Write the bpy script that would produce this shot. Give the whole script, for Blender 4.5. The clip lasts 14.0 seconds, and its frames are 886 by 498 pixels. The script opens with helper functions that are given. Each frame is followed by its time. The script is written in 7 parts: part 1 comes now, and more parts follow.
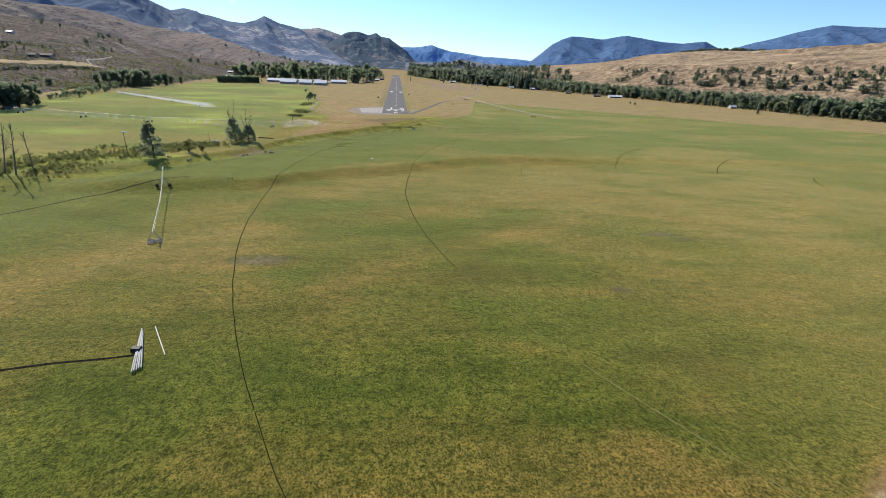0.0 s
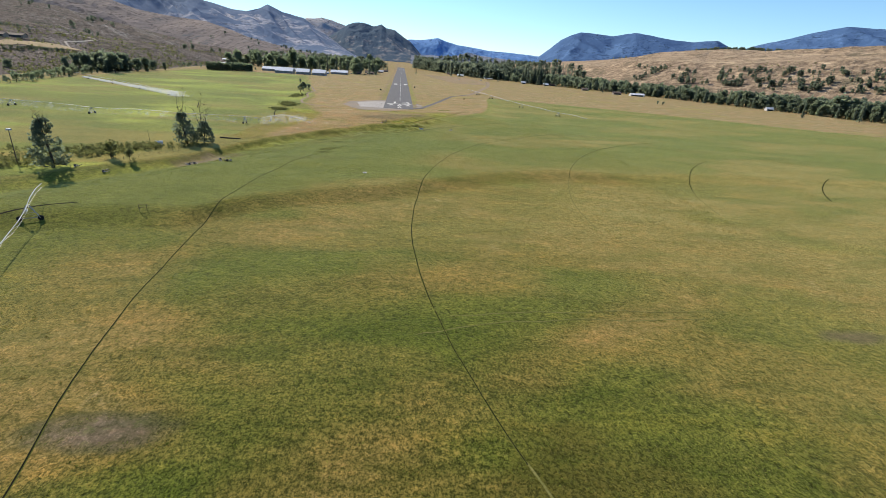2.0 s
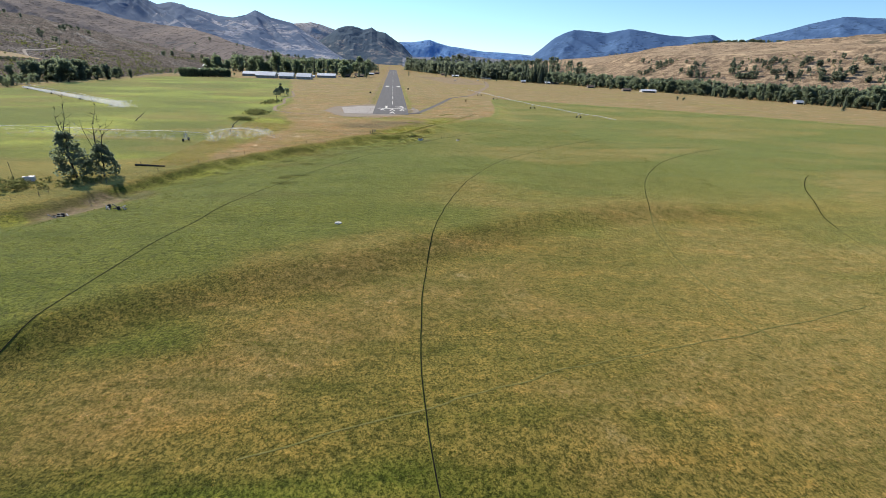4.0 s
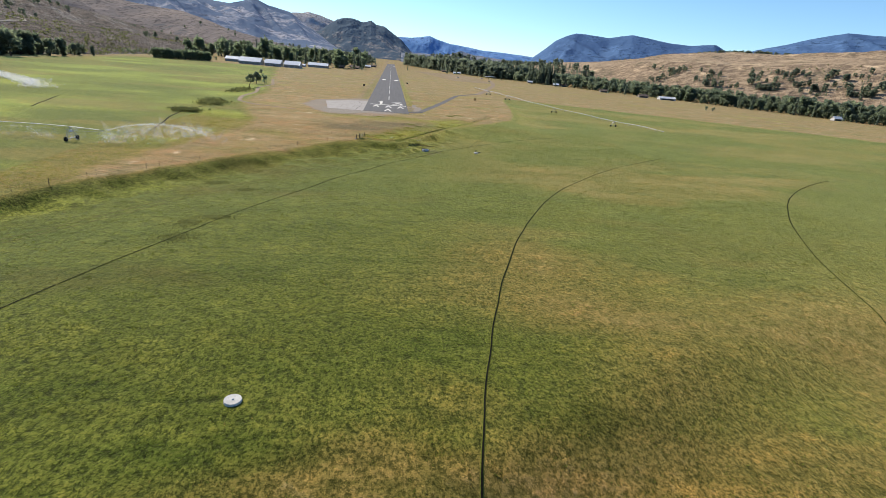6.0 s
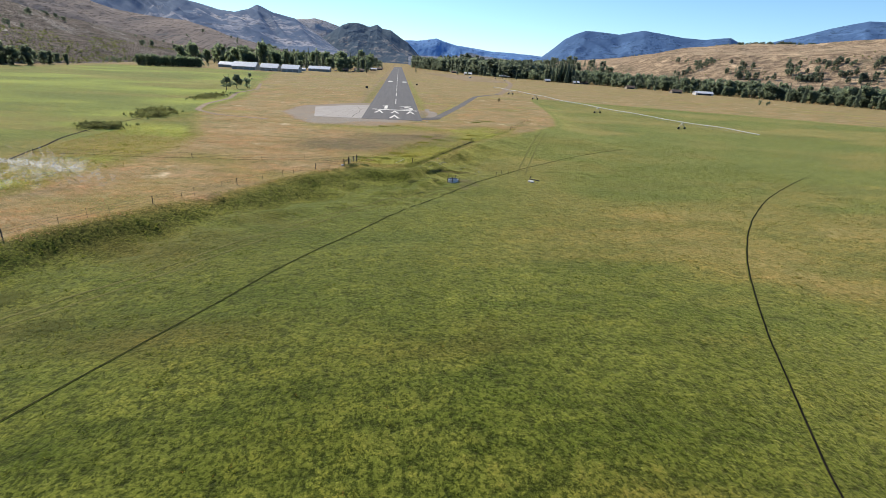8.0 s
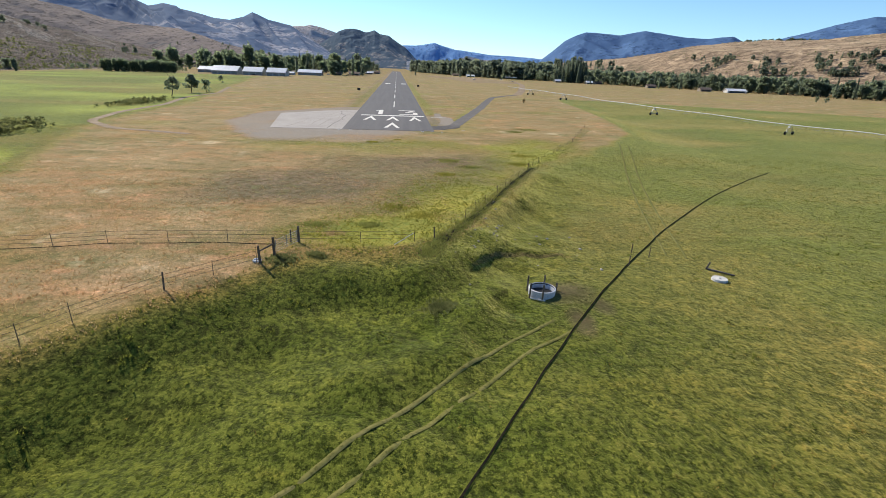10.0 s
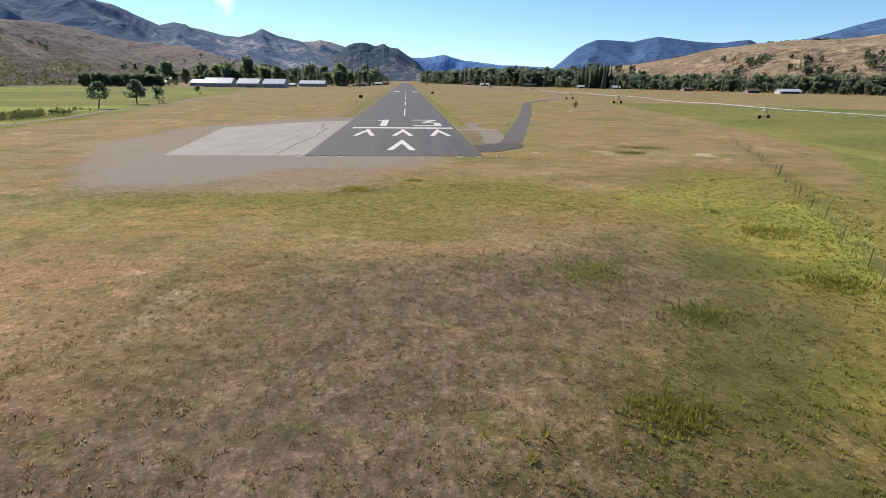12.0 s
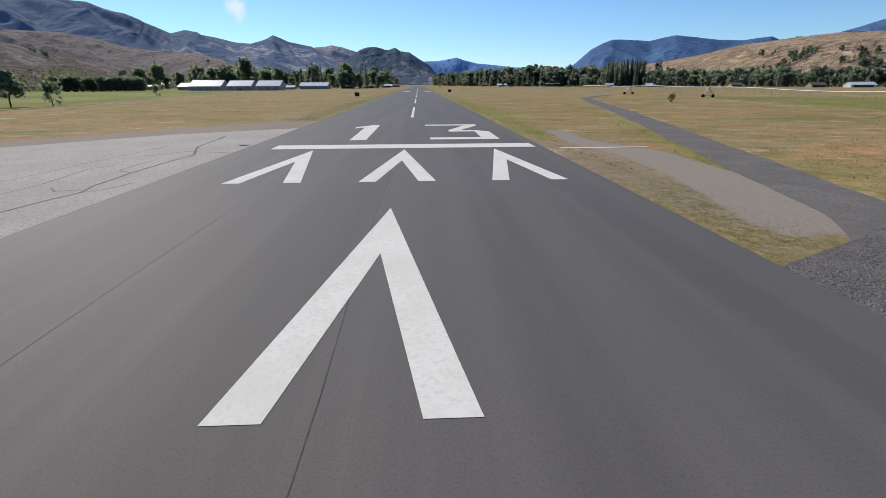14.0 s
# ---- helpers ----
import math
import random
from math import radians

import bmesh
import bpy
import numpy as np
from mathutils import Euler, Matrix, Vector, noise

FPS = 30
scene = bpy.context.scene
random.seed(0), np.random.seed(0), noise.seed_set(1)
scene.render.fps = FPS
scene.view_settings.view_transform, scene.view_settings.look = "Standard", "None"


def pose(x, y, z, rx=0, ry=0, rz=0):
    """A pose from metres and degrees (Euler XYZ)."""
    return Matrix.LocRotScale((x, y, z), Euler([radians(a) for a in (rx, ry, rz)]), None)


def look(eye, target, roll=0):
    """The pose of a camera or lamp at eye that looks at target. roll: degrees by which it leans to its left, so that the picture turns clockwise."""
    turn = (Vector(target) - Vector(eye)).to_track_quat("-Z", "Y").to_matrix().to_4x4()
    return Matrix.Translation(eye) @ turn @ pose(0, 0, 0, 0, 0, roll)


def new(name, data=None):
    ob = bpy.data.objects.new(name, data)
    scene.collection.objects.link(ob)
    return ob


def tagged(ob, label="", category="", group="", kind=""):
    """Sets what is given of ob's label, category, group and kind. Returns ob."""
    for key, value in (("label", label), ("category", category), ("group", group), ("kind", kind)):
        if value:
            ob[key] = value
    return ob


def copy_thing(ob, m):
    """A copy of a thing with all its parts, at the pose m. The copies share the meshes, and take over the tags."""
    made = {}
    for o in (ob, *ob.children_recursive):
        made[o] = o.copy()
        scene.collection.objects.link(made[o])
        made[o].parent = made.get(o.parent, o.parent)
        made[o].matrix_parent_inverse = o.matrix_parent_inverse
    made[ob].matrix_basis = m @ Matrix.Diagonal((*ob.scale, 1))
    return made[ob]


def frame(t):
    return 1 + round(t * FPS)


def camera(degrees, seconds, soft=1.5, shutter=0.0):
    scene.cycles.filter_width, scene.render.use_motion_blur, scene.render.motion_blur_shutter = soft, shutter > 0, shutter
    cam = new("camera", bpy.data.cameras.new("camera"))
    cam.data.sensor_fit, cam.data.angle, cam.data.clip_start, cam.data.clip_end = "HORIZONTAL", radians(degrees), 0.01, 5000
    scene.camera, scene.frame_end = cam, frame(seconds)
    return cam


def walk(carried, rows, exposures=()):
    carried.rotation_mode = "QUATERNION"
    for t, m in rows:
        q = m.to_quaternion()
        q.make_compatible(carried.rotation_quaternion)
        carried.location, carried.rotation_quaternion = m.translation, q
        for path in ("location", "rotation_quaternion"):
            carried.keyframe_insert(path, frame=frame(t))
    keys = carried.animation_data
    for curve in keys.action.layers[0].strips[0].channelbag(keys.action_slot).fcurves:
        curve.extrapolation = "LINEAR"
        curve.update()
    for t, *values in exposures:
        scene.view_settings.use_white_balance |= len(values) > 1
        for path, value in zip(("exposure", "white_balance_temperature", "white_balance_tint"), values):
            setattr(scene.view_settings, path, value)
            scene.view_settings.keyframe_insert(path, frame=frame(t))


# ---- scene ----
cam = camera(82.8, 14.0, 0.78)
PATH = [
    (0, (0.439, -514.719, 43.388), (0.63, -512.85, 42.701), 2.6),
    (0.5, (0.534, -497.531, 42.319), (0.731, -495.665, 41.627), 3.6),
    (1, (0.636, -480.405, 41.02), (0.821, -478.538, 40.327), 4.0),
    (1.5, (0.608, -463.443, 39.767), (0.781, -461.579, 39.065), 3.6),
    (2, (0.469, -446.477, 38.468), (0.657, -444.615, 37.762), 3.9),
    (2.5, (0.52, -429.318, 37.054), (0.716, -427.454, 36.356), 3.2),
    (3, (0.714, -412.102, 35.825), (0.898, -410.234, 35.135), 1.5),
    (5.5, (0.712, -325.34, 29.109), (0.947, -323.485, 28.399), 4.7),
    (6, (0.781, -308.347, 27.646), (1.017, -306.489, 26.944), 5.1),
    (6.5, (1.33, -291.671, 25.993), (1.547, -289.811, 25.288), 4.8),
    (7, (1.41, -275.205, 24.689), (1.613, -273.341, 23.994), 4.7),
    (9.5, (1.27, -188.68, 17.25), (1.454, -186.814, 16.554), 1.2),
    (10, (1.27, -171.645, 15.587), (1.456, -169.772, 14.909), 2.2),
    (10.5, (1.325, -154.899, 13.784), (1.503, -153.02, 13.124), 2.8),
    (11, (1.159, -138.627, 12.25), (1.324, -136.743, 11.6), 2.2),
    (11.5, (0.647, -122.789, 11.076), (0.803, -120.901, 10.435), 1.6),
    (12, (0.878, -106.627, 9.647), (1.015, -104.736, 9.009), 0.7),
    (12.5, (0.984, -89.739, 8.23), (1.09, -87.85, 7.583), -0.9),
    (13, (0.924, -72.602, 6.751), (1.004, -70.712, 6.102), -2.0),
    (13.5, (1.106, -56.383, 5.697), (1.178, -54.488, 5.062), -2.1),
    (14, (1.227, -40.057, 4.806), (1.311, -38.159, 4.182), -0.3),
]
walk(cam, [(t, look(eye, target, roll)) for t, eye, target, roll in PATH], [(0, 0.57, 6950, 9), (9.5, 0.57, 6950, 9), (11, 0.55, 7000, 10), (12, 0.44, 7050, 11), (14, 0.18, 6650, 11)])

# ---- light ----
SUN_BEARING, SUN_ELEVATION = -38.0, 37.0
world = bpy.data.worlds.new("world")
scene.world = world
world.use_nodes = True
wn = world.node_tree.nodes
sky = wn.new("ShaderNodeTexSky")
sky.sky_type = "NISHITA"
sky.sun_disc = False
sky.sun_elevation = radians(SUN_ELEVATION)
sky.sun_rotation = radians(SUN_BEARING)
sky.altitude = 1200
sky.dust_density = 0.15
sky.ozone_density = 2.5
wn["Background"].inputs["Strength"].default_value = 0.10
clear_air = wn.new("ShaderNodeMix")
clear_air.data_type, clear_air.blend_type = "RGBA", "MULTIPLY"
clear_air.inputs["Factor"].default_value = 1.0
clear_air.inputs["B"].default_value = (0.71, 0.945, 1.17, 1)
world.node_tree.links.new(sky.outputs["Color"], clear_air.inputs["A"])
world.node_tree.links.new(clear_air.outputs["Result"], wn["Background"].inputs["Color"])
sun = new("sun", bpy.data.lights.new("sun", "SUN"))
sun.data.energy, sun.data.angle, sun.data.color = 4.0, radians(0.53), (1.0, 0.94, 0.84)
_b, _e = radians(SUN_BEARING), radians(SUN_ELEVATION)
sun.matrix_world = look((math.sin(_b) * math.cos(_e) * 900, math.cos(_b) * math.cos(_e) * 900, math.sin(_e) * 900), (0, 0, 0))

# ---- numbers: noise, height of the land, zones ----
rng = np.random.default_rng(7)


def lattice(ix, iy, seed):
    v = np.sin(ix * 127.1 + iy * 311.7 + seed * 74.7) * 43758.5453
    return v - np.floor(v)


def vnoise(x, y, seed=0):
    x, y = np.asarray(x, float), np.asarray(y, float)
    ix, iy = np.floor(x), np.floor(y)
    fx, fy = x - ix, y - iy
    fx, fy = fx * fx * (3 - 2 * fx), fy * fy * (3 - 2 * fy)
    a, b = lattice(ix, iy, seed), lattice(ix + 1, iy, seed)
    c, d = lattice(ix, iy + 1, seed), lattice(ix + 1, iy + 1, seed)
    return (a + (b - a) * fx) * (1 - fy) + (c + (d - c) * fx) * fy


def fbm(x, y, seed=0, octaves=4):
    total, amp, norm = 0.0, 1.0, 0.0
    for k in range(octaves):
        total = total + amp * vnoise(np.asarray(x) * 2 ** k, np.asarray(y) * 2 ** k, seed + 13 * k)
        norm, amp = norm + amp, amp * 0.5
    return total / norm


def step(a, b, v):
    s = np.clip((np.asarray(v, float) - a) / (b - a), 0, 1)
    return s * s * (3 - 2 * s)


def seg_dist(x, y, pts):
    """Distance from points to a polyline."""
    best = np.full(np.shape(x), 1e9)
    for (ax, ay), (bx, by) in zip(pts[:-1], pts[1:]):
        dx, dy = bx - ax, by - ay
        s = np.clip(((x - ax) * dx + (y - ay) * dy) / (dx * dx + dy * dy), 0, 1)
        best = np.minimum(best, np.hypot(x - ax - s * dx, y - ay - s * dy))
    return best


# crest of the bank between the hay field and the airfield terrace
CREST = [(-900, -560), (-400, -450), (-140, -330), (-105, -293), (-75, -252), (-60, -209), (-26, -155), (-14, -138.5), (-9.6, -132),
         (-5, -128.6), (4, -128.2), (11, -118), (25, -87), (36, -70), (52, -53), (67, -30), (74, -5), (83, 40), (95, 125), (104, 148)]
FIELD_NORTH = [(104, 148), (200, 95), (290, 40), (350, -10), (460, -70), (800, -200), (5000, -700)]
EDGE = CREST + FIELD_NORTH[1:]
EX, EY = [p[0] for p in EDGE], [p[1] for p in EDGE]
# foot of the long low rise that crosses the hay field
RISE_X, RISE_Y = [-400, -50, -39, -28, -18, 1, 16, 35, 56, 150], [-345, -325, -311, -303, -297, -284, -274, -263, -258, -240]
LIP_X, LIP_Y = [6.5, 7.8, 9.4, 11.3, 14.5, 17.3, 19.5, 22], [-133, -130.3, -127.4, -125.3, -124.1, -124.0, -124.6, -126]
DITCH = [(4, -129), (10, -117), (25, -86), (45, -50), (60, -18)]


def land(x, y):
    x, y = np.asarray(x, float), np.asarray(y, float)
    below = np.interp(x, EX, EY) - y
    width = np.interp(x, [-400, -100, -60, 20, 60, 120], [60, 14, 9, 9, 40, 120])
    z = -(2.1 + 0.25 * step(-220, -150, y) * (1 - step(40, 120, x))) * step(-0.15 * width, width, below * 0.75)
    field = step(0, 30, below)
    z = z + field * (0.8 * (fbm(x / 60, y / 42, 3, 2) - 0.5) + 0.45 * (vnoise(x / 19, y / 13, 5) - 0.5))
    # a swale, then a rise of about two metres, falling again towards the stock tank
    past = y - np.interp(x, RISE_X, RISE_Y) + 7 * (vnoise(x / 31, y / 60, 7) - 0.5)
    inner = step(12, 45, below) * (1 - 0.55 * step(70, 170, x))
    z = z + inner * (-0.35 * (1 - step(-215, -165, y)) - 0.9 * np.exp(-((past + 34) / 20) ** 2) + 2.5 * step(-11, 3, past) * (1 - step(45, 125, past)))
    # hummocks on the bank
    hump = np.exp(-((below - 14) / 14) ** 2) * (1 - step(15, 45, x)) * step(-260, -215, y)
    z = z + hump * (1.9 * (fbm(x / 6.5, y / 6.5, 23, 3) - 0.5) + 0.7 * (vnoise(x / 2.6, y / 2.6, 27) - 0.5))
    # eroded lip curving above the stock tank
    over = y - np.interp(x, LIP_X, LIP_Y) + 0.35 * (vnoise(x / 0.9, y / 0.9, 15) - 0.5)
    z = z + 0.26 * step(6.8, 8.6, x) * (1 - step(18.5, 20.5, x)) * step(-0.15, 0.35, over) * np.exp(-(np.maximum(over, 0) / 2.4) ** 2)
    # rough ground between fence and runway
    rough = step(-8, 5, -below) * step(-200, -150, y) * (1 - step(-62, -44, y)) * (1 - step(60, 100, np.abs(x)))
    z = z + rough * 0.7 * (fbm(x / 16, y / 16, 9, 3) - 0.5)
    z = z - 0.25 * np.exp(-(seg_dist(x, y, DITCH) / 1.1) ** 2)
    # left field and far plain
    z = z + (1 - step(-120, -60, x)) * 0.5 * (fbm(x / 90, y / 90, 21, 2) - 0.4)
    flat = step(-50, -42, y) * (1 - step(40, 60, np.abs(x)))
    z = z * (1 - flat) - 0.008 * flat
    return z


GX, GY = [-40, -58, -60, -58, -49, -52, -73, -76, -107, -150], [-300, -250, -196, -160, -123, -99, -36, 39, 194, 420]


def zones(x, y):
    """dry, lush, gravel and bare-soil shares of the ground cover."""
    x, y = np.asarray(x, float), np.asarray(y, float)
    wob = 8 * (fbm(x / 14, y / 14, 31, 3) - 0.5)
    below = np.interp(x, EX, EY) - y + wob
    field = step(-3, 5, below)
    patch = fbm(x / 62, y / 30, 41, 4)
    patch2 = fbm((x + y * 0.4) / 34, y / 16, 43, 3)
    past = y - np.interp(x, RISE_X, RISE_Y)
    east = step(5, 90, x) * (1 - 0.7 * step(-265, -190, y))
    f_dry = 0.02 + 0.34 * step(0.45, 0.60, patch) + 0.20 * step(0.50, 0.64, patch2) + 0.24 * east
    f_dry = f_dry + 0.30 * np.exp(-((past + 24 + wob) / 9) ** 2) * (1 - step(10, 40, x)) + 0.22 * np.exp(-((past + 2 + wob) / 8) ** 2)
    f_dry = f_dry * (1 - 0.7 * np.exp(-(((x + 10) / 22) ** 2 + ((y + 455) / 16) ** 2)))
    f_dry = f_dry + 0.30 * np.exp(-((seg_dist(x, y, [(-14, -418), (2, -400), (24, -384), (58, -362)]) + 0.8 * wob) / 7) ** 2)
    f_dry = f_dry + 0.26 * np.exp(-((seg_dist(x, y, [(-80, -412), (-52, -384), (-22, -366), (20, -352)]) + 0.8 * wob) / 9) ** 2)
    f_dry = f_dry * (1 - 0.75 * step(4, 16, past) * (1 - step(-12, 14, x)))
    f_dry = np.clip(f_dry, 0, 0.56)
    f_dry = f_dry * (1 - 0.8 * (1 - step(90, 170, below)) * (1 - step(5, 45, x)))
    f_dry = f_dry * (1 - 0.75 * (1 - step(0, 30, below)))
    f_dry = np.maximum(f_dry, step(-2, 6, (x - 54 - 1.19 * (y + 473)) * 0.65 + 0.7 * wob) * (1 - step(-425, -395, y)))
    left = np.interp(y, GY, GX) - x + 0.8 * wob
    lfield = (1 - field) * step(-4, 5, left) * step(-330, -300, x) * (1 - step(400, 430, y))
    l_dry = np.clip(0.02 + step(0.44, 0.62, fbm(x / 60, y / 18, 47, 4)) * 0.44, 0, 1)
    terr = (1 - field) * (1 - lfield)
    t_dry = 0.84 + 0.5 * np.exp(-((x - 46) / 14) ** 2 - ((y + 38) / 20) ** 2) + 0.9 * (fbm(x / 20, y / 12, 53, 4) - 0.45)
    d = seg_dist(x, y, [(1, -125), (8, -112), (24, -78), (34, -60)])
    lush_e = 1.7 * np.exp(-((d + wob * 0.9) / 8.0) ** 2) * step(-2, 4, -below) * (0.5 + 0.5 * step(0.38, 0.58, fbm(x / 7, y / 9, 57, 3)))
    lush_e = lush_e * (1 - 0.12 * step(-106, -92, y)) * (0.72 + 0.28 * step(0.40, 0.60, fbm(x / 3.2, y / 3.2, 58, 3)))
    lush_r = 0.66 * step(0.3, 0.55, fbm(x / 9, y / 5, 63, 3)) * np.exp(-((y + 64 + wob) / 6.0) ** 2) * (1 - step(15, 40, np.abs(x)))
    verge = 0.6 * (np.exp(-((x - 13.5) / 2.2) ** 2) + np.exp(-((x + 15.5) / 2.5) ** 2)) * step(4, 16, y) * (1 - step(300, 420, y))
    verge = verge + 0.55 * np.exp(-(((x - 12.7) / 1.6) ** 2)) * step(-27, -22, y) * (1 - step(4, 16, y)) * step(0.35, 0.6, fbm(x / 1.5, y / 2.5, 65, 3))
    verge = verge + 0.5 * np.exp(-((seg_dist(x, y, [(14.5, -24), (19.5, -12), (24.5, 10), (32, 46)]) + 0.3 * wob) / 1.6) ** 2)
    lush = np.clip(lush_e + lush_r + verge, 0, 1) * terr
    bank = np.exp(-((below - 12) / 9) ** 2) * field * (1 - step(20, 50, x))
    inset = 9 * step(-10, -20, x)
    gravel = (0.5 * step(-70 + wob, -58 + wob, y) + 0.5 * step(-52 + 0.6 * wob - inset, -43 + 0.6 * wob - inset, y)) * (1 - step(16 + wob, 28 + wob, np.abs(x + 12))) * (1 - 0.65 * step(-6 + wob, 8 + wob, x)) * (1 - step(-34, -20, y))
    shoulder = (0.5 + 0.5 * step(2, -2, x)) * step(-40, -20, y) * (1 - step(3, 7, np.abs(np.abs(x + 0.8) - 15.5) + 0.4 * wob)) * (1 - 0.6 * step(0, 14, y))
    lane = step(430, 480, y) * (1 - step(820, 900, y)) * step(40, 75, x + 0.12 * (y - 700)) * (1 - step(150, 185, x)) * 0.45
    worn = 0.66 * (1 - step(4, 10, seg_dist(x, y, [(-16, -44), (-31, -46), (-39, -26), (-35, 4), (-22, 20), (-14, 28)]) + 0.5 * wob))
    sand = 1 - step(1.5, 2.7, seg_dist(x, y, [(14.9, -23), (16.8, -14), (17.2, -3.5), (15.2, 4), (15.6, 14)]) * np.interp(y, [-2, 4], [1.0, 1.8]) + 0.15 * wob)
    gravel = np.clip(np.maximum(np.maximum(np.maximum(gravel, shoulder), np.maximum(lane, sand)), worn), 0, 1) * terr
    dry = field * f_dry + lfield * l_dry + terr * np.clip(t_dry, 0.52, 1) * (1 - 0.66 * lush)
    dry = dry * (1 - 0.35 * np.exp(-(seg_dist(x, y, DITCH[:4]) / 3.0) ** 2))
    lush = np.clip(lush + 0.8 * bank * (1 - patch) + lfield * (0.50 + 1.1 * (fbm(x / 45, y / 30, 59, 3) - 0.5)), 0, 1)
    soil = 0.6 * np.exp(-(seg_dist(x, y, DITCH[:3]) / 0.9) ** 2)
    scarp = 0.85 * np.exp(-(((x + 15) / 12) ** 2 + ((y + 107) / 8) ** 2)) + 0.75 * np.exp(-(((x + 4) / 17) ** 2 + ((y + 96) / 9) ** 2)) + 0.8 * np.exp(-(((x - 1) / 20) ** 2 + ((y + 83) / 7) ** 2))
    soil = np.maximum(soil, terr * np.clip(scarp * 1.05 + 0.7 * wob / 8, 0, 1) * step(-124, -116, y))
    soil = soil * (1 - sand)
    dry = np.maximum(dry, 0.9 * sand)
    over = y - np.interp(x, LIP_X, LIP_Y)
    soil = np.maximum(soil, 0.6 * np.exp(-((over + 0.1) / 0.3) ** 2) * step(7, 9, x) * (1 - step(18, 20, x)))
    for px, py, rx, ry in ((-32, -399, 8, 3.0), (81, -376, 6.5, 2.1), (87, -380, 3.2, 1.7), (51, -416, 2, 1.5), 
                           (15.8, -133.2, 2.8, 2.3), (15.6, -137.8, 1.0, 2.4), (18.2, -135.4, 1.0, 1.6)):
        e = ((x - px) / rx) ** 2 + ((y - py) / ry) ** 2 + wob * 0.08 + 1.2 * (fbm(x / 1.7, y / 1.7, 37, 3) - 0.5)
        soil = np.maximum(soil, 0.85 * np.exp(-np.maximum(e, 0) ** 1.5))
    yard = np.clip(1.5 * np.exp(-(((x + 69 - 0.35 * (y + 256)) / 8) ** 2 + ((y + 256) / 15) ** 2)) - 0.35 + 1.1 * (fbm(x / 3, y / 4, 39, 3) - 0.5), 0, 1)
    soil, dry, lush = np.maximum(soil, yard), np.maximum(dry, 0.8 * yard), lush * (1 - yard)
    return np.clip(dry, 0, 1), np.clip(lush, 0, 1), np.clip(gravel, 0, 1), np.clip(soil, 0, 1)


# ---- materials ----
class Nodes:
    """A small builder of node materials."""

    def __init__(self, name, rough=0.9, metal=0.0):
        self.m = bpy.data.materials.new(name)
        self.m.use_nodes = True
        self.t = self.m.node_tree
        self.b = self.t.nodes["Principled BSDF"]
        self.b.inputs["Roughness"].default_value = rough
        self.b.inputs["Metallic"].default_value = metal
        self.b.inputs["Specular IOR Level"].default_value = 0.25 if rough < 0.84 else 0.06

    def node(self, kind, **values):
        n = self.t.nodes.new(kind)
        for key, value in values.items():
            n.inputs[key].default_value = value
        return n

    def link(self, a, b):
        self.t.links.new(a, b)

    def coords(self):
        return self.node("ShaderNodeTexCoord").outputs["Object"]

    def position(self):
        return self.node("ShaderNodeNewGeometry").outputs["Position"]

    def noise(self, scale, detail=4.0, rough=0.6, at=None, stretch=None):
        n = self.node("ShaderNodeTexNoise", Scale=scale, Detail=detail, Roughness=rough)
        at = at or self.position()
        if stretch:
            mp = self.node("ShaderNodeMapping")
            mp.inputs["Scale"].default_value = stretch
            self.link(at, mp.inputs["Vector"])
            at = mp.outputs["Vector"]
        self.link(at, n.inputs["Vector"])
        return n.outputs["Fac"]

    def ramp(self, fac, low, high):
        n = self.node("ShaderNodeMapRange")
        n.interpolation_type = "SMOOTHSTEP"
        n.inputs["From Min"].default_value, n.inputs["From Max"].default_value = low, high
        self.link(fac, n.inputs["Value"])
        return n.outputs["Result"]

    def math(self, op, a, b):
        n = self.t.nodes.new("ShaderNodeMath")
        n.operation = op
        for k, v in enumerate((a, b)):
            if isinstance(v, (int, float)):
                n.inputs[k].default_value = v
            else:
                self.link(v, n.inputs[k])
        return n.outputs[0]

    def mix(self, fac, a, b, kind="MIX"):
        n = self.t.nodes.new("ShaderNodeMix")
        n.data_type, n.blend_type = "RGBA", kind
        for sock, v in ((n.inputs["Factor"], fac), (n.inputs["A"], a), (n.inputs["B"], b)):
            if isinstance(v, (int, float)):
                sock.default_value = v
            elif isinstance(v, tuple):
                sock.default_value = (*v, 1.0) if len(v) == 3 else v
            else:
                self.link(v, sock)
        return n.outputs["Result"]

    def bump(self, height, strength=0.5, distance=0.1):
        n = self.node("ShaderNodeBump", Strength=strength, Distance=distance)
        self.link(height, n.inputs["Height"])
        self.link(n.outputs["Normal"], self.b.inputs["Normal"])

    def colour(self, c):
        if isinstance(c, tuple):
            self.b.inputs["Base Color"].default_value = (*c, 1.0)
        else:
            self.link(c, self.b.inputs["Base Color"])
        return self

    def island(self):
        return self.node("ShaderNodeNewGeometry").outputs["Random Per Island"]

    def object_random(self):
        return self.node("ShaderNodeObjectInfo").outputs["Random"]


def two_tone(name, a, b, scale, rough=0.8, metal=0.0, bump=0.3, distance=0.02, fine=None, dark=None):
    """Two colours mixed by a coarse noise, a fine grain and fine relief."""
    n = Nodes(name, rough, metal)
    coarse = n.ramp(n.noise(scale, 5.0), 0.35, 0.68)
    grain = n.noise(fine or scale * 14, 3.0)
    c = n.mix(coarse, a, b)
    c = n.mix(n.ramp(grain, 0.42, 0.75), c, dark or tuple(v * 0.55 for v in a))
    n.colour(c).bump(grain, bump, distance)
    return n.m


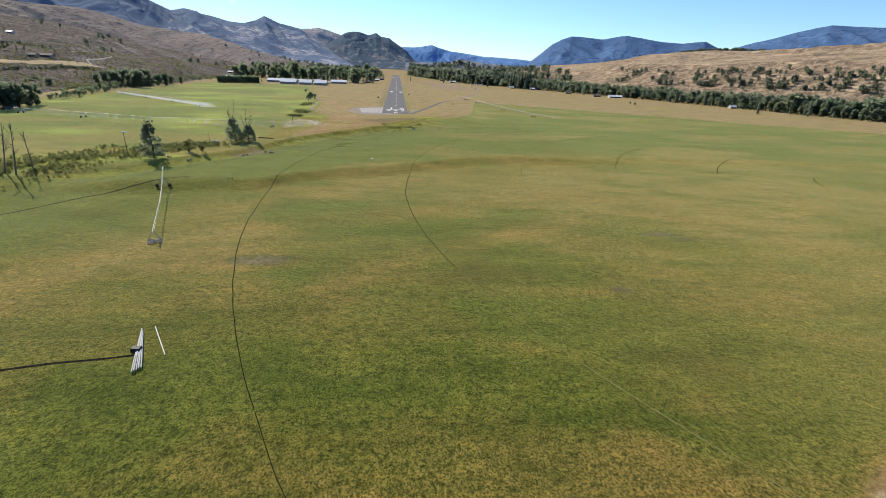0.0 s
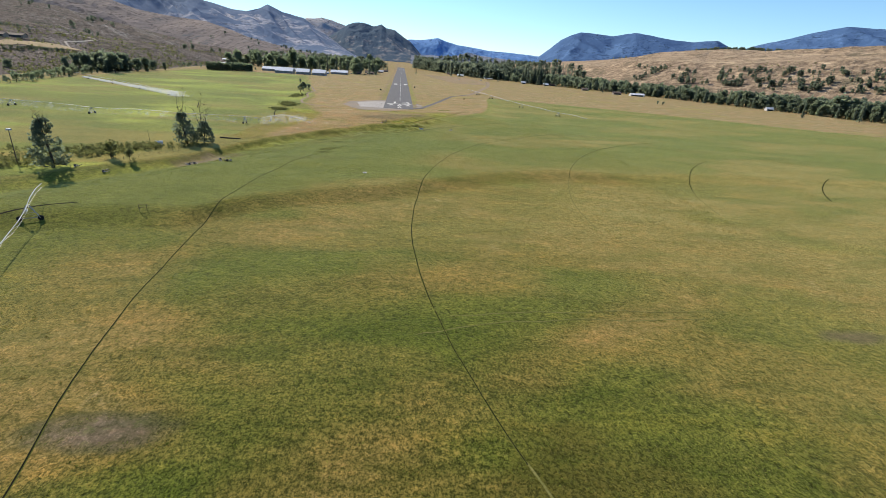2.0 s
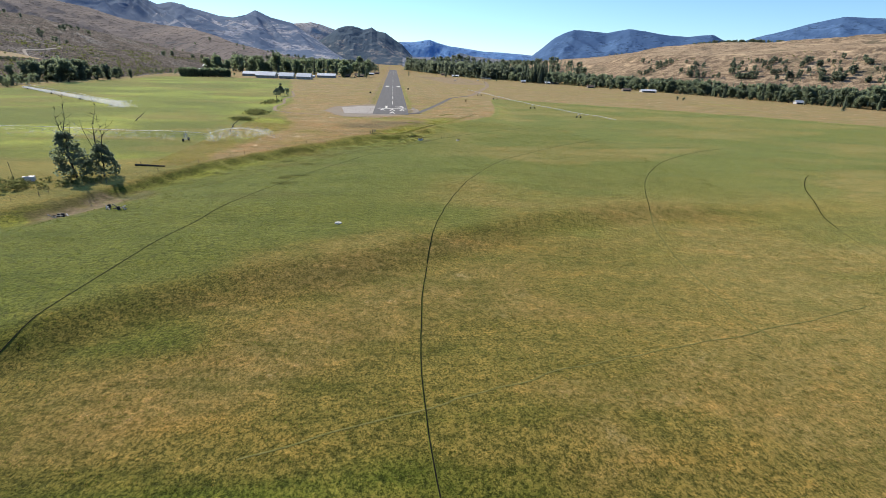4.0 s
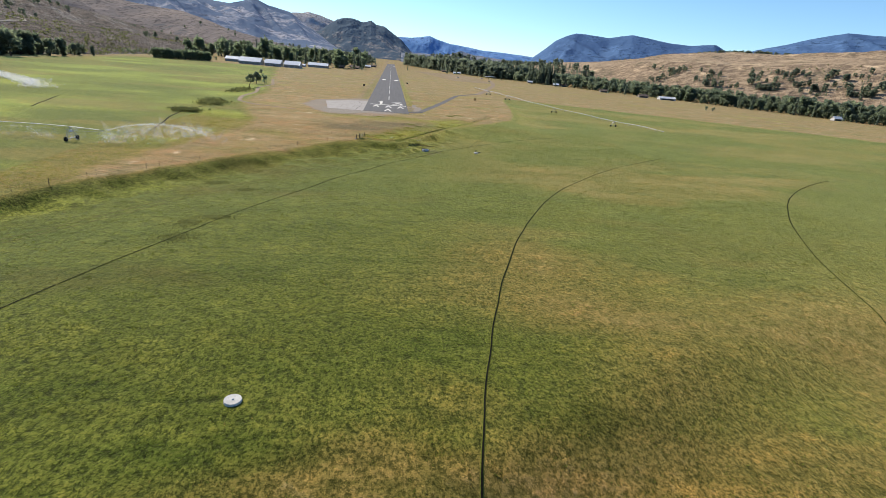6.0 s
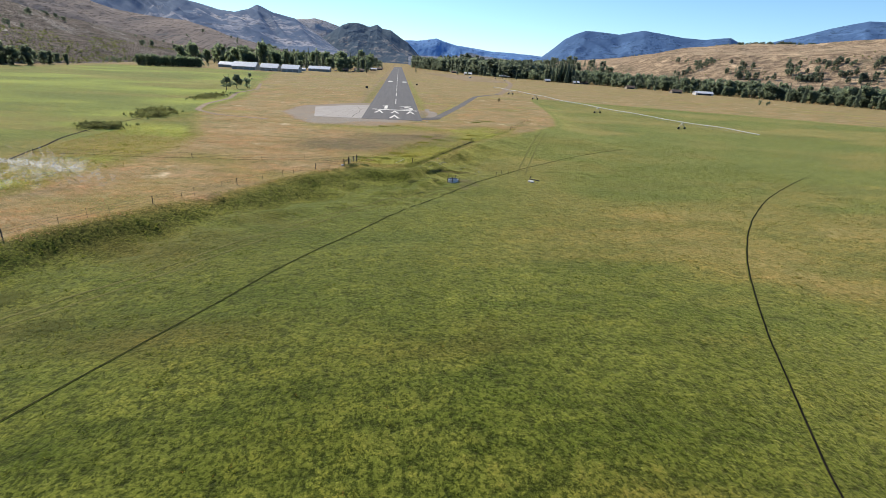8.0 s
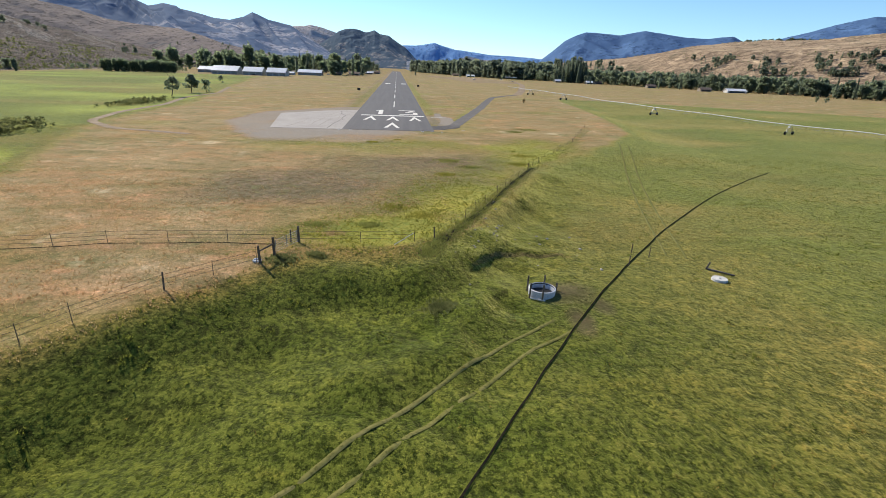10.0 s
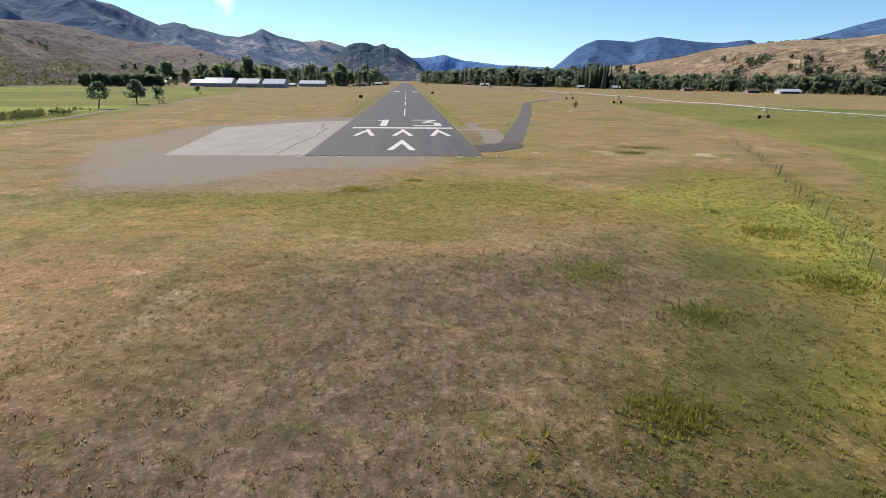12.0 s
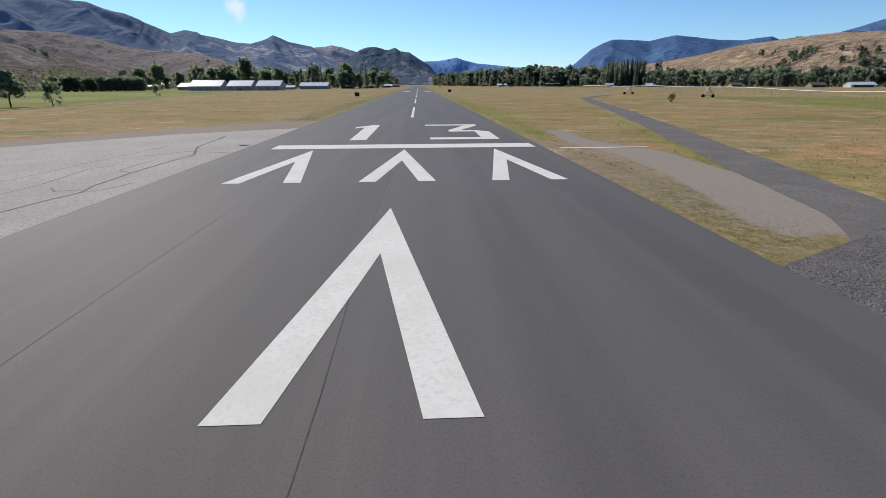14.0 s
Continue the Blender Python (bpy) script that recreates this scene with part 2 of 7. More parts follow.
def ground_material():
    n = Nodes("ground_cover", 0.95)
    n.b.inputs["Specular IOR Level"].default_value = 0.05
    at = n.node("ShaderNodeAttribute")
    at.attribute_name = "zone"
    sep = n.node("ShaderNodeSeparateColor")
    n.link(at.outputs["Color"], sep.inputs["Color"])
    dry, lush, gravel, soil = sep.outputs["Red"], sep.outputs["Green"], sep.outputs["Blue"], at.outputs["Alpha"]
    clump = n.noise(1.25, 4.0, 0.7, stretch=(1.0, 0.8, 1.0))
    blade = n.noise(6.0, 3.0, 0.75)
    broad = n.noise(0.09, 4.0, 0.6)
    pebble = n.node("ShaderNodeTexVoronoi", Scale=11.0)
    n.link(n.position(), pebble.inputs["Vector"])
    green = n.mix(n.ramp(broad, 0.3, 0.7), (0.092, 0.112, 0.014), (0.130, 0.146, 0.022))
    # gaps between clumps darkened: their shade is put into the grass colours
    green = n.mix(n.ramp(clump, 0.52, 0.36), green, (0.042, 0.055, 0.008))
    umber = n.noise(0.022, 4.0, 0.6, stretch=(0.7, 1.5, 1.0))
    green = n.mix(n.ramp(umber, 0.55, 0.72), green, (0.088, 0.078, 0.014))
    bright = n.mix(n.ramp(clump, 0.35, 0.65), (0.185, 0.215, 0.025), (0.335, 0.345, 0.050))
    tawny = n.mix(n.ramp(clump, 0.54, 0.36), (0.225, 0.158, 0.040), (0.125, 0.094, 0.023))
    straw = n.mix(n.ramp(broad, 0.35, 0.65), (0.262, 0.180, 0.094), (0.345, 0.242, 0.134))
    rusty = n.noise(0.085, 5.0, 0.65, stretch=(1.0, 1.5, 1.0))
    straw = n.mix(n.ramp(rusty, 0.46, 0.58), straw, (0.33, 0.190, 0.096))
    sparse = n.noise(0.13, 5.0, 0.65, stretch=(0.8, 1.4, 1.3))
    straw = n.mix(n.ramp(sparse, 0.52, 0.66), straw, (0.215, 0.158, 0.078))
    pale = n.noise(0.10, 4.0, 0.6, stretch=(1.3, 1.0, 0.7))
    straw = n.mix(n.ramp(pale, 0.60, 0.72), straw, (0.56, 0.43, 0.28))
    weedy = n.noise(0.5, 6.0, 0.72, stretch=(1.0, 1.2, 1.0))
    straw = n.mix(n.ramp(weedy, 0.54, 0.66), straw, (0.190, 0.148, 0.064))
    straw = n.mix(n.ramp(weedy, 0.42, 0.30), straw, (0.315, 0.190, 0.100))
    straw = n.mix(n.ramp(clump, 0.46, 0.24), straw, (0.205, 0.145, 0.078))
    jitter = n.math("MULTIPLY", n.math("SUBTRACT", clump, 0.5), 0.5)
    c = n.mix(n.ramp(n.math("ADD", lush, jitter), 0.25, 0.85), green, bright)
    c = n.mix(n.ramp(n.math("ADD", dry, jitter), 0.0, 0.55), c, tawny)
    c = n.mix(n.ramp(n.math("ADD", dry, jitter), 0.45, 0.95), c, straw)
    stones = n.mix(n.ramp(pebble.outputs["Distance"], 0.1, 0.5), (0.320, 0.280, 0.232), (0.268, 0.234, 0.193))
    stones = n.mix(n.ramp(broad, 0.35, 0.7), stones, (0.285, 0.240, 0.190))
    c = n.mix(n.ramp(n.math("ADD", gravel, jitter), 0.25, 0.8), c, stones)
    c = n.mix(n.math("MULTIPLY", n.ramp(n.math("ADD", soil, n.math("MULTIPLY", jitter, 0.3)), 0.08, 0.38), n.math("SUBTRACT", 1.0, n.ramp(dry, 0.5, 0.8))), c, (0.110, 0.092, 0.034))
    earth = n.mix(n.ramp(clump, 0.35, 0.65), (0.108, 0.076, 0.051), (0.200, 0.144, 0.098))
    earth = n.mix(n.ramp(weedy, 0.52, 0.64), earth, (0.165, 0.142, 0.066))
    # bare soil is darker among the hay than on the stony terrace
    earth = n.mix(n.ramp(dry, 0.35, 0.65), (0.088, 0.064, 0.037), earth)
    c = n.mix(n.ramp(n.math("ADD", soil, jitter), 0.25, 0.85), c, earth)
    # hay mottled at a few metres: darker and paler patches
    mottle = n.noise(0.42, 5.0, 0.72, stretch=(0.8, 1.15, 1.0))
    grassy = n.math("SUBTRACT", 1.0, n.ramp(gravel, 0.2, 0.6))
    c = n.mix(n.math("MULTIPLY", n.ramp(mottle, 0.49, 0.36), grassy), c, n.mix(1.0, c, (0.66, 0.72, 0.64), "MULTIPLY"))
    c = n.mix(n.math("MULTIPLY", n.ramp(mottle, 0.52, 0.66), grassy), c, n.mix(1.0, c, (1.45, 1.32, 1.35), "MULTIPLY"))
    drift = n.noise(0.07, 5.0, 0.65, stretch=(0.6, 1.7, 1.0))
    c = n.mix(n.math("MULTIPLY", n.ramp(drift, 0.50, 0.36), grassy), c, n.mix(1.0, c, (0.68, 0.78, 0.66), "MULTIPLY"))
    c = n.mix(n.math("MULTIPLY", n.ramp(drift, 0.52, 0.68), grassy), c, n.mix(1.0, c, (1.24, 1.12, 1.10), "MULTIPLY"))
    # dark flecks paint the fine shade among the tufts
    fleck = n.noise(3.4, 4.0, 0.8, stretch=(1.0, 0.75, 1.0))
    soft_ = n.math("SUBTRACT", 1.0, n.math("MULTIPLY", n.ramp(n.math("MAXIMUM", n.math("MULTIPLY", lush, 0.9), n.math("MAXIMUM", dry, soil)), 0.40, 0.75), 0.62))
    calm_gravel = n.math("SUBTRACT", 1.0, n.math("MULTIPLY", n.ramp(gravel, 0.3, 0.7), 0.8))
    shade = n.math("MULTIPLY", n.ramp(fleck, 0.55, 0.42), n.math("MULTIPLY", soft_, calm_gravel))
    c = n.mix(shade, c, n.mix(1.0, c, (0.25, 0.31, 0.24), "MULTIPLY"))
    c = n.mix(n.math("MULTIPLY", n.ramp(blade, 0.50, 0.68), calm_gravel), c, n.mix(1.0, c, (1.75, 1.68, 1.8), "MULTIPLY"))
    n.colour(c)
    n.link(n.math("MULTIPLY", n.math("MULTIPLY", n.math("SUBTRACT", 1.0, n.ramp(gravel, 0.2, 0.6)), n.math("SUBTRACT", 1.0, n.math("MULTIPLY", n.ramp(dry, 0.5, 0.85), 0.6))), 0.72), n.b.inputs["Sheen Weight"])
    n.b.inputs["Sheen Roughness"].default_value = 0.38
    n.b.inputs["Sheen Tint"].default_value = (0.68, 0.61, 0.20, 1)
    calm = n.math("MULTIPLY", soft_, n.math("SUBTRACT", 1.0, n.math("MULTIPLY", n.ramp(gravel, 0.1, 0.6), 0.8)))
    n.bump(n.math("ADD", n.math("MULTIPLY", mottle, 0.6), n.math("ADD", clump, n.math("MULTIPLY", fleck, 0.4))), 1.0, 0.17)
    for bump_node in n.t.nodes:
        if bump_node.bl_idname == "ShaderNodeBump":
            n.link(calm, bump_node.inputs["Strength"])
    return n.m


def island_leaf(name, a, b, dark, rough=0.8, leaf_share=0.42, upward=0.45):
    """Leaves and blades: each island its own tint, some light passing through, normals eased upwards as in soft foliage."""
    n = Nodes(name, rough)
    r = n.island()
    c = n.mix(r, a, b)
    c = n.mix(n.ramp(n.noise(0.35, 2.0), 0.55, 0.3), c, dark)
    n.colour(c)
    geo = n.node("ShaderNodeNewGeometry")
    ease = n.t.nodes.new("ShaderNodeMix")
    ease.data_type = "VECTOR"
    ease.inputs["Factor"].default_value = upward
    n.link(geo.outputs["Normal"], ease.inputs[4])
    ease.inputs[5].default_value = (0, 0, 1)
    unit = n.t.nodes.new("ShaderNodeVectorMath")
    unit.operation = "NORMALIZE"
    n.link(ease.outputs[1], unit.inputs[0])
    n.link(unit.outputs[0], n.b.inputs["Normal"])
    tr = n.node("ShaderNodeBsdfTranslucent")
    n.link(c, tr.inputs["Color"])
    mx = n.node("ShaderNodeMixShader", Fac=leaf_share)
    out = n.t.nodes["Material Output"]
    n.link(n.b.outputs["BSDF"], mx.inputs[1])
    n.link(tr.outputs["BSDF"], mx.inputs[2])
    n.link(mx.outputs["Shader"], out.inputs["Surface"])
    return n.m


def slope_material(name, grass, brush, rock, forest, wood_amount, scale, climb=None, steep=(0.93, 0.78), relief=0.75):
    """Hillside: dry grass with brush, rock on the steep parts, woods or painted haze blue in patches that close up with
    height.
    """
    n = Nodes(name, 0.95)
    n.b.inputs["Specular IOR Level"].default_value = 0.02
    geo = n.node("ShaderNodeNewGeometry")
    sep = n.node("ShaderNodeSeparateXYZ")
    n.link(geo.outputs["Normal"], sep.inputs["Vector"])
    big = n.noise(scale, 6.0, 0.62)
    spots = n.noise(scale * 9, 4.0, 0.7)
    c = n.mix(n.ramp(big, 0.35, 0.65), grass, brush)
    c = n.mix(n.ramp(spots, 0.50, 0.62), c, tuple(v * 0.5 for v in brush))
    c = n.mix(n.ramp(sep.outputs["Z"], steep[0], steep[1]), c, n.mix(n.ramp(spots, 0.4, 0.6), rock, brush))
    # paler patches painted on for sunlit facets of the slope
    c = n.mix(n.ramp(n.noise(scale * 3.3, 5.0, 0.65, stretch=(1.0, 0.6, 1.6)), 0.55, 0.72), c, tuple(v * 1.3 for v in grass))
    woods = n.noise(scale * 1.7, 7.0, 0.68)
    if climb:
        where = n.node("ShaderNodeSeparateXYZ")
        n.link(n.position(), where.inputs["Vector"])
        woods = n.math("ADD", woods, n.math("MULTIPLY", n.ramp(where.outputs["Z"], climb[0], climb[1]), climb[2]))
    c = n.mix(n.ramp(woods, 1.0 - wood_amount - 0.06, 1.0 - wood_amount + 0.06), c, forest)
    n.colour(c).bump(n.math("ADD", spots, big), relief, 12.0)
    return n.m


def runway_asphalt():
    """Dark asphalt with paler lengthwise wear, patches and a fine grain."""
    n = Nodes("runway_asphalt", 0.74)
    n.b.inputs["Specular IOR Level"].default_value = 0.2
    lanes = n.noise(0.55, 4.0, 0.6, stretch=(1.0, 0.025, 1.0))
    patches = n.noise(0.10, 5.0, 0.6, stretch=(1.0, 0.4, 1.0))
    grain = n.noise(22.0, 2.0)
    c = n.mix(n.ramp(lanes, 0.36, 0.70), (0.103, 0.094, 0.088), (0.127, 0.116, 0.106))
    c = n.mix(n.ramp(patches, 0.45, 0.70), c, (0.121, 0.111, 0.104))
    c = n.mix(n.ramp(grain, 0.45, 0.75), c, n.mix(1.0, c, (0.80, 0.80, 0.81), "MULTIPLY"))
    n.colour(c).bump(grain, 0.15, 0.004)
    return n.m


M = {
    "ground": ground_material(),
    "asphalt": runway_asphalt(),
    "old_asphalt": two_tone("weathered_pavement", (0.44, 0.40, 0.355), (0.38, 0.345, 0.31), 0.16, 0.9, 0, 0.3, 0.01, 6.0, (0.27, 0.25, 0.235)),
    "chips": two_tone("loose_chippings", (0.125, 0.117, 0.112), (0.175, 0.164, 0.155), 0.5, 0.9, 0, 0.9, 0.03, 11.0, (0.045, 0.042, 0.040)),
    "road_seal": two_tone("grey_chip_seal", (0.150, 0.138, 0.126), (0.190, 0.174, 0.158), 0.4, 0.92, 0, 0.5, 0.02, 7.0, (0.11, 0.102, 0.095)),
    "dirt": two_tone("packed_dirt", (0.36, 0.28, 0.19), (0.27, 0.20, 0.13), 0.3, 0.95, 0, 0.4, 0.03, 4.0),
    # near-black, so that flat strips read as shaded grooves
    "rut": two_tone("rut_soil_shade", (0.010, 0.009, 0.006), (0.024, 0.020, 0.012), 0.5, 0.95, 0, 0.6, 0.05, 5.0),
    "path_grass": two_tone("pale_trodden_grass", (0.165, 0.158, 0.046), (0.215, 0.195, 0.068), 0.7, 0.95, 0, 0.6, 0.05, 5.0),
    "bench": two_tone("bench_grass", (0.44, 0.33, 0.19), (0.34, 0.26, 0.15), 0.05, 0.95, 0, 0.5, 0.1, 0.8),
    "hill_road": two_tone("pale_hill_road", (0.46, 0.40, 0.33), (0.38, 0.33, 0.27), 0.1, 0.95, 0, 0.4, 0.05, 1.5),
    "rut_edge": two_tone("trodden_grass", (0.095, 0.112, 0.020), (0.135, 0.145, 0.028), 0.7, 0.95, 0, 0.6, 0.05, 5.0),
    "paint": two_tone("runway_paint", (0.74, 0.71, 0.64), (0.67, 0.64, 0.57), 0.5, 0.85, 0, 0.15, 0.004, 9.0, (0.62, 0.595, 0.54)),
    "crack": two_tone("crack_filler", (0.05, 0.047, 0.045), (0.09, 0.085, 0.08), 1.0, 0.8),
    # leaf and needle tones raised and blued in place of distance haze
    "leaf": island_leaf("cottonwood_leaf", (0.200, 0.254, 0.166), (0.312, 0.366, 0.222), (0.165, 0.210, 0.140), 0.8, 0.6, 0.80),
    "leaf_pale": island_leaf("willow_leaf", (0.212, 0.278, 0.165), (0.315, 0.382, 0.215), (0.168, 0.220, 0.132), 0.8, 0.6, 0.80),
    "needle": island_leaf("conifer_needle", (0.170, 0.212, 0.150), (0.255, 0.300, 0.200), (0.135, 0.170, 0.125), 0.85, 0.55, 0.80),
    "sage": island_leaf("sagebrush_leaf", (0.30, 0.24, 0.125), (0.40, 0.32, 0.18), (0.24, 0.19, 0.10), 0.9, 0.5, 0.88),
    "weed": island_leaf("green_weed", (0.240, 0.240, 0.045), (0.370, 0.345, 0.080), (0.180, 0.188, 0.033), 0.9, 0.55, 0.90),
    "hay": island_leaf("hay_grass", (0.128, 0.158, 0.025), (0.225, 0.252, 0.045), (0.092, 0.118, 0.019), 0.9, 0.35, 0.88),
    "bank": island_leaf("bank_weed", (0.155, 0.188, 0.032), (0.270, 0.298, 0.058), (0.108, 0.140, 0.025), 0.9, 0.45, 0.9),
    "olive_dark": island_leaf("grey_green_weed", (0.185, 0.208, 0.078), (0.290, 0.305, 0.118), (0.140, 0.160, 0.060), 0.9, 0.45, 0.85),
    "olive": island_leaf("olive_weed", (0.250, 0.269, 0.069), (0.375, 0.381, 0.106), (0.188, 0.206, 0.053), 0.9, 0.45, 0.65),
    "tawny": island_leaf("tawny_grass", (0.28, 0.205, 0.046), (0.37, 0.27, 0.07), (0.22, 0.16, 0.034), 0.9, 0.25, 0.88),
    "straw": island_leaf("straw_grass", (0.47, 0.33, 0.16), (0.60, 0.44, 0.24), (0.37, 0.25, 0.12), 0.9, 0.5, 0.88),
    "bunch": island_leaf("bunch_grass", (0.250, 0.170, 0.096), (0.350, 0.245, 0.140), (0.200, 0.138, 0.080), 0.9, 0.5, 0.85),
    "rust_weed": island_leaf("rusty_weed", (0.550, 0.330, 0.165), (0.660, 0.429, 0.231), (0.440, 0.253, 0.121), 0.9, 0.5, 0.88),
    "bark": two_tone("grey_bark", (0.075, 0.062, 0.05), (0.12, 0.105, 0.09), 1.5, 0.95, 0, 0.8, 0.05),
    "dead_wood": two_tone("dead_wood", (0.20, 0.18, 0.16), (0.12, 0.10, 0.088), 1.0, 0.9, 0, 0.6, 0.03),
    "post": two_tone("weathered_post", (0.13, 0.10, 0.075), (0.20, 0.165, 0.13), 3.0, 0.92, 0, 0.7, 0.02),
    "zinc": two_tone("galvanised_steel", (0.42, 0.42, 0.41), (0.32, 0.32, 0.31), 2.0, 0.55, 0.5, 0.1, 0.005),
    "pipe_zinc": two_tone("bright_galvanised_pipe", (0.66, 0.66, 0.64), (0.56, 0.56, 0.54), 1.0, 0.5, 0.15, 0.1, 0.005),
    "rubber": two_tone("tyre_rubber", (0.02, 0.02, 0.02), (0.035, 0.033, 0.03), 4.0, 0.9),
    "roof_white": two_tone("white_metal_roof", (0.74, 0.75, 0.76), (0.66, 0.67, 0.68), 0.2, 0.4, 0.0, 0.1, 0.01, 2.0, (0.6, 0.6, 0.61)),
    "hangar_door": two_tone("grey_sliding_door", (0.22, 0.235, 0.225), (0.27, 0.28, 0.27), 0.5, 0.6),
    "wall_grey": two_tone("grey_metal_wall", (0.33, 0.35, 0.335), (0.39, 0.40, 0.385), 0.4, 0.6),
    "wall_tan": two_tone("tan_wall", (0.36, 0.31, 0.24), (0.30, 0.26, 0.2), 0.4, 0.8),
    "wall_white": two_tone("white_wall", (0.72, 0.71, 0.69), (0.64, 0.63, 0.61), 0.5, 0.7),
    "door_dark": two_tone("dark_door", (0.06, 0.065, 0.07), (0.09, 0.09, 0.09), 0.6, 0.5),
    "roof_brown": two_tone("brown_roof", (0.16, 0.115, 0.09), (0.22, 0.16, 0.12), 0.6, 0.8),
    "concrete": two_tone("pale_concrete", (0.62, 0.60, 0.56), (0.50, 0.48, 0.44), 1.5, 0.85),
    "tank": two_tone("white_plastic", (0.62, 0.63, 0.66), (0.5, 0.51, 0.54), 1.0, 0.5),
    "black": two_tone("black_plastic", (0.018, 0.018, 0.02), (0.03, 0.03, 0.032), 2.0, 0.6),
    "edge_stone": two_tone("tan_edge_stone", (0.30, 0.262, 0.20), (0.22, 0.19, 0.145), 3.0, 0.9),
    "chip_stone": two_tone("grey_chip_stone", (0.22, 0.205, 0.195), (0.15, 0.14, 0.135), 3.0, 0.9),
    "stone": two_tone("pale_stone", (0.46, 0.43, 0.37), (0.33, 0.30, 0.26), 3.0, 0.9),
    "red": two_tone("red_lens", (0.16, 0.03, 0.02), (0.11, 0.025, 0.02), 4.0, 0.3),
    "hill_low": slope_material("west_bench", (0.205, 0.168, 0.138), (0.130, 0.108, 0.090), (0.36, 0.32, 0.28), (0.075, 0.078, 0.056), 0.40, 0.016, None, (0.985, 0.93)),
    "hill_foot": slope_material("west_foothill", (0.235, 0.195, 0.172), (0.165, 0.142, 0.134), (0.225, 0.195, 0.182), (0.110, 0.112, 0.116), 0.36, 0.0045, None, (0.93, 0.80), 0.45),
    # ridge and peaks: haze and shade painted in as blue-grey woods
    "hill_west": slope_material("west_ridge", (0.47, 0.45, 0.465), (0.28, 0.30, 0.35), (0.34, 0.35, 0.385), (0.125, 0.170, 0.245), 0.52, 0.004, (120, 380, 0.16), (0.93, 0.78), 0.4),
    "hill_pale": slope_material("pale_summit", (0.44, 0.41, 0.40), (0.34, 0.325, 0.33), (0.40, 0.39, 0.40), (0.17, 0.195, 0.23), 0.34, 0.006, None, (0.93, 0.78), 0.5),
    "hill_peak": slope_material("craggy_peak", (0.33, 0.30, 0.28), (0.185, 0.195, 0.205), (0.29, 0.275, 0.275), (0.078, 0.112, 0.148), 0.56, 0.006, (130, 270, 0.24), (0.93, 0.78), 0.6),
    "hill_east": slope_material("east_hillside", (0.455, 0.340, 0.222), (0.365, 0.270, 0.178), (0.185, 0.136, 0.095), (0.16, 0.132, 0.088), 0.40, 0.007, None, (0.993, 0.972)),
    # from here on, distance haze is painted into the blue base colours
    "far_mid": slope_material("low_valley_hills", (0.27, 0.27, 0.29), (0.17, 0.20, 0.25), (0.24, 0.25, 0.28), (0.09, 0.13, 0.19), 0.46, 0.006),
    "far_blue": slope_material("haze_blue_mountain", (0.092, 0.165, 0.30), (0.080, 0.148, 0.275), (0.092, 0.165, 0.295), (0.070, 0.130, 0.248), 0.5, 0.003),
    "far_pale": slope_material("painted_haze_mountain", (0.17, 0.31, 0.55), (0.15, 0.28, 0.52), (0.19, 0.33, 0.56), (0.13, 0.26, 0.49), 0.5, 0.003),
}


def water_material(name, cover):
    """Drops and mist: white, letting light through, mostly clear."""
    n = Nodes(name, 0.95)
    n.b.inputs["Specular IOR Level"].default_value = 0.0
    c = n.mix(n.noise(1.0), (0.92, 0.91, 0.90), (0.96, 0.95, 0.94))
    n.colour(c)
    tr = n.node("ShaderNodeBsdfTranslucent")
    n.link(c, tr.inputs["Color"])
    mx = n.node("ShaderNodeMixShader", Fac=0.5)
    n.link(n.b.outputs["BSDF"], mx.inputs[1])
    n.link(tr.outputs["BSDF"], mx.inputs[2])
    clear = n.node("ShaderNodeBsdfTransparent")
    veil = n.node("ShaderNodeMixShader", Fac=cover)
    n.link(clear.outputs["BSDF"], veil.inputs[1])
    n.link(mx.outputs["Shader"], veil.inputs[2])
    n.link(veil.outputs["Shader"], n.t.nodes["Material Output"].inputs["Surface"])
    return n.m


M["water"] = water_material("spray_water", 0.42)
M["mist"] = water_material("fine_mist", 0.07)


def cloud_material():
    n = Nodes("glowing_sky_patch", 1.0)
    mp = n.node("ShaderNodeMapping")
    mp.inputs["Scale"].default_value = (1 / 95, 1.0, 1 / 120)
    n.link(n.coords(), mp.inputs["Vector"])
    ball = n.node("ShaderNodeVectorMath")
    ball.operation = "LENGTH"
    n.link(mp.outputs["Vector"], ball.inputs[0])
    ragged = n.math("ADD", ball.outputs["Value"], n.math("MULTIPLY", n.math("SUBTRACT", n.noise(0.012, 5.0, 0.6, n.coords()), 0.5), 1.6))
    cover = n.math("MULTIPLY", n.ramp(ragged, 1.0, 0.15), 0.7)
    # gives off its own light instead of being lit by the sun
    glow = n.node("ShaderNodeEmission", Color=(0.93, 0.96, 1.0, 1), Strength=0.85)
    clear = n.node("ShaderNodeBsdfTransparent")
    veil = n.node("ShaderNodeMixShader")
    n.link(cover, veil.inputs[0])
    n.link(clear.outputs["BSDF"], veil.inputs[1])
    n.link(glow.outputs["Emission"], veil.inputs[2])
    n.link(veil.outputs["Shader"], n.t.nodes["Material Output"].inputs["Surface"])
    return n.m


M["cloud"] = cloud_material()


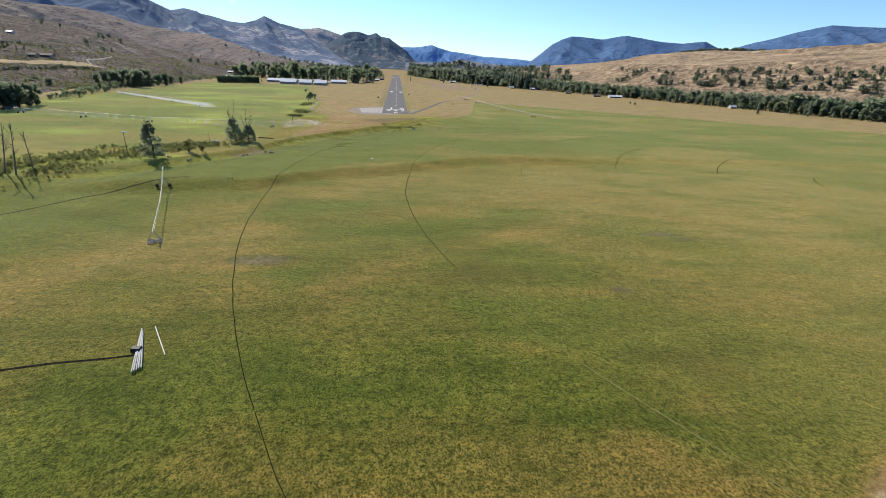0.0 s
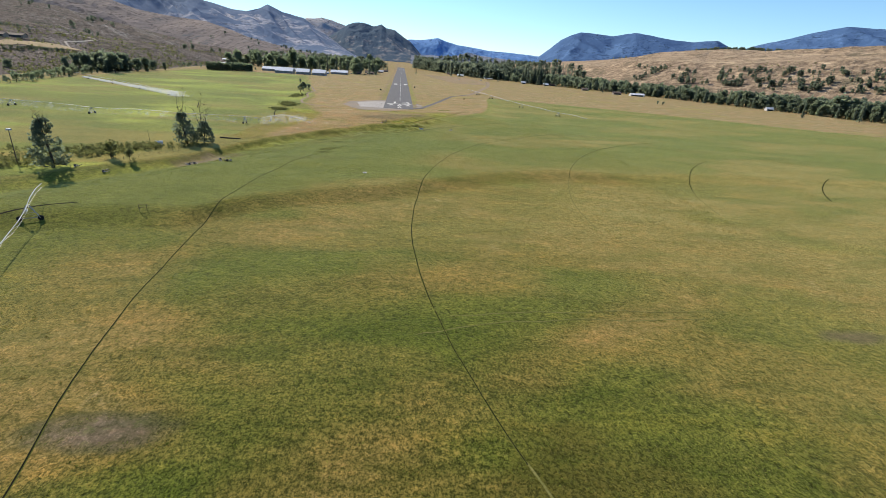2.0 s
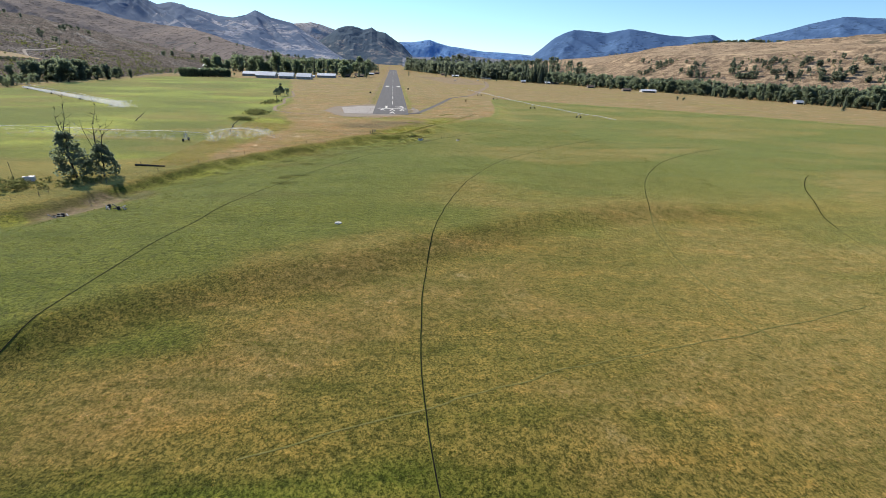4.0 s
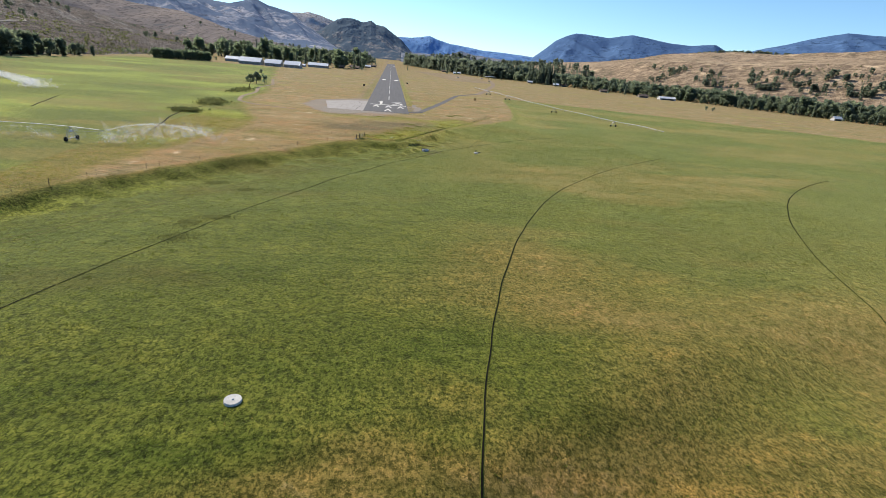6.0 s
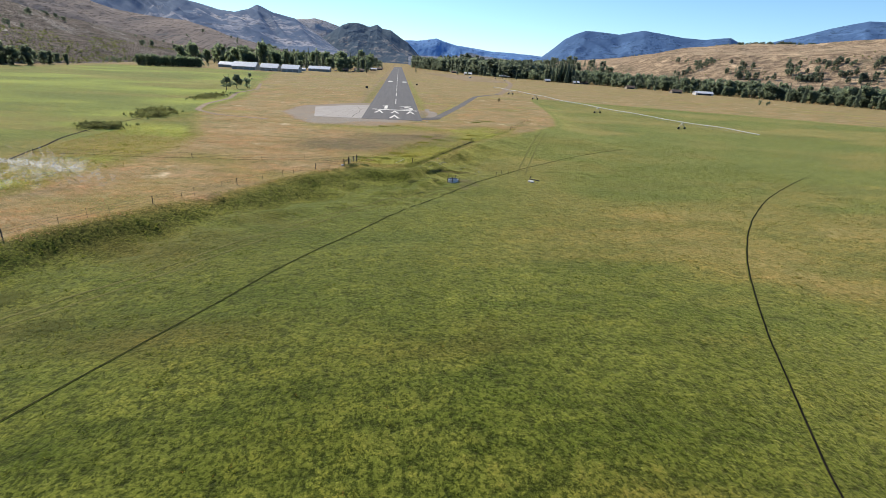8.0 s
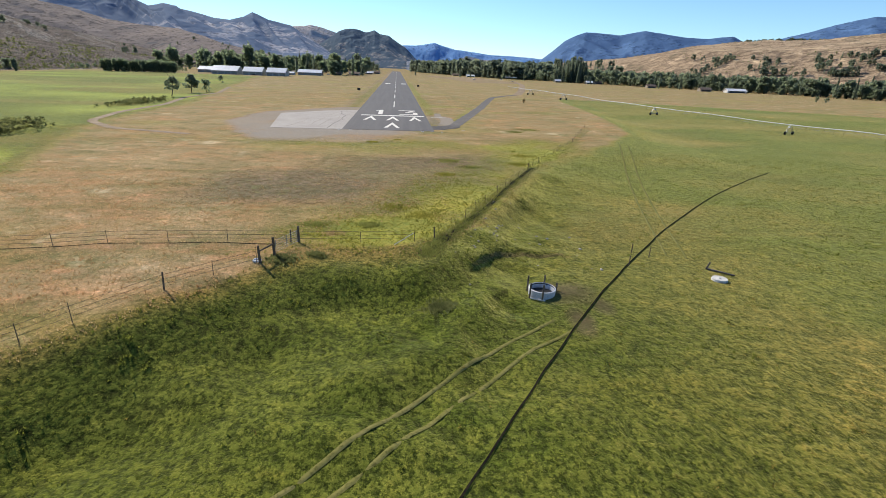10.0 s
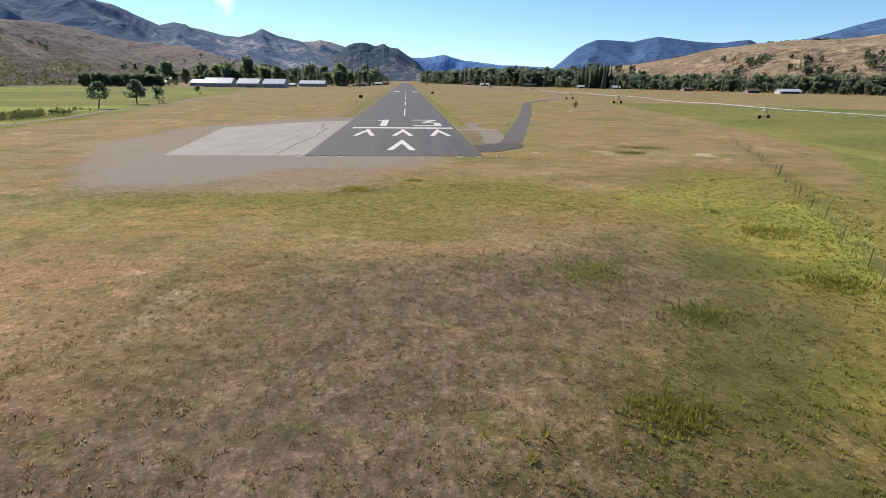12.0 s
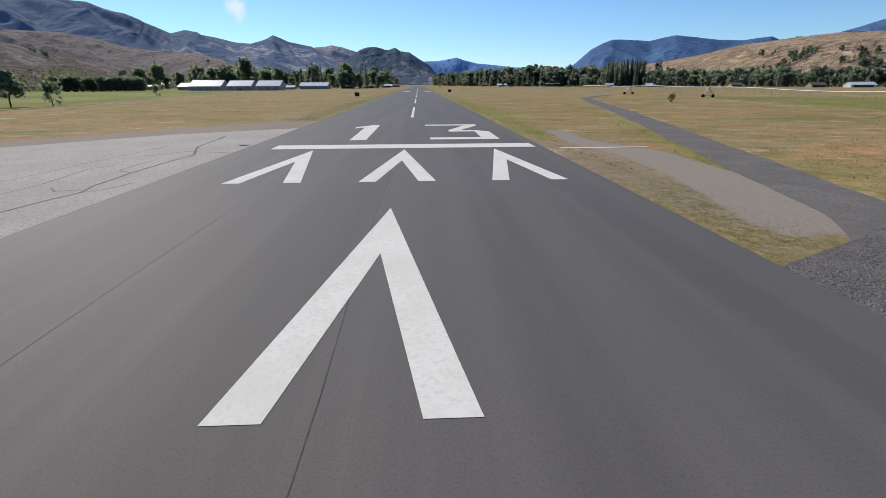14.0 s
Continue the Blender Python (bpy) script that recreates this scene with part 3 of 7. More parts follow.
# ---- mesh building ----
class Shape:
    """Collects vertices and faces of one mesh."""

    def __init__(self):
        self.v, self.f = [], []

    def add(self, verts, faces):
        k = len(self.v)
        self.v += [tuple(p) for p in verts]
        self.f += [tuple(i + k for i in f) for f in faces]
        return self

    def box(self, x0, x1, y0, y1, z0, z1, m=None, bevel=0.0):
        b = bevel
        if b <= 0:
            p = [(x, y, z) for z in (z0, z1) for x, y in ((x0, y0), (x1, y0), (x1, y1), (x0, y1))]
            f = [(3, 2, 1, 0), (4, 5, 6, 7), (0, 1, 5, 4), (1, 2, 6, 5), (2, 3, 7, 6), (3, 0, 4, 7)]
        else:
            ring = lambda i, z: [(x0 + i, y0 + i, z), (x1 - i, y0 + i, z), (x1 - i, y1 - i, z), (x0 + i, y1 - i, z)]
            p = ring(0, z0) + ring(0, z1 - b) + ring(b, z1)
            f = [(3, 2, 1, 0), (8, 9, 10, 11)]
            for k in (0, 4):
                f += [(k + i, k + (i + 1) % 4, k + 4 + (i + 1) % 4, k + 4 + i) for i in range(4)]
        if m is not None:
            p = [m @ Vector(q) for q in p]
        return self.add(p, f)

    def rod(self, a, b, r0, r1=None, n=6, cap=True):
        a, b = Vector(a), Vector(b)
        r1 = r0 if r1 is None else r1
        d = (b - a).normalized()
        u = d.orthogonal().normalized()
        w = d.cross(u)
        p = []
        for c, r in ((a, r0), (b, r1)):
            p += [c + (u * math.cos(2 * math.pi * i / n) + w * math.sin(2 * math.pi * i / n)) * r for i in range(n)]
        f = [(i, (i + 1) % n, n + (i + 1) % n, n + i) for i in range(n)]
        if cap:
            f += [tuple(range(n - 1, -1, -1)), tuple(range(n, 2 * n))]
        return self.add(p, f)

    def tube(self, pts, r, n=8):
        for a, b in zip(pts[:-1], pts[1:]):
            self.rod(a, b, r, r, n)
        return self

    def loft(self, pts, r, n=6):
        """One continuous tube through the points."""
        pts = [Vector(p) for p in pts]
        k0 = len(self.v)
        for k, p in enumerate(pts):
            d = (pts[min(k + 1, len(pts) - 1)] - pts[max(k - 1, 0)]).normalized()
            u = Vector((0, 0, 1)).cross(d)
            u = u.normalized() if u.length > 1e-4 else Vector((1, 0, 0))
            w = d.cross(u)
            self.v += [tuple(p + (u * math.cos(6.2832 * i / n) + w * math.sin(6.2832 * i / n)) * r) for i in range(n)]
        for k in range(len(pts) - 1):
            a = k0 + k * n
            self.f += [(a + i, a + (i + 1) % n, a + n + (i + 1) % n, a + n + i) for i in range(n)]
        return self

    def mesh(self, name, material, smooth=False):
        me = bpy.data.meshes.new(name)
        me.from_pydata(self.v, [], self.f)
        me.materials.append(material)
        if smooth:
            me.polygons.foreach_set("use_smooth", [True] * len(me.polygons))
        me.update()
        return me


def array_mesh(name, verts, faces, material, smooth=False):
    """A mesh from arrays of vertices and of triangles or quads."""
    me = bpy.data.meshes.new(name)
    faces = np.asarray(faces, np.int32)
    me.vertices.add(len(verts))
    me.vertices.foreach_set("co", np.asarray(verts, np.float32).ravel())
    n, k = faces.shape
    me.loops.add(n * k)
    me.loops.foreach_set("vertex_index", faces.ravel())
    me.polygons.add(n)
    me.polygons.foreach_set("loop_start", np.arange(0, n * k, k, dtype=np.int32))
    me.polygons.foreach_set("loop_total", np.full(n, k, np.int32))
    me.materials.append(material)
    me.update(calc_edges=True)
    if smooth:
        me.polygons.foreach_set("use_smooth", np.ones(n, bool))
    return me


def grid_faces(nu, nv):
    i = np.arange(nu - 1)[:, None] * nv + np.arange(nv - 1)[None, :]
    return np.stack([i, i + nv, i + nv + 1, i + 1], -1).reshape(-1, 4)


def thing(name, label, category, at=(0, 0, 0), turn=0.0, group="", kind="", scale=1.0):
    ob = new(name)
    ob.empty_display_size = 0.3
    ob.matrix_basis = pose(*at, 0, 0, turn) @ Matrix.Scale(scale, 4)
    return tagged(ob, label, category, group, kind)


def part(name, shape, material, parent, label="", smooth=False):
    me = shape if isinstance(shape, bpy.types.Mesh) else shape.mesh(name, material, smooth)
    ob = new(name, me)
    ob.parent = parent
    return tagged(ob, label)


def whole(name, shape, material, label, category="", group="", kind="", at=(0, 0, 0), turn=0.0, smooth=False):
    me = shape if isinstance(shape, bpy.types.Mesh) else shape.mesh(name, material, smooth)
    ob = new(name, me)
    ob.matrix_basis = pose(*at, 0, 0, turn)
    return tagged(ob, label, category, group, kind)


def H(x, y):
    return float(land(x, y))


# ---- ground, hills and mountains ----
def growing(start, first, factor, limit):
    out, d = [start], first
    while abs(out[-1]) < limit:
        out.append(out[-1] + d)
        d *= factor
    return out


def build_ground():
    xs = np.array(growing(-112, -1.4, 1.07, 4950)[:0:-1] + list(np.arange(-112, 3, 1.3)) + list(np.arange(3.0, 25, 0.45)) + list(np.arange(25.2, 150, 1.3)) + growing(150, 1.4, 1.07, 4950))
    ys = np.array(growing(-520, -1.5, 1.09, 3800)[:0:-1] + list(np.arange(-520, -140, 1.3)) + list(np.arange(-139.5, -119, 0.45)) + list(np.arange(-118.7, 70, 1.3)) + growing(70, 1.4, 1.06, 4950))
    X, Y = np.meshgrid(xs, ys, indexing="ij")
    x, y = X.ravel(), Y.ravel()
    z = land(x, y)
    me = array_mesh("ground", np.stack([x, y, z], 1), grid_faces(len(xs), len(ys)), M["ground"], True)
    layer = me.color_attributes.new("zone", "FLOAT_COLOR", "POINT")
    layer.data.foreach_set("color", np.stack(zones(x, y), 1).astype(np.float32).ravel())
    return tagged(new("ground", me), "hay field, dry grass terrace and gravel on the valley floor", "ground", kind="structure")


build_ground()


def build_range(name, label, material, knots, foot, bearings, centre, steps, power, bench, rough, seed, shelf=None, spur=0.0):
    """A hillside that climbs from its foot to a ridge; knots: bearing, ridge distance, ridge elevation in degrees."""
    kb, kr, ke = zip(*knots)
    th = np.linspace(bearings[0], bearings[1], steps[0])
    R = np.interp(th, kb, kr)
    top = R * np.tan(np.radians(np.interp(th, kb, ke))) + 5
    F = np.interp(th, [p[0] for p in foot], [p[1] for p in foot])
    s = np.concatenate([np.linspace(0, 1, steps[1]), 1 + np.linspace(0.03, 0.25, 6)])
    T, S = np.meshgrid(th, s, indexing="ij")
    r = F[:, None] + (R - F)[:, None] * S
    x, y = centre[0] + r * np.sin(np.radians(T)), centre[1] + r * np.cos(np.radians(T))
    up = np.where(S <= 1, S, np.maximum(0, 2 - S)) ** power
    if shelf:
        up = np.interp(np.minimum(S, 1), *shelf) * np.where(S <= 1, 1, np.maximum(0, 2 - S))
    n1 = fbm(x / 520, y / 520, seed, 5)
    ridged = 1 - np.abs(2 * fbm(x / 260 + n1, y / 420, seed + 5, 5) - 1)
    mid = np.clip(S, 0, 1) * (1 - np.clip(S, 0, 1)) * 4
    z = top[:, None] * up + bench * step(0, 0.16, S) * (1 - np.clip(S, 0, 1))
    z = z + rough * top[:, None] * (mid * (ridged - 0.62) * 0.9 + np.clip(S * 4, 0, 1) * 0.10 * (fbm(x / 90, y / 90, seed + 9, 4) - 0.5))
    if spur:
        # long spurs running down from the ridge towards the valley mouth
        u = T - 9.0 * (1 - S) + 2.2 * (n1 - 0.5)
        crest_ = 1 - np.abs(2 * (vnoise(u / 3.1, S * 0.8, seed + 31)) - 1)
        crest2 = 1 - np.abs(2 * (vnoise(u / 1.15 + 40, S * 1.6, seed + 37)) - 1)
        z = z + spur * top[:, None] * np.clip(S * 1.4 - 0.25, 0, 1) * (1 - np.clip(S, 0, 1) ** 2.5) * ((crest_ - 0.6) * 0.8 + (crest2 - 0.6) * 0.45 * np.clip(S * 1.3, 0, 1))
    z = z - 4 * (1 - step(0, 0.02, S))
    verts = np.stack([x, y, z], -1).reshape(-1, 3)
    me = array_mesh(name, verts, grid_faces(len(th), len(s)), material, True)
    tagged(new(name, me), label, "hill", kind="structure")

    def height(px, py):
        px, py = np.asarray(px, float), np.asarray(py, float)
        bb = np.degrees(np.arctan2(px - centre[0], py - centre[1]))
        rr = np.hypot(px - centre[0], py - centre[1])
        qq = (rr - np.interp(bb, th, F)) / np.interp(bb, th, R - F)
        u = np.clip((bb - th[0]) / (th[1] - th[0]), 0, len(th) - 1.001)
        v = np.clip(np.interp(qq, s, np.arange(len(s))), 0, len(s) - 1.001)
        i, j = u.astype(int), v.astype(int)
        fu, fv = u - i, v - j
        return (z[i, j] * (1 - fu) + z[i + 1, j] * fu) * (1 - fv) + (z[i, j + 1] * (1 - fu) + z[i + 1, j + 1] * fu) * fv

    def spot(b, q):
        i, j = int(np.argmin(np.abs(th - b))), int(np.argmin(np.abs(s - q)))
        return x[i, j], y[i, j], z[i, j]

    spot.height = height
    return spot


WEST_FOOT = [(-95, 320), (-75, 350), (-60, 410), (-50, 430), (-40, 500), (-30, 680), (-20, 1050), (-10, 1700), (0, 2500), (3.2, 3200)]
# four layers, the nearest first: brown benches, rounded foothills, the main ridge, the craggy peak at the valley mouth
LOW_KNOTS = [(-95, 1500, 7.0), (-75, 1500, 6.0), (-60, 1550, 5.2), (-45, 1750, 4.2), (-36.6, 1950, 3.5), (-33.8, 2010, 2.7), (-31, 2030, 2.25), (-27.8, 2300, 1.58), (-24.5, 2300, 1.1), (-20, 2250, 0.75), (-14, 2250, 0.4), (-8, 2400, 0.1)]
HILL_KNOTS = [(-95, 2700, 8.0), (-75, 2800, 7.2), (-60, 2900, 6.4), (-48, 3100, 5.6), (-40, 3300, 4.7), (-36.4, 3350, 4.41), (-32.5, 3300, 4.4), (-30, 3200, 4.0), (-27.8, 3087, 3.33), (-26, 2980, 3.15), (-24.5, 2850, 3.02), (-22, 2640, 2.97),
              (-20, 2380, 2.45), (-18.5, 2120, 1.92), (-15, 1980, 1.25), (-12, 1950, 0.7), (-8, 2200, 0.2)]
RIDGE_KNOTS = [(-95, 3700, 9.6), (-75, 3900, 9.0), (-60, 4100, 8.3), (-45, 4200, 7.4), (-38, 4200, 6.8), (-33.6, 4200, 6.79), (-31.6, 4200, 6.98), (-30.1, 4200, 6.93), (-28.9, 4180, 6.44), (-27.3, 4150, 6.07), (-25.5, 4100, 5.32),
               (-23.9, 4000, 4.66), (-22.7, 3930, 4.95), (-21.5, 3950, 4.64), (-20.2, 3980, 4.43), (-18.4, 4000, 4.01), (-16.9, 4060, 3.89), (-15.6, 4120, 4.25), (-14.7, 4150, 4.74), (-14.1, 4150, 4.5), (-13.2, 4150, 4.11), (-11, 4120, 3.71),
               (-9.6, 4050, 2.8), (-8.2, 4000, 1.97), (-6.6, 3950, 1.07), (-5, 3950, 0.2)]
PALE_PEAK_KNOTS = [(-15, 4400, 2.6), (-12, 4400, 3.4), (-10.6, 4400, 3.66), (-9.7, 4400, 3.72), (-9.0, 4400, 3.88), (-7.9, 4400, 3.68), (-6.3, 4400, 3.2), (-4.5, 4400, 2.6), (-2, 4400, 1.6)]
PEAK_KNOTS = [(-9.5, 4250, 1.2), (-8, 4250, 2.2), (-6.8, 4250, 2.9), (-6.1, 4250, 3.31), (-5.4, 4250, 3.5), (-4.6, 4250, 3.59), (-3.4, 4250, 3.4), (-2.9, 4250, 3.5), (-2.4, 4250, 3.68), (-1.85, 4230, 3.32), (-0.9, 4200, 3.2), (0.1, 4180, 2.53),
              (0.95, 4150, 2.07), (2.0, 4150, 1.04), (3.2, 4150, 0.1)]


def nearer(knots, by):
    return [(k[0], k[1] - by) for k in knots]


low_spot = build_range("hillside_west", "brown sagebrush benches at the foot of the west hills", M["hill_low"], LOW_KNOTS, WEST_FOOT, (-95, -8), (0, -40), (620, 120), 1.35, 9, 0.30, 3, spur=0.30)
hill_spot = build_range("foothill_west", "rounded brown grass foothills with dark brush in the folds", M["hill_foot"], HILL_KNOTS, nearer(HILL_KNOTS, 1100), (-95, -8), (0, -40), (620, 90), 1.0, 0, 0.20, 5, spur=0.40)
ridge_spot = build_range("ridge_west", "high wooded ridge with pale spurs running down it, blue with painted haze", M["hill_west"], RIDGE_KNOTS, nearer(RIDGE_KNOTS, 1500), (-95, -5), (0, -40), (820, 130), 1.15, 0, 0.12, 9, spur=0.85)
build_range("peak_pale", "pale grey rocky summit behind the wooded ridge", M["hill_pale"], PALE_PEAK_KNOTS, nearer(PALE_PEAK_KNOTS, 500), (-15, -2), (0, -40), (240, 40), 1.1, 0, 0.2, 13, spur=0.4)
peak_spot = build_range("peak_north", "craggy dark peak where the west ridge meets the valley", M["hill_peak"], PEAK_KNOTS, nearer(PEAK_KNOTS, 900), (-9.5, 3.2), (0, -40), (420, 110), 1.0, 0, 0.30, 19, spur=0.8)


def west_height(px, py):
    return np.maximum(low_spot.height(px, py), hill_spot.height(px, py))


def west_spot(b, q, reach=2400.0):
    """A place on the lower west hills: bearing, and share of the way from their foot."""
    r = np.interp(b, [p[0] for p in WEST_FOOT], [p[1] for p in WEST_FOOT])
    r = r + (reach - r) * q
    x, y = r * math.sin(radians(b)), -40 + r * math.cos(radians(b))
    return x, y, float(west_height(np.array([x]), np.array([y]))[0])


EAST_KNOTS = [(11, 3300, 0.3), (15, 3300, 0.75), (19, 3250, 1.2), (22, 3200, 1.5), (24.8, 3200, 1.78), (28.2, 3000, 2.3), (31.0, 2900, 2.85), (33.9, 2700, 3.25), (37.7, 2500, 3.62), (41.8, 2500, 3.6), (44, 2450, 3.8),
              (50, 2300, 4.3), (57, 2200, 5.0), (65, 2100, 5.5), (95, 1900, 5.5)]
EAST_FOOT = [(11, 1900), (15, 1500), (20, 1250), (25, 1100), (32, 930), (40, 830), (50, 800), (70, 800), (95, 800)]
east_spot = build_range("hillside_east", "dry tan grass hill with a scarp dotted with pines", M["hill_east"], EAST_KNOTS, EAST_FOOT, (11, 95), (0, -40),
            (520, 130), 1.0, 0, 0.16, 17, shelf=([0, 0.05, 0.15, 0.5, 1.0], [0, 0.12, 0.42, 0.70, 1.0]), spur=0.10)
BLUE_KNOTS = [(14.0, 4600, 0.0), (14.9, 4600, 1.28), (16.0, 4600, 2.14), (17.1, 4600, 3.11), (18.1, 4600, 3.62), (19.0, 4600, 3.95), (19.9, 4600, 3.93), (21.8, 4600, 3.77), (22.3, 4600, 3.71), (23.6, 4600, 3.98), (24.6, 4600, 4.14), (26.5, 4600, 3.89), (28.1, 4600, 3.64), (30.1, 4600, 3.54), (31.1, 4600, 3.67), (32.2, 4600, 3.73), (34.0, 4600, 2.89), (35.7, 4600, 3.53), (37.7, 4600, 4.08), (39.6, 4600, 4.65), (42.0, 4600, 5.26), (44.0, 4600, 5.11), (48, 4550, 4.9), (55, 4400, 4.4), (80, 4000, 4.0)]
build_range("mountain_east", "forested mountains beyond the valley, haze blue in their colour", M["far_blue"], BLUE_KNOTS, [(14, 3700), (80, 3200)], (14, 80), (0, -280),
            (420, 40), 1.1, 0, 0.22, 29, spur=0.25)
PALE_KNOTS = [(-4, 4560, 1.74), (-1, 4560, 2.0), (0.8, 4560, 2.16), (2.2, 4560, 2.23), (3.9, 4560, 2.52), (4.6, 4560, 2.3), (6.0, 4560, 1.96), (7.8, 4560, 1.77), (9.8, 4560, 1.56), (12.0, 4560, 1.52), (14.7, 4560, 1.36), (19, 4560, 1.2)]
build_range("mountain_north", "pale mountain range at the valley head, haze painted in", M["far_pale"], PALE_KNOTS, [(-4, 4200), (19, 4200)], (-4, 19), (0, -280),
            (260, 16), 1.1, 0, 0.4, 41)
MID_KNOTS = [(1, 3700, 0.67), (2.44, 3700, 0.81), (4.5, 3700, 0.82), (6.06, 3700, 0.9), (7.25, 3700, 1.4), (8.76, 3700, 1.09), (11.46, 3700, 0.92), (14.43, 3700, 0.82), (16, 3700, 0.2)]
north_spot = build_range("hill_north", "low wooded hills at the valley head, tinted blue for haze", M["far_mid"], MID_KNOTS, [(1, 2900), (16, 2900)], (1, 16), (0, -280),
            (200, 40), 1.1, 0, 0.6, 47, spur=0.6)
# plain ridge closing the valley behind the camera
build_range("hillside_south", "dry hills closing the valley to the south", M["hill_east"], [(90, 3200, 4), (130, 3300, 3), (180, 3400, 2.5), (230, 3300, 3), (270, 2500, 5)],
            [(90, 1500), (180, 2400), (270, 700)], (90, 270), (0, -280), (150, 20), 1.2, 0, 0.3, 53)


# ---- runway, pavements, roads and tracks ----
def slab(name, outline, z, thick, material, label, category, parent=None):
    """A flat pavement with thickness; its outline runs counter-clockwise."""
    n = len(outline)
    sh = Shape()
    sh.add([(x, y, z) for x, y in outline] + [(x, y, z - thick) for x, y in outline],
           [tuple(range(n)), tuple(range(2 * n - 1, n - 1, -1))] + [(i, n + i, n + (i + 1) % n, (i + 1) % n) for i in range(n)])
    if parent is not None:
        return part(name, sh, material, parent, label)
    return whole(name, sh, material, label, category, kind="structure")


runway = slab("runway", [(-12.6, -39.2), (11.0, -39.2), (11.0, 1480), (-12.6, 1480)], 0.04, 0.2, M["asphalt"], "dark asphalt runway with white markings", "runway")
pad = slab("pavement", [(-30.5, -39.4), (-12.65, -39.3), (-12.65, 20.5), (-24, 13.5), (-36, 0)], 0.03, 0.2, M["old_asphalt"], "pale cracked pavement pad beside the runway", "pavement")
slab("pavement", [(11.003, -35.5), (13.6, -35.0), (16, -32.8), (18.2, -30.2), (19.2, -27.4), (18.6, -25), (17, -24.2), (15, -25.4), (11.003, -27.6)], 0.035, 0.2, M["chips"], "dark loose chippings where the road leaves the runway", "pavement")


def paint(outline, z=0.048, parent=runway, name="marking", label="white painted marking"):
    sh = Shape()
    n = len(outline)
    sh.add([(x, y, z) for x, y in outline] + [(x, y, z - 0.006) for x, y in outline],
           [tuple(range(n))] + [(i, n + i, n + (i + 1) % n, (i + 1) % n) for i in range(n)])
    return part(name, sh, M["paint"], parent, label)


def chevron(cx, tip, foot, half, stroke):
    w = stroke
    inner = tip - (tip - foot) * w / half * 0.98
    sh = Shape()
    for side in (-1, 1):
        pts = [(cx, tip), (cx, inner), (cx + side * (half - w), foot), (cx + side * half, foot)]
        if side > 0:
            pts = pts[::-1]
        pts = pts[::-1]
        k = len(sh.v)
        sh.v += [(x, y, 0.048) for x, y in pts]
        sh.f.append((k, k + 1, k + 2, k + 3))
    part("arrowhead", sh, M["paint"], runway, "white painted arrowhead")


chevron(0.0, -20.1, -33.7, 2.12, 0.92)
for cx in (-6.9, 0.03, 6.95):
    chevron(cx, -0.9, -14.3, 2.0, 0.9)
paint([(-10.4, 0), (10.4, 0), (10.4, 2.6), (-10.4, 2.6)], name="threshold_bar")
sh = Shape()
sh.add([(x, y, 0.048) for x, y in ((-5.1, 6.2), (-3.6, 6.2), (-3.6, 23.6), (-4.5, 23.6), (-6.2, 20.6), (-6.2, 19.0), (-5.1, 20.2))], [tuple(range(7))])
part("numeral_1", sh, M["paint"], runway, "white painted numeral 1")
sh = Shape()
for pts in ([(1.9, 22.0), (8.1, 22.0), (8.1, 23.6), (1.9, 23.6)], [(4.3, 15.6), (5.6, 15.6), (8.1, 21.95), (6.5, 21.95)], [(4.3, 13.9), (8.4, 13.9), (7.2, 15.55), (4.3, 15.55)],
            [(7.0, 8.0), (8.5, 8.0), (8.5, 13.85), (7.0, 13.85)], [(2.2, 6.2), (8.5, 6.2), (8.5, 7.95), (2.2, 7.95)]):
    k = len(sh.v)
    sh.v += [(x, y, 0.048) for x, y in pts]
    sh.f.append((k, k + 1, k + 2, k + 3))
part("numeral_3", sh, M["paint"], runway, "white painted numeral 3")
for k in range(22):
    y0 = 38 + 61 * k
    paint([(-0.05, y0), (0.35, y0), (0.35, y0 + 36), (-0.05, y0 + 36)], name="centre_dash")
for y0, w, n in ((316, 4.6, 20), (1150, 4.6, 20)):
    for side in (-1, 1):
        x0, x1 = sorted((side * 5.0 + 0.2, side * (5.0 + w) + 0.2))
        paint([(x0, y0), (x1, y0), (x1, y0 + n), (x0, y0 + n)], name="aiming_mark")
paint([(12.2, -0.9), (19.2, -0.9), (19.2, -0.45), (12.2, -0.45)], 0.018, pad, "marking", "faded white stripe")
# sawn joints and old seams in the new asphalt
for x0 in (-6.4, -0.5):
    sh = Shape()
    ys = np.arange(-39, 240, 6.0)
    xx = x0 + 0.05 * np.sin(ys * 0.31 + x0) + 0.04 * (fbm(ys / 7, ys * 0 + x0, 5, 2) - 0.5)
    v = [(a - 0.010, b, 0.0435) for a, b in zip(xx, ys)] + [(a + 0.010, b, 0.0435) for a, b in zip(xx, ys)]
    m_ = len(ys)
    sh.add(v, [(i, m_ + i, m_ + i + 1, i + 1) for i in range(m_ - 1)])
    part("seam", sh, M["crack"], runway, "dark lengthwise seam")


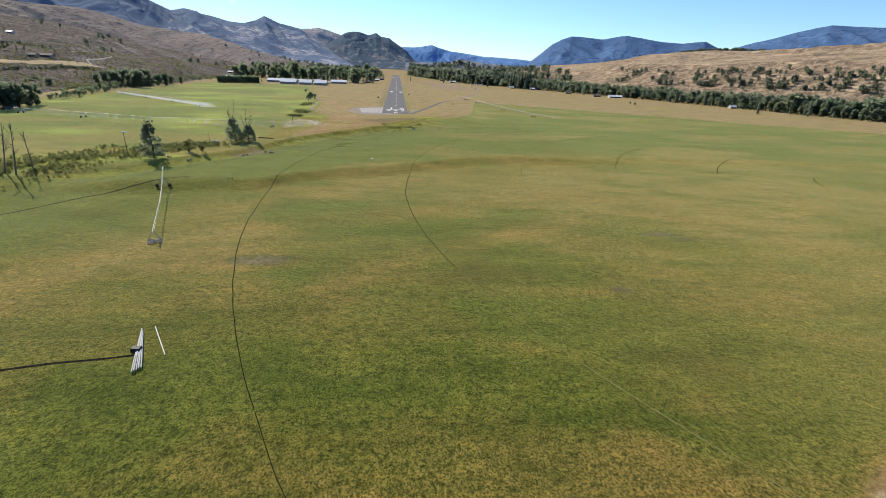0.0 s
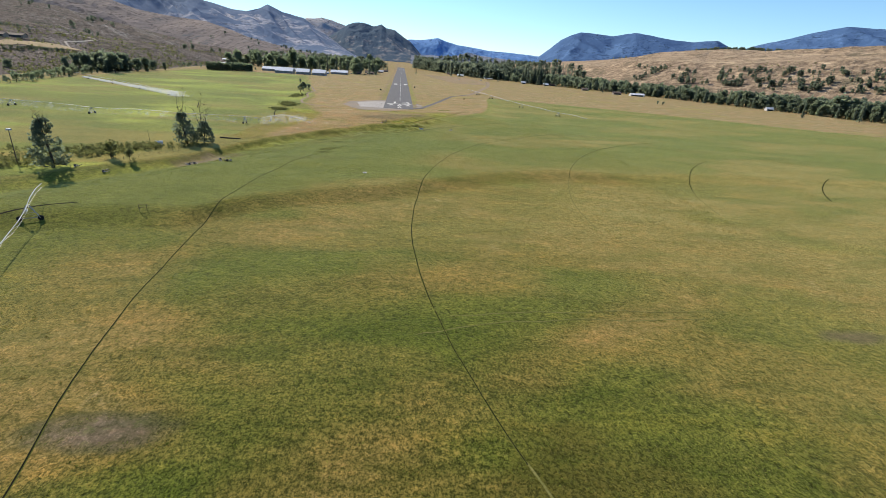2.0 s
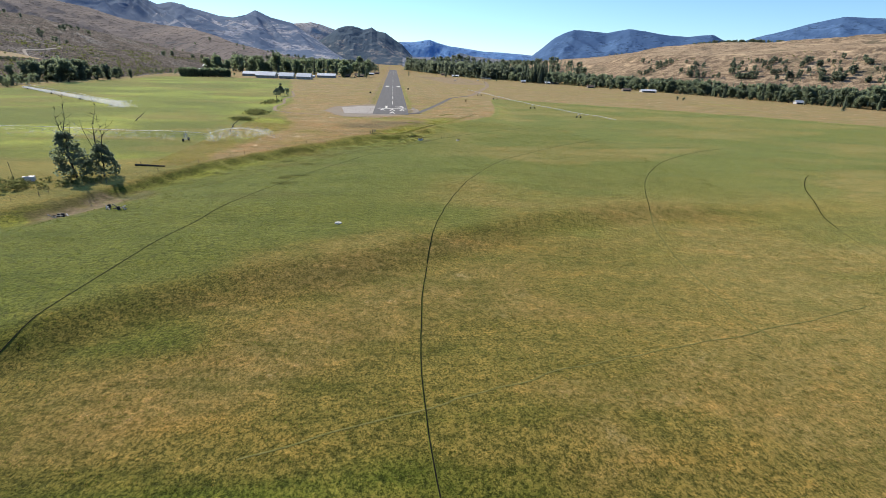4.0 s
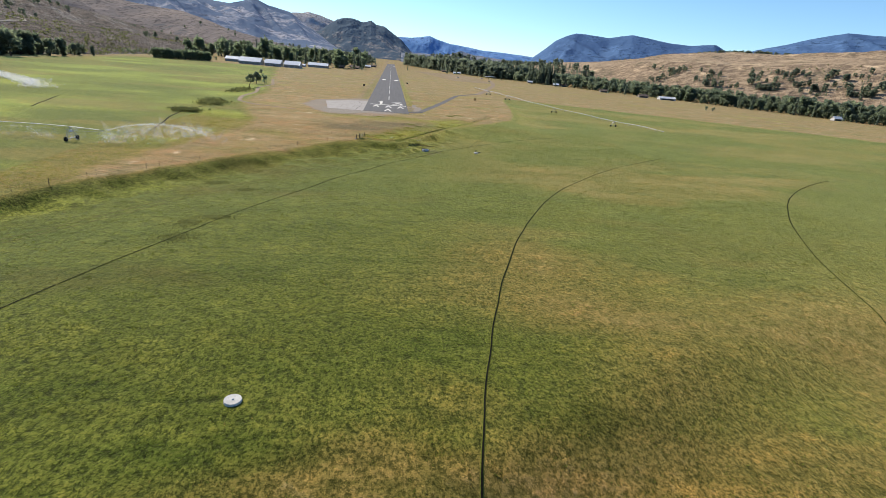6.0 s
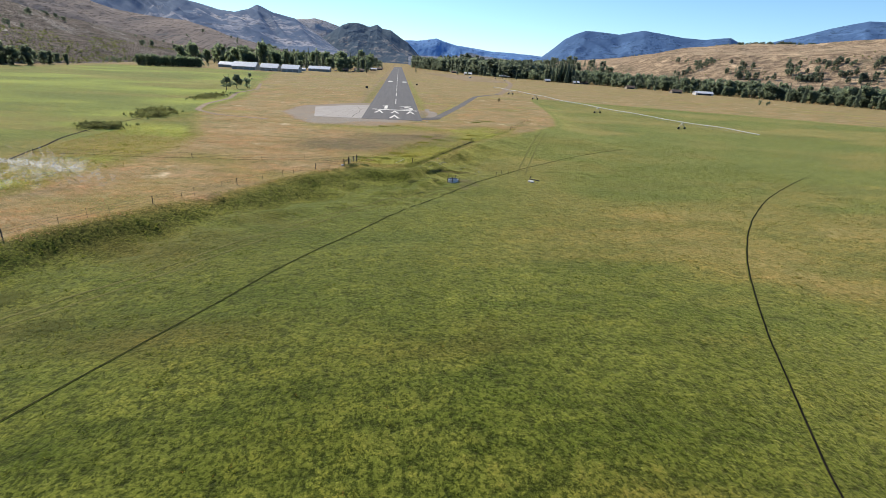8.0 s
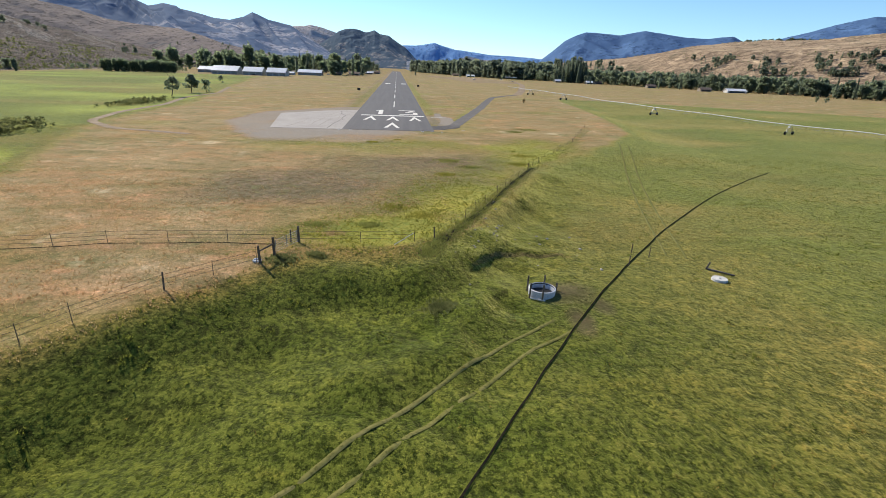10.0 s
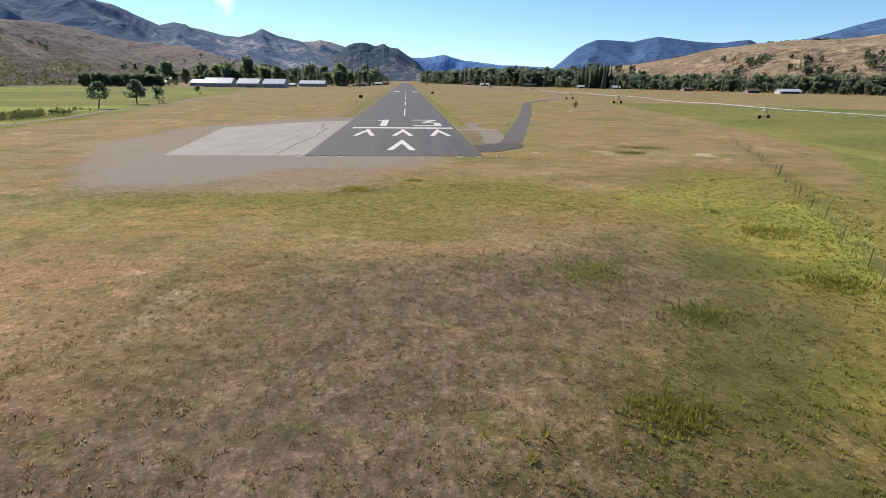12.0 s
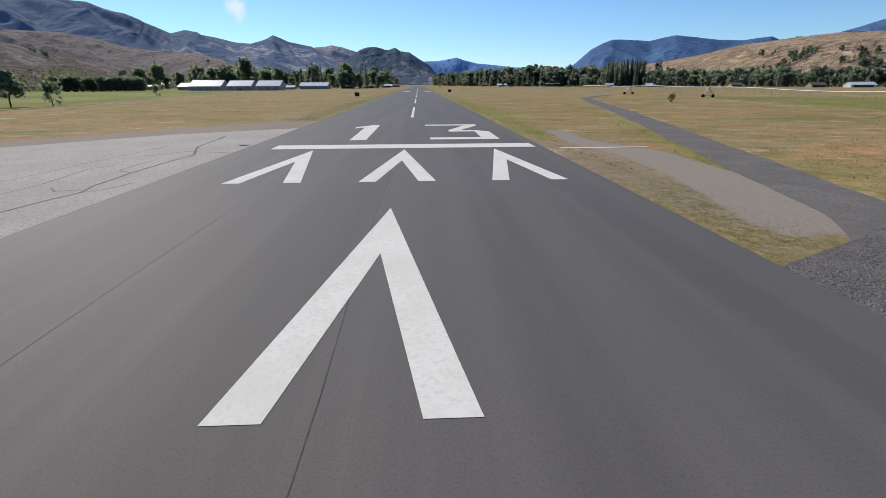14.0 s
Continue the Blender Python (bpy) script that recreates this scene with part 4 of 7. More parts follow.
def strip(name, pts, half, material, label, category, lift=0.02, profile=None, kind="structure", dense=1.5, parent=None, sub=None, wander=0.0, surface=None):
    """A band laid on the land along a line; profile: (offset, height) pairs across it."""
    P = np.array(pts, float)
    seg = np.hypot(*np.diff(P, axis=0).T)
    t = np.concatenate([[0], np.cumsum(seg)])
    s = np.linspace(0, t[-1], max(4, int(t[-1] / dense)))
    x, y = np.interp(s, t, P[:, 0]), np.interp(s, t, P[:, 1])
    k = max(1, int(4 / dense))
    if dense > 0.5 and len(pts) < 30 and len(s) > 4 * k:
        ker = np.ones(2 * k + 1) / (2 * k + 1)
        for _ in range(2):
            x, y = (np.convolve(np.pad(a, k, mode="reflect", reflect_type="odd"), ker, "valid") for a in (x, y))
    if wander:
        x = x + wander * (fbm(s / 6, s * 0 + 3, 61, 3) - 0.5)
        y = y + wander * (fbm(s / 6, s * 0 + 9, 67, 3) - 0.5)
    dx, dy = np.gradient(x), np.gradient(y)
    ln = np.hypot(dx, dy)
    nx, ny = -dy / ln, dx / ln
    profile = profile or [(-half, 0), (-half * 0.5, 0.03), (half * 0.5, 0.03), (half, 0)]
    cols = []
    for o, h in profile:
        o2 = o * (1 + 0.25 * (fbm(s / 3.0, s * 0 + o * 7, 71, 2) - 0.5))
        px, py = x + nx * o2, y + ny * o2
        cols.append(np.stack([px, py, (surface or land)(px, py) + lift + h], 1))
    verts = np.stack(cols, 1).reshape(-1, 3)
    faces = grid_faces(len(s), len(profile))[:, ::-1]
    me = array_mesh(name, verts, faces, material, True)
    if parent is not None:
        return part(name, me, material, parent, label)
    return whole(name, me, material, label, category, kind=kind)


ROAD = [(15.6, -27.6), (18.4, -23.5), (20.8, -12), (27.2, 11), (36, 46), (47.5, 95), (57, 134), (72, 163), (84, 182)]
strip("road", ROAD, 1.8, M["road_seal"], "grey chip-sealed access road curving off the runway", "road", 0.012, wander=0.5)
strip("road", [(82, 178), (101, 245), (142, 413), (160, 512), (178, 640)], 3.0, M["dirt"], "pale gravel road to the shed", "road", 0.05)
strip("dirt_track", [(-44, -55), (-63, -49), (-75, -36), (-80, -11), (-80, 20), (-88, 60), (-86, 95), (-100, 160)], 1.1, M["dirt"], "pale dirt track looping round the field edge", "track", 0.05)

PIVOT = (268.0, -328.0)

def pivot_arc(radius, a0, a1):
    """The outermost wheel line swings out by two metres towards the terrace, fitted to the camera's view."""
    deg = np.arange(a0, a1, 90.0 / radius)
    r = np.interp(deg, [127, 142, 147, 150, 158], [316.5, 316.1, 315.7, 315.2, 313.7]) if radius > 300 else np.full(len(deg), radius)
    return np.stack([PIVOT[0] + r * np.cos(np.radians(deg)), PIVOT[1] + r * np.sin(np.radians(deg))], 1)


for radius, a0, a1, wide in ((313.7, 127, 147, 0.44), (313.7, 147, 166, 0.34), (313.7, 166, 204, 0.52), (313.7, 204, 218, 0.42), (263.6, 127, 172, 0.48), (263.6, 172, 189, 0.50), (263.6, 189, 197, 0.44), (213.0, 121, 150, 0.50), (213.0, 150, 161, 0.34), (166.5, 133, 158, 0.55), (117, 129, 153, 0.8), (74, 140, 160, 0.8)):
    line = pivot_arc(radius, a0, a1)
    rut = strip("wheel_rut", line, 0.5, M["rut_edge"], "wheel rut of the irrigation machine pressed in the hay", "wheel rut", 0.0,
                [(-0.30 * wide, 0.0), (-0.2 * wide, 0.04), (-0.14 * wide, 0.02), (0.14 * wide, 0.02), (0.2 * wide, 0.04), (0.30 * wide, 0.0)], dense=1.2, wander=0.25)
    # strip lies above the edges; its black paints the shade of a groove
    strip("rut_floor", line, 0.2, M["rut"], "near-black soil strip with the rut's shade in its colour", "", 0.07, [(-0.14 * wide, 0), (0.14 * wide, 0)], dense=1.2, parent=rut, wander=0.25)

for radius, a0, a1 in ((263.6, 196.8, 216), (213.0, 160.8, 178), (166.5, 157.8, 170)):
    strip("tyre_track", pivot_arc(radius, a0, a1), 0.3, M["path_grass"], "faint pale wheel line grown over with hay", "tyre track", 0.03, [(-0.15, 0), (-0.05, 0.03), (0.05, 0.03), (0.15, 0)], wander=0.3)


def twin_tracks(pts, label, gauge=0.9):
    P = np.array(pts, float)
    d = np.gradient(P, axis=0)
    d /= np.hypot(*d.T)[:, None]
    nrm = np.stack([-d[:, 1], d[:, 0]], 1)
    for side in (-1, 1):
        strip("tyre_track", P + nrm * gauge * side, 0.3, M["path_grass"], label, "tyre track", 0.02, [(-0.15, 0), (-0.06, 0.03), (0.06, 0.03), (0.15, 0)], wander=0.2)


twin_tracks([(-62, -252), (-52, -232), (-35, -200), (-14, -169), (-10.8, -164.4), (-5.9, -157.2), (2.0, -149), (10, -141.2), (14, -138.6)], "faint pair of tyre tracks along the bank")
twin_tracks([(31, -124), (36, -108), (45, -82), (56, -53)], "faint pair of tyre tracks in the field", 1.0)
RUTS = (313.7, 316.1, 263.6, 213.0, 166.5, 117.0, 74.0)
# shadow in the ditch painted as a near-black strip
strip("ditch_shade", DITCH[:3], 0.4, M["rut"], "near-black strip in the weedy ditch, its shadow painted on", "ditch", 0.04, [(-0.28, 0.03), (-0.12, 0), (0.12, 0), (0.28, 0.03)], wander=0.8)
# raised near-black strips, the shade of the ruts painted in
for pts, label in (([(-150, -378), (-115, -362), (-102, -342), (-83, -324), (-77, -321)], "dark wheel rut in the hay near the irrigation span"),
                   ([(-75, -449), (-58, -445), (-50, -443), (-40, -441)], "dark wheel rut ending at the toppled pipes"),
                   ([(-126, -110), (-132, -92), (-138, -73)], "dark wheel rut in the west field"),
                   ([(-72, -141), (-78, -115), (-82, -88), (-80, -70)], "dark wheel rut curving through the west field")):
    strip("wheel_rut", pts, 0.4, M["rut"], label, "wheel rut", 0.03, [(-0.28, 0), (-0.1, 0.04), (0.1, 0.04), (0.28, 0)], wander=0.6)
for pts in ([(62, -368), (43, -368), (25, -369.5), (10, -371)], [(56, -371), (31, -371.5), (14, -374), (4, -377)], [(80, -309), (47, -319), (22, -325), (-14, -338)]):
    strip("cattle_path", pts, 0.3, M["path_grass"], "narrow trodden path across the hay field", "path", 0.03, [(-0.13, 0), (-0.04, 0.03), (0.04, 0.03), (0.13, 0)], wander=1.6)

# cracks in the old pad: one long wandering crack with branches, and finer ones
for pts, w in (([(-16.6, -38), (-16.2, -28), (-15.6, -19.8), (-15.3, -17.6), (-14.85, -16.1), (-15.2, -14.2), (-15.35, -10.5), (-15.2, -6), (-14.95, -2.8), (-15.8, -0.6), (-16.9, 2.5), (-17.3, 7.8), (-17.9, 11.5)], 0.085),
               ([(-19.5, -33), (-18.8, -24), (-18.4, -16), (-18.2, -14.2), (-18.5, -11.6), (-18.8, -8.7), (-18.0, -7.6)], 0.035), ([(-18.4, -3.2), (-16.6, -0.7), (-14.6, -1.3), (-12.7, -1.8)], 0.05),
               ([(-15.4, -10.6), (-16.7, -9.6), (-16.8, -7.2), (-16.6, -5.5)], 0.035), ([(-14.85, -16.1), (-14.1, -15.4), (-13.7, -13.6)], 0.035), ([(-15.2, -15.4), (-16.2, -15.8), (-17.0, -14.9)], 0.035),
               ([(-22, -36), (-21.5, -22), (-20.4, -8), (-19.5, 3)], 0.03), ([(-28, -22), (-23, -20.5), (-18.6, -19.6)], 0.03), ([(-27.5, -37), (-25.2, -26), (-24.8, -14)], 0.035)):
    strip("crack", pts, 0.06, M["crack"], "dark open crack", "", 0.043, [(-w, 0), (w, 0)], dense=0.4, parent=pad, wander=0.35)

# bench, road and cutting on the lower west hillside
strip("dirt_track", [(-508, 196), (-490, 255), (-479, 310), (-482, 360), (-486, 400)], 14, M["bench"], "dry tan grass bench on the lower hillside", "bench", 0.9, [(-15, -0.5), (-8, 0.2), (0, 0.3), (8, 0.2), (15, -0.5)], dense=4, surface=west_height)
strip("dirt_track", [(-486, 392), (-519, 436), (-522, 490), (-530, 545), (-548, 575), (-572, 570), (-590, 540), (-604, 490)], 3, M["hill_road"], "pale dirt road climbing the hillside", "track", 0.8, [(-2.0, -0.4), (-1.0, 0.2), (1.0, 0.2), (2.0, -0.4)], dense=4, surface=west_height)

# ---- trees and shrubs ----
def leaf_cloud(lobes, count, size, gen, shell=0.45, droop=0.0):
    """Leaf quads spread over ellipsoid lobes: (centre, radii)."""
    vol = np.array([np.prod(r) ** 0.67 for _, r in lobes])
    pick = gen.choice(len(lobes), count, p=vol / vol.sum())
    C = np.array([c for c, _ in lobes])[pick]
    R = np.array([r for _, r in lobes])[pick]
    d = gen.normal(size=(count, 3))
    d /= np.linalg.norm(d, axis=1)[:, None]
    rad = shell + (1 - shell) * gen.random(count) ** 0.6
    rad *= 0.86 + 0.3 * gen.random(count)
    P = C + d * R * rad[:, None]
    nrm = d + 0.8 * gen.normal(size=(count, 3))
    nrm /= np.linalg.norm(nrm, axis=1)[:, None]
    ref = np.where(np.abs(nrm[:, 2:3]) < 0.9, [[0, 0, 1.0]], [[1.0, 0, 0]])
    u = np.cross(nrm, ref)
    u /= np.linalg.norm(u, axis=1)[:, None]
    w = np.cross(nrm, u)
    k = size * (0.6 + 0.8 * gen.random((count, 1)))
    a, b = u * k, w * k * (0.55 + 0.5 * gen.random((count, 1)))
    bend = nrm * k * 0.25
    V = np.stack([P - a - bend, P - b * 0.9, P + a - bend, P + b * 1.1], 1)
    V[:, :, 2] -= droop * gen.random((count, 1)) * k
    V = V.reshape(-1, 3)
    F = np.arange(4 * count).reshape(-1, 4)
    return V, F


def limb(sh, a, direction, length, r, gen, bends=3, sides=5, rise=0.15):
    """A crooked tapering limb; returns its points."""
    pts, p, d = [Vector(a)], Vector(a), Vector(direction).normalized()
    for k in range(bends):
        d = (d + Vector(gen.normal(size=3) * 0.22) + Vector((0, 0, rise))).normalized()
        q = p + d * length / bends
        sh.rod(p, q, r * (1 - k / (bends + 0.6)), r * (1 - (k + 1) / (bends + 0.6)), sides, cap=False)
        pts.append(q)
        p = q
    return pts


def broadleaf(seed, h, spread, count, leaf=0.55, base=0.18, lean=0.0, lobes_n=9, dead_top=0.0):
    """Trunk mesh parts and crown arrays of a leafy tree of height h."""
    gen = np.random.default_rng(seed)
    sh = Shape()
    top = Vector((lean * h, 0, h * 0.72))
    spine = [Vector((0, 0, -0.3)), Vector((lean * h * 0.3 + gen.normal() * 0.1, gen.normal() * 0.15, h * 0.28)), Vector((lean * h * 0.65, gen.normal() * 0.3, h * 0.5)), top]
    rad = [h * 0.028, h * 0.019, h * 0.012, h * 0.005]
    for k in range(3):
        sh.rod(spine[k], spine[k + 1], rad[k], rad[k + 1], 7, cap=False)
    lobes = []
    for k in range(lobes_n):
        q = base + (0.92 - base) * (k + 0.5) / lobes_n
        s = min(2.999, q * h / (h * 0.72) * 3) if q < 0.72 else 2.999
        i = int(s)
        at = spine[i].lerp(spine[i + 1], s - i)
        ang = k * 2.4 + gen.normal() * 0.4
        reach = spread * (0.35 + 0.65 * math.sin(math.pi * min(1, (q - base) / (1 - base) * 0.8 + 0.2))) * (0.6 + 0.5 * gen.random())
        dirn = (math.cos(ang), math.sin(ang), 0.55)
        pts = limb(sh, at, dirn, reach, h * 0.008, gen)
        e = pts[-1]
        r = spread * (0.36 + 0.22 * gen.random())
        lobes.append(((e.x * 0.85 + at.x * 0.15, e.y * 0.85 + at.y * 0.15, max(e.z, q * h)), (r, r, r * (0.8 + 0.5 * gen.random()))))
    lobes.append(((top.x, top.y, h * 0.86), (spread * 0.42, spread * 0.42, h * 0.14)))
    if dead_top:
        for k in range(5):
            a = top + Vector((gen.normal() * 0.5, gen.normal() * 0.5, 0))
            pts = limb(sh, a, (gen.normal() * 0.5, gen.normal() * 0.5, 1), h * dead_top * (0.6 + 0.5 * gen.random()), h * 0.006, gen, 4, 4, 0.2)
            for q in pts[1:3]:
                limb(sh, q, (gen.normal(), gen.normal(), 0.6), h * dead_top * 0.35, h * 0.003, gen, 2, 3)
    return sh, leaf_cloud(lobes, count, leaf, gen)


def ragged_tree(seed, h, wide, low, high, count, leaf, snag=0.0, lean=0.0, bare=0.0):
    """A tree whose leaves hang in a ragged column round a crooked trunk; snag: dead limbs above, as a share of h."""
    gen = np.random.default_rng(seed)
    sh = Shape()
    spine = [Vector((lean * h * q + 0.25 * math.sin(q * 7 + seed), 0.25 * math.cos(q * 5 + seed), h * q - (0.3 if q == 0 else 0))) for q in (0, 0.2, 0.4, 0.6, 0.8, 0.97)]
    for k in range(5):
        sh.rod(spine[k], spine[k + 1], h * 0.026 * (1 - k * 0.17), h * 0.026 * (1 - (k + 1) * 0.17), 7, cap=False)
    q = low + (high - low) * gen.random(count) ** 0.9
    a = gen.random(count) * 2 * np.pi
    t = (q - low) / (high - low)
    hull = (0.35 + 0.65 * np.sin(np.pi * np.clip(t * 0.75 + 0.22, 0, 1))) * (1 - 0.35 * t)
    lump = 0.45 + 1.1 * fbm(np.cos(a) * 1.6 + q * 7 + seed, np.sin(a) * 1.6 + q * 4, seed, 3)
    gaps = fbm(np.cos(a) * 2.3 + q * 11, np.sin(a) * 2.3 - q * 9 + seed, seed + 3, 2) > 0.36 + bare
    r = wide * hull * lump * (0.25 + 0.75 * gen.random(count) ** 0.55)
    keep = gaps
    P = np.stack([r * np.cos(a) + lean * h * q, r * np.sin(a), q * h], 1)[keep]
    n = len(P)
    cloud = leaf_cloud([((0, 0, 0), (0.01, 0.01, 0.01))], n, leaf, gen)
    V = (cloud[0].reshape(n, 4, 3) + P[:, None, :]).reshape(-1, 3)
    for k in range(16):
        qq = low + (high - low) * gen.random()
        an = gen.random() * 6.28
        i = min(4, int(qq * 5))
        limb(sh, spine[i].lerp(spine[i + 1], qq * 5 - i if qq * 5 - i < 1 else 0.9), (math.cos(an), math.sin(an), 0.5), wide * 0.9, h * 0.007, gen, 3, 4)
    for k in range(2 if snag > 0.5 else 0):
        a0 = spine[2] + Vector((gen.normal() * 0.4, gen.normal() * 0.4, 0))
        pts = limb(sh, a0, (gen.normal() * 0.10 + lean, gen.normal() * 0.1, 1), h * (0.55 + snag * (1.0, 0.7)[k]), 0.16, gen, 6, 6, 0.35)
        for p in pts[2:]:
            for j in range(3):
                limb(sh, p, (gen.normal(), gen.normal(), 0.7), 1.2 + 1.8 * gen.random(), 0.055, gen, 3, 4)
    for k in range((3 if snag > 0.5 else 7) if snag else 0):
        a0 = spine[4] + Vector((gen.normal() * 0.6, gen.normal() * 0.6, -h * 0.1))
        pts = limb(sh, a0, (gen.normal() * 0.35, gen.normal() * 0.35, 1), h * snag * (0.55 + 0.5 * gen.random()), 0.10, gen, 4, 5, 0.25)
        for p in pts[1:4]:
            limb(sh, p, (gen.normal(), gen.normal(), 0.5), h * snag * 0.3, 0.05, gen, 2, 4)
    return sh, (V, cloud[1])


def conifer(seed, h, spread, whorls, per, base=0.10):
    gen = np.random.default_rng(seed)
    sh = Shape()
    sh.rod((0, 0, -0.3), (0, 0, h * 0.97), h * 0.016, 0.02, 6, cap=False)
    V, F = [], []
    for k in range(whorls):
        q = base + (1 - base) * (k / whorls) ** 0.9
        z = q * h
        reach = spread * (1 - q) ** 0.8 * (0.75 + 0.4 * gen.random()) + 0.25
        for j in range(per):
            a = 2 * math.pi * (j + gen.random() * 0.8) / per + k
            ln = reach * (0.65 + 0.5 * gen.random())
            c, s = math.cos(a), math.sin(a)
            wid = ln * (0.26 + 0.14 * gen.random())
            dz = -ln * (0.18 + 0.25 * gen.random())
            lift = h * 0.05
            i = len(V)
            V += [(0, 0, z + lift), (c * ln * 0.6 - s * wid, s * ln * 0.6 + c * wid, z + dz * 0.5), (c * ln, s * ln, z + dz), (c * ln * 0.6 + s * wid, s * ln * 0.6 - c * wid, z + dz * 0.5 - 0.1 * ln)]
            F.append((i, i + 1, i + 2, i + 3))
    return sh, (np.array(V), np.array(F))


def tree_parts(ob, made, leaf_name, crown_label=""):
    trunk, (V, F) = made
    part("trunk", trunk, M["bark"], ob)
    part("crown", array_mesh("crown", V, F, M[leaf_name]), None, ob, crown_label)
    return ob


BROAD = [broadleaf(11 + k, 20, sp, 760, 1.15, 0.03, 0.0, 12) for k, sp in enumerate((6.6, 7.4, 5.8, 8.0))]
FIRS = [conifer(31 + k, 22, sp, 22, 6) for k, sp in enumerate((3.4, 4.0, 2.9))]
POPLAR = [broadleaf(51, 20, 2.6, 500, 0.8, 0.05, 0.0, 12)]
BUSHES = [broadleaf(61 + k, 4, 2.0, 260, 0.32, 0.02, 0.0, 8) for k in range(3)]
FAR_FIR = conifer(71, 20, 4.0, 13, 6)
FAR_BROAD = broadleaf(73, 20, 7.2, 150, 2.0, 0.04, 0.0, 9)


def groups_of_trees(name, label, group, spots, models, leaf_name, category="tree"):
    """Single trees: one of each model is built, the rest copy it. spots: x, y, z, scale."""
    gen = np.random.default_rng(len(spots) * 7 + 3)
    first = {}
    for k, (x, y, z, s) in enumerate(spots):
        i = k % len(models)
        turn = float(gen.random() * 360)
        m = pose(x, y, z, 0, 0, turn) @ Matrix.Diagonal((s * (0.85 + 0.3 * gen.random()), s * (0.85 + 0.3 * gen.random()), s, 1))
        if i not in first:
            ob = thing(name, label, category, group=group)
            tree_parts(ob, models[i], leaf_name)
            first[i] = ob
            ob.matrix_basis = m
        else:
            src = first[i]
            dup = copy_thing(src, Matrix.Identity(4))
            dup.matrix_basis = m


def joined_woods(name, label, spots, models, leaf_name, category="trees", tall=1.0):
    """Far woods: all crowns and trunks in one mesh."""
    gen = np.random.default_rng(len(spots) * 5 + 1)
    VV, FF, off = [], [], 0
    for k, (x, y, z, s) in enumerate(spots):
        sh, (V, F) = models[k % len(models)]
        a = gen.random() * 6.28
        c, sn = math.cos(a), math.sin(a)
        sx = s * (0.8 + 0.45 * gen.random())
        X = np.stack([(V[:, 0] * c - V[:, 1] * sn) * sx + x, (V[:, 0] * sn + V[:, 1] * c) * sx + y, V[:, 2] * s * tall + z], 1)
        VV.append(X)
        FF.append(F + off)
        off += len(X)
        r = 0.25 * s
        tv = np.array([(x + r * math.cos(q), y + r * math.sin(q), z - 0.5) for q in (0, 2.1, 4.2)] + [(x, y, z + 0.7 * float(V[:, 2].max()) * s * tall)])
        VV.append(tv)
        FF.append(np.array([(0, 1, 3, 2)]) + off)
        off += 4
    me = array_mesh(name, np.concatenate(VV), np.concatenate(FF), M[leaf_name])
    return whole(name, me, None, label, category, kind="stuff")


def along(pts, spacing, jitter, gen, offset=0.0):
    P = np.array(pts, float)
    seg = np.hypot(*np.diff(P, axis=0).T)
    t = np.concatenate([[0], np.cumsum(seg)])
    s = np.arange(0, t[-1], spacing) + gen.random(len(np.arange(0, t[-1], spacing))) * spacing * 0.7
    x, y = np.interp(s, t, P[:, 0]), np.interp(s, t, P[:, 1])
    dx, dy = np.gradient(x), np.gradient(y)
    ln = np.hypot(dx, dy) + 1e-6
    x, y = x + dy / ln * offset, y - dx / ln * offset
    return x + gen.normal(size=len(s)) * jitter, y + gen.normal(size=len(s)) * jitter


gen = np.random.default_rng(101)
BELT = [(720, -320), (660, -130), (600, 67), (566, 130), (522, 245), (428, 446), (362, 570), (275, 690), (240, 800)]
BELT_FAR = [(240, 800), (175, 1030), (120, 1300), (70, 1560)]
# river woods along the east side: front rows single, the rest joined
front, back = [], []
for row, (sp, off) in enumerate(((10, 2), (11, 14), (11, 27), (12, 41), (12, 56), (13, 72), (13, 90), (14, 110), (14, 132), (15, 155), (15, 178))):
    x, y = along(BELT, sp, 3.0, gen, off)
    for a, b in zip(x, y):
        s = (0.62 + 0.75 * gen.random() ** 1.3) * (0.7 if row == 0 else 1.08) * (0.8 + 0.45 * fbm(a / 40, b / 40, 79, 2)) * np.interp(b, [-20, 180, 420, 800], [1.0, 0.80, 0.66, 0.70])
        (front if row < 2 else back).append((float(a), float(b), H(a, b), float(s)))
front.sort(key=lambda p: math.hypot(p[0] - 100, p[1] - 100))
single, rest = front[:105], front[105:]
groups_of_trees("broadleaf_tree", "tall dark green cottonwood in the river woods", "cottonwoods of the river woods", single, BROAD, "leaf")
joined_woods("river_woods", "dense dark green river woods behind the field", rest + back, [FAR_BROAD, BROAD[2], FAR_BROAD], "leaf")
firs = []
for k in range(26):
    firs.append((float(262 + 46 * gen.random()), float(660 + 30 * gen.random()), 0.0, float(1.45 + 0.3 * gen.random())))
for k in range(110):
    a, b = along(BELT[2:], 400, 0, gen, 8 + 50 * gen.random())
    i = int(gen.integers(len(a)))
    firs.append((float(a[i] + gen.normal() * 60), float(b[i] + 20), 0.0, float(0.72 + 0.42 * gen.random())))
groups_of_trees("fir_tree", "tall dark conifer at the edge of the river woods", "conifers of the river woods", firs, FIRS, "needle")
far = []
for off in (-26, -12, 2, 16, 32, 50, 75, 100):
    x, y = along(BELT_FAR, 7, 5, gen, off)
    far += [(float(a), float(b), 0.0, float(0.95 + 0.75 * gen.random())) for a, b in zip(x, y)]
x = gen.uniform(60, 420, 260)
y = gen.uniform(1250, 1900, 260)
far += [(float(a), float(b), 0.0, float(0.85 + 0.5 * gen.random())) for a, b in zip(x, y) if a > 30 + (1900 - b) * 0.12]
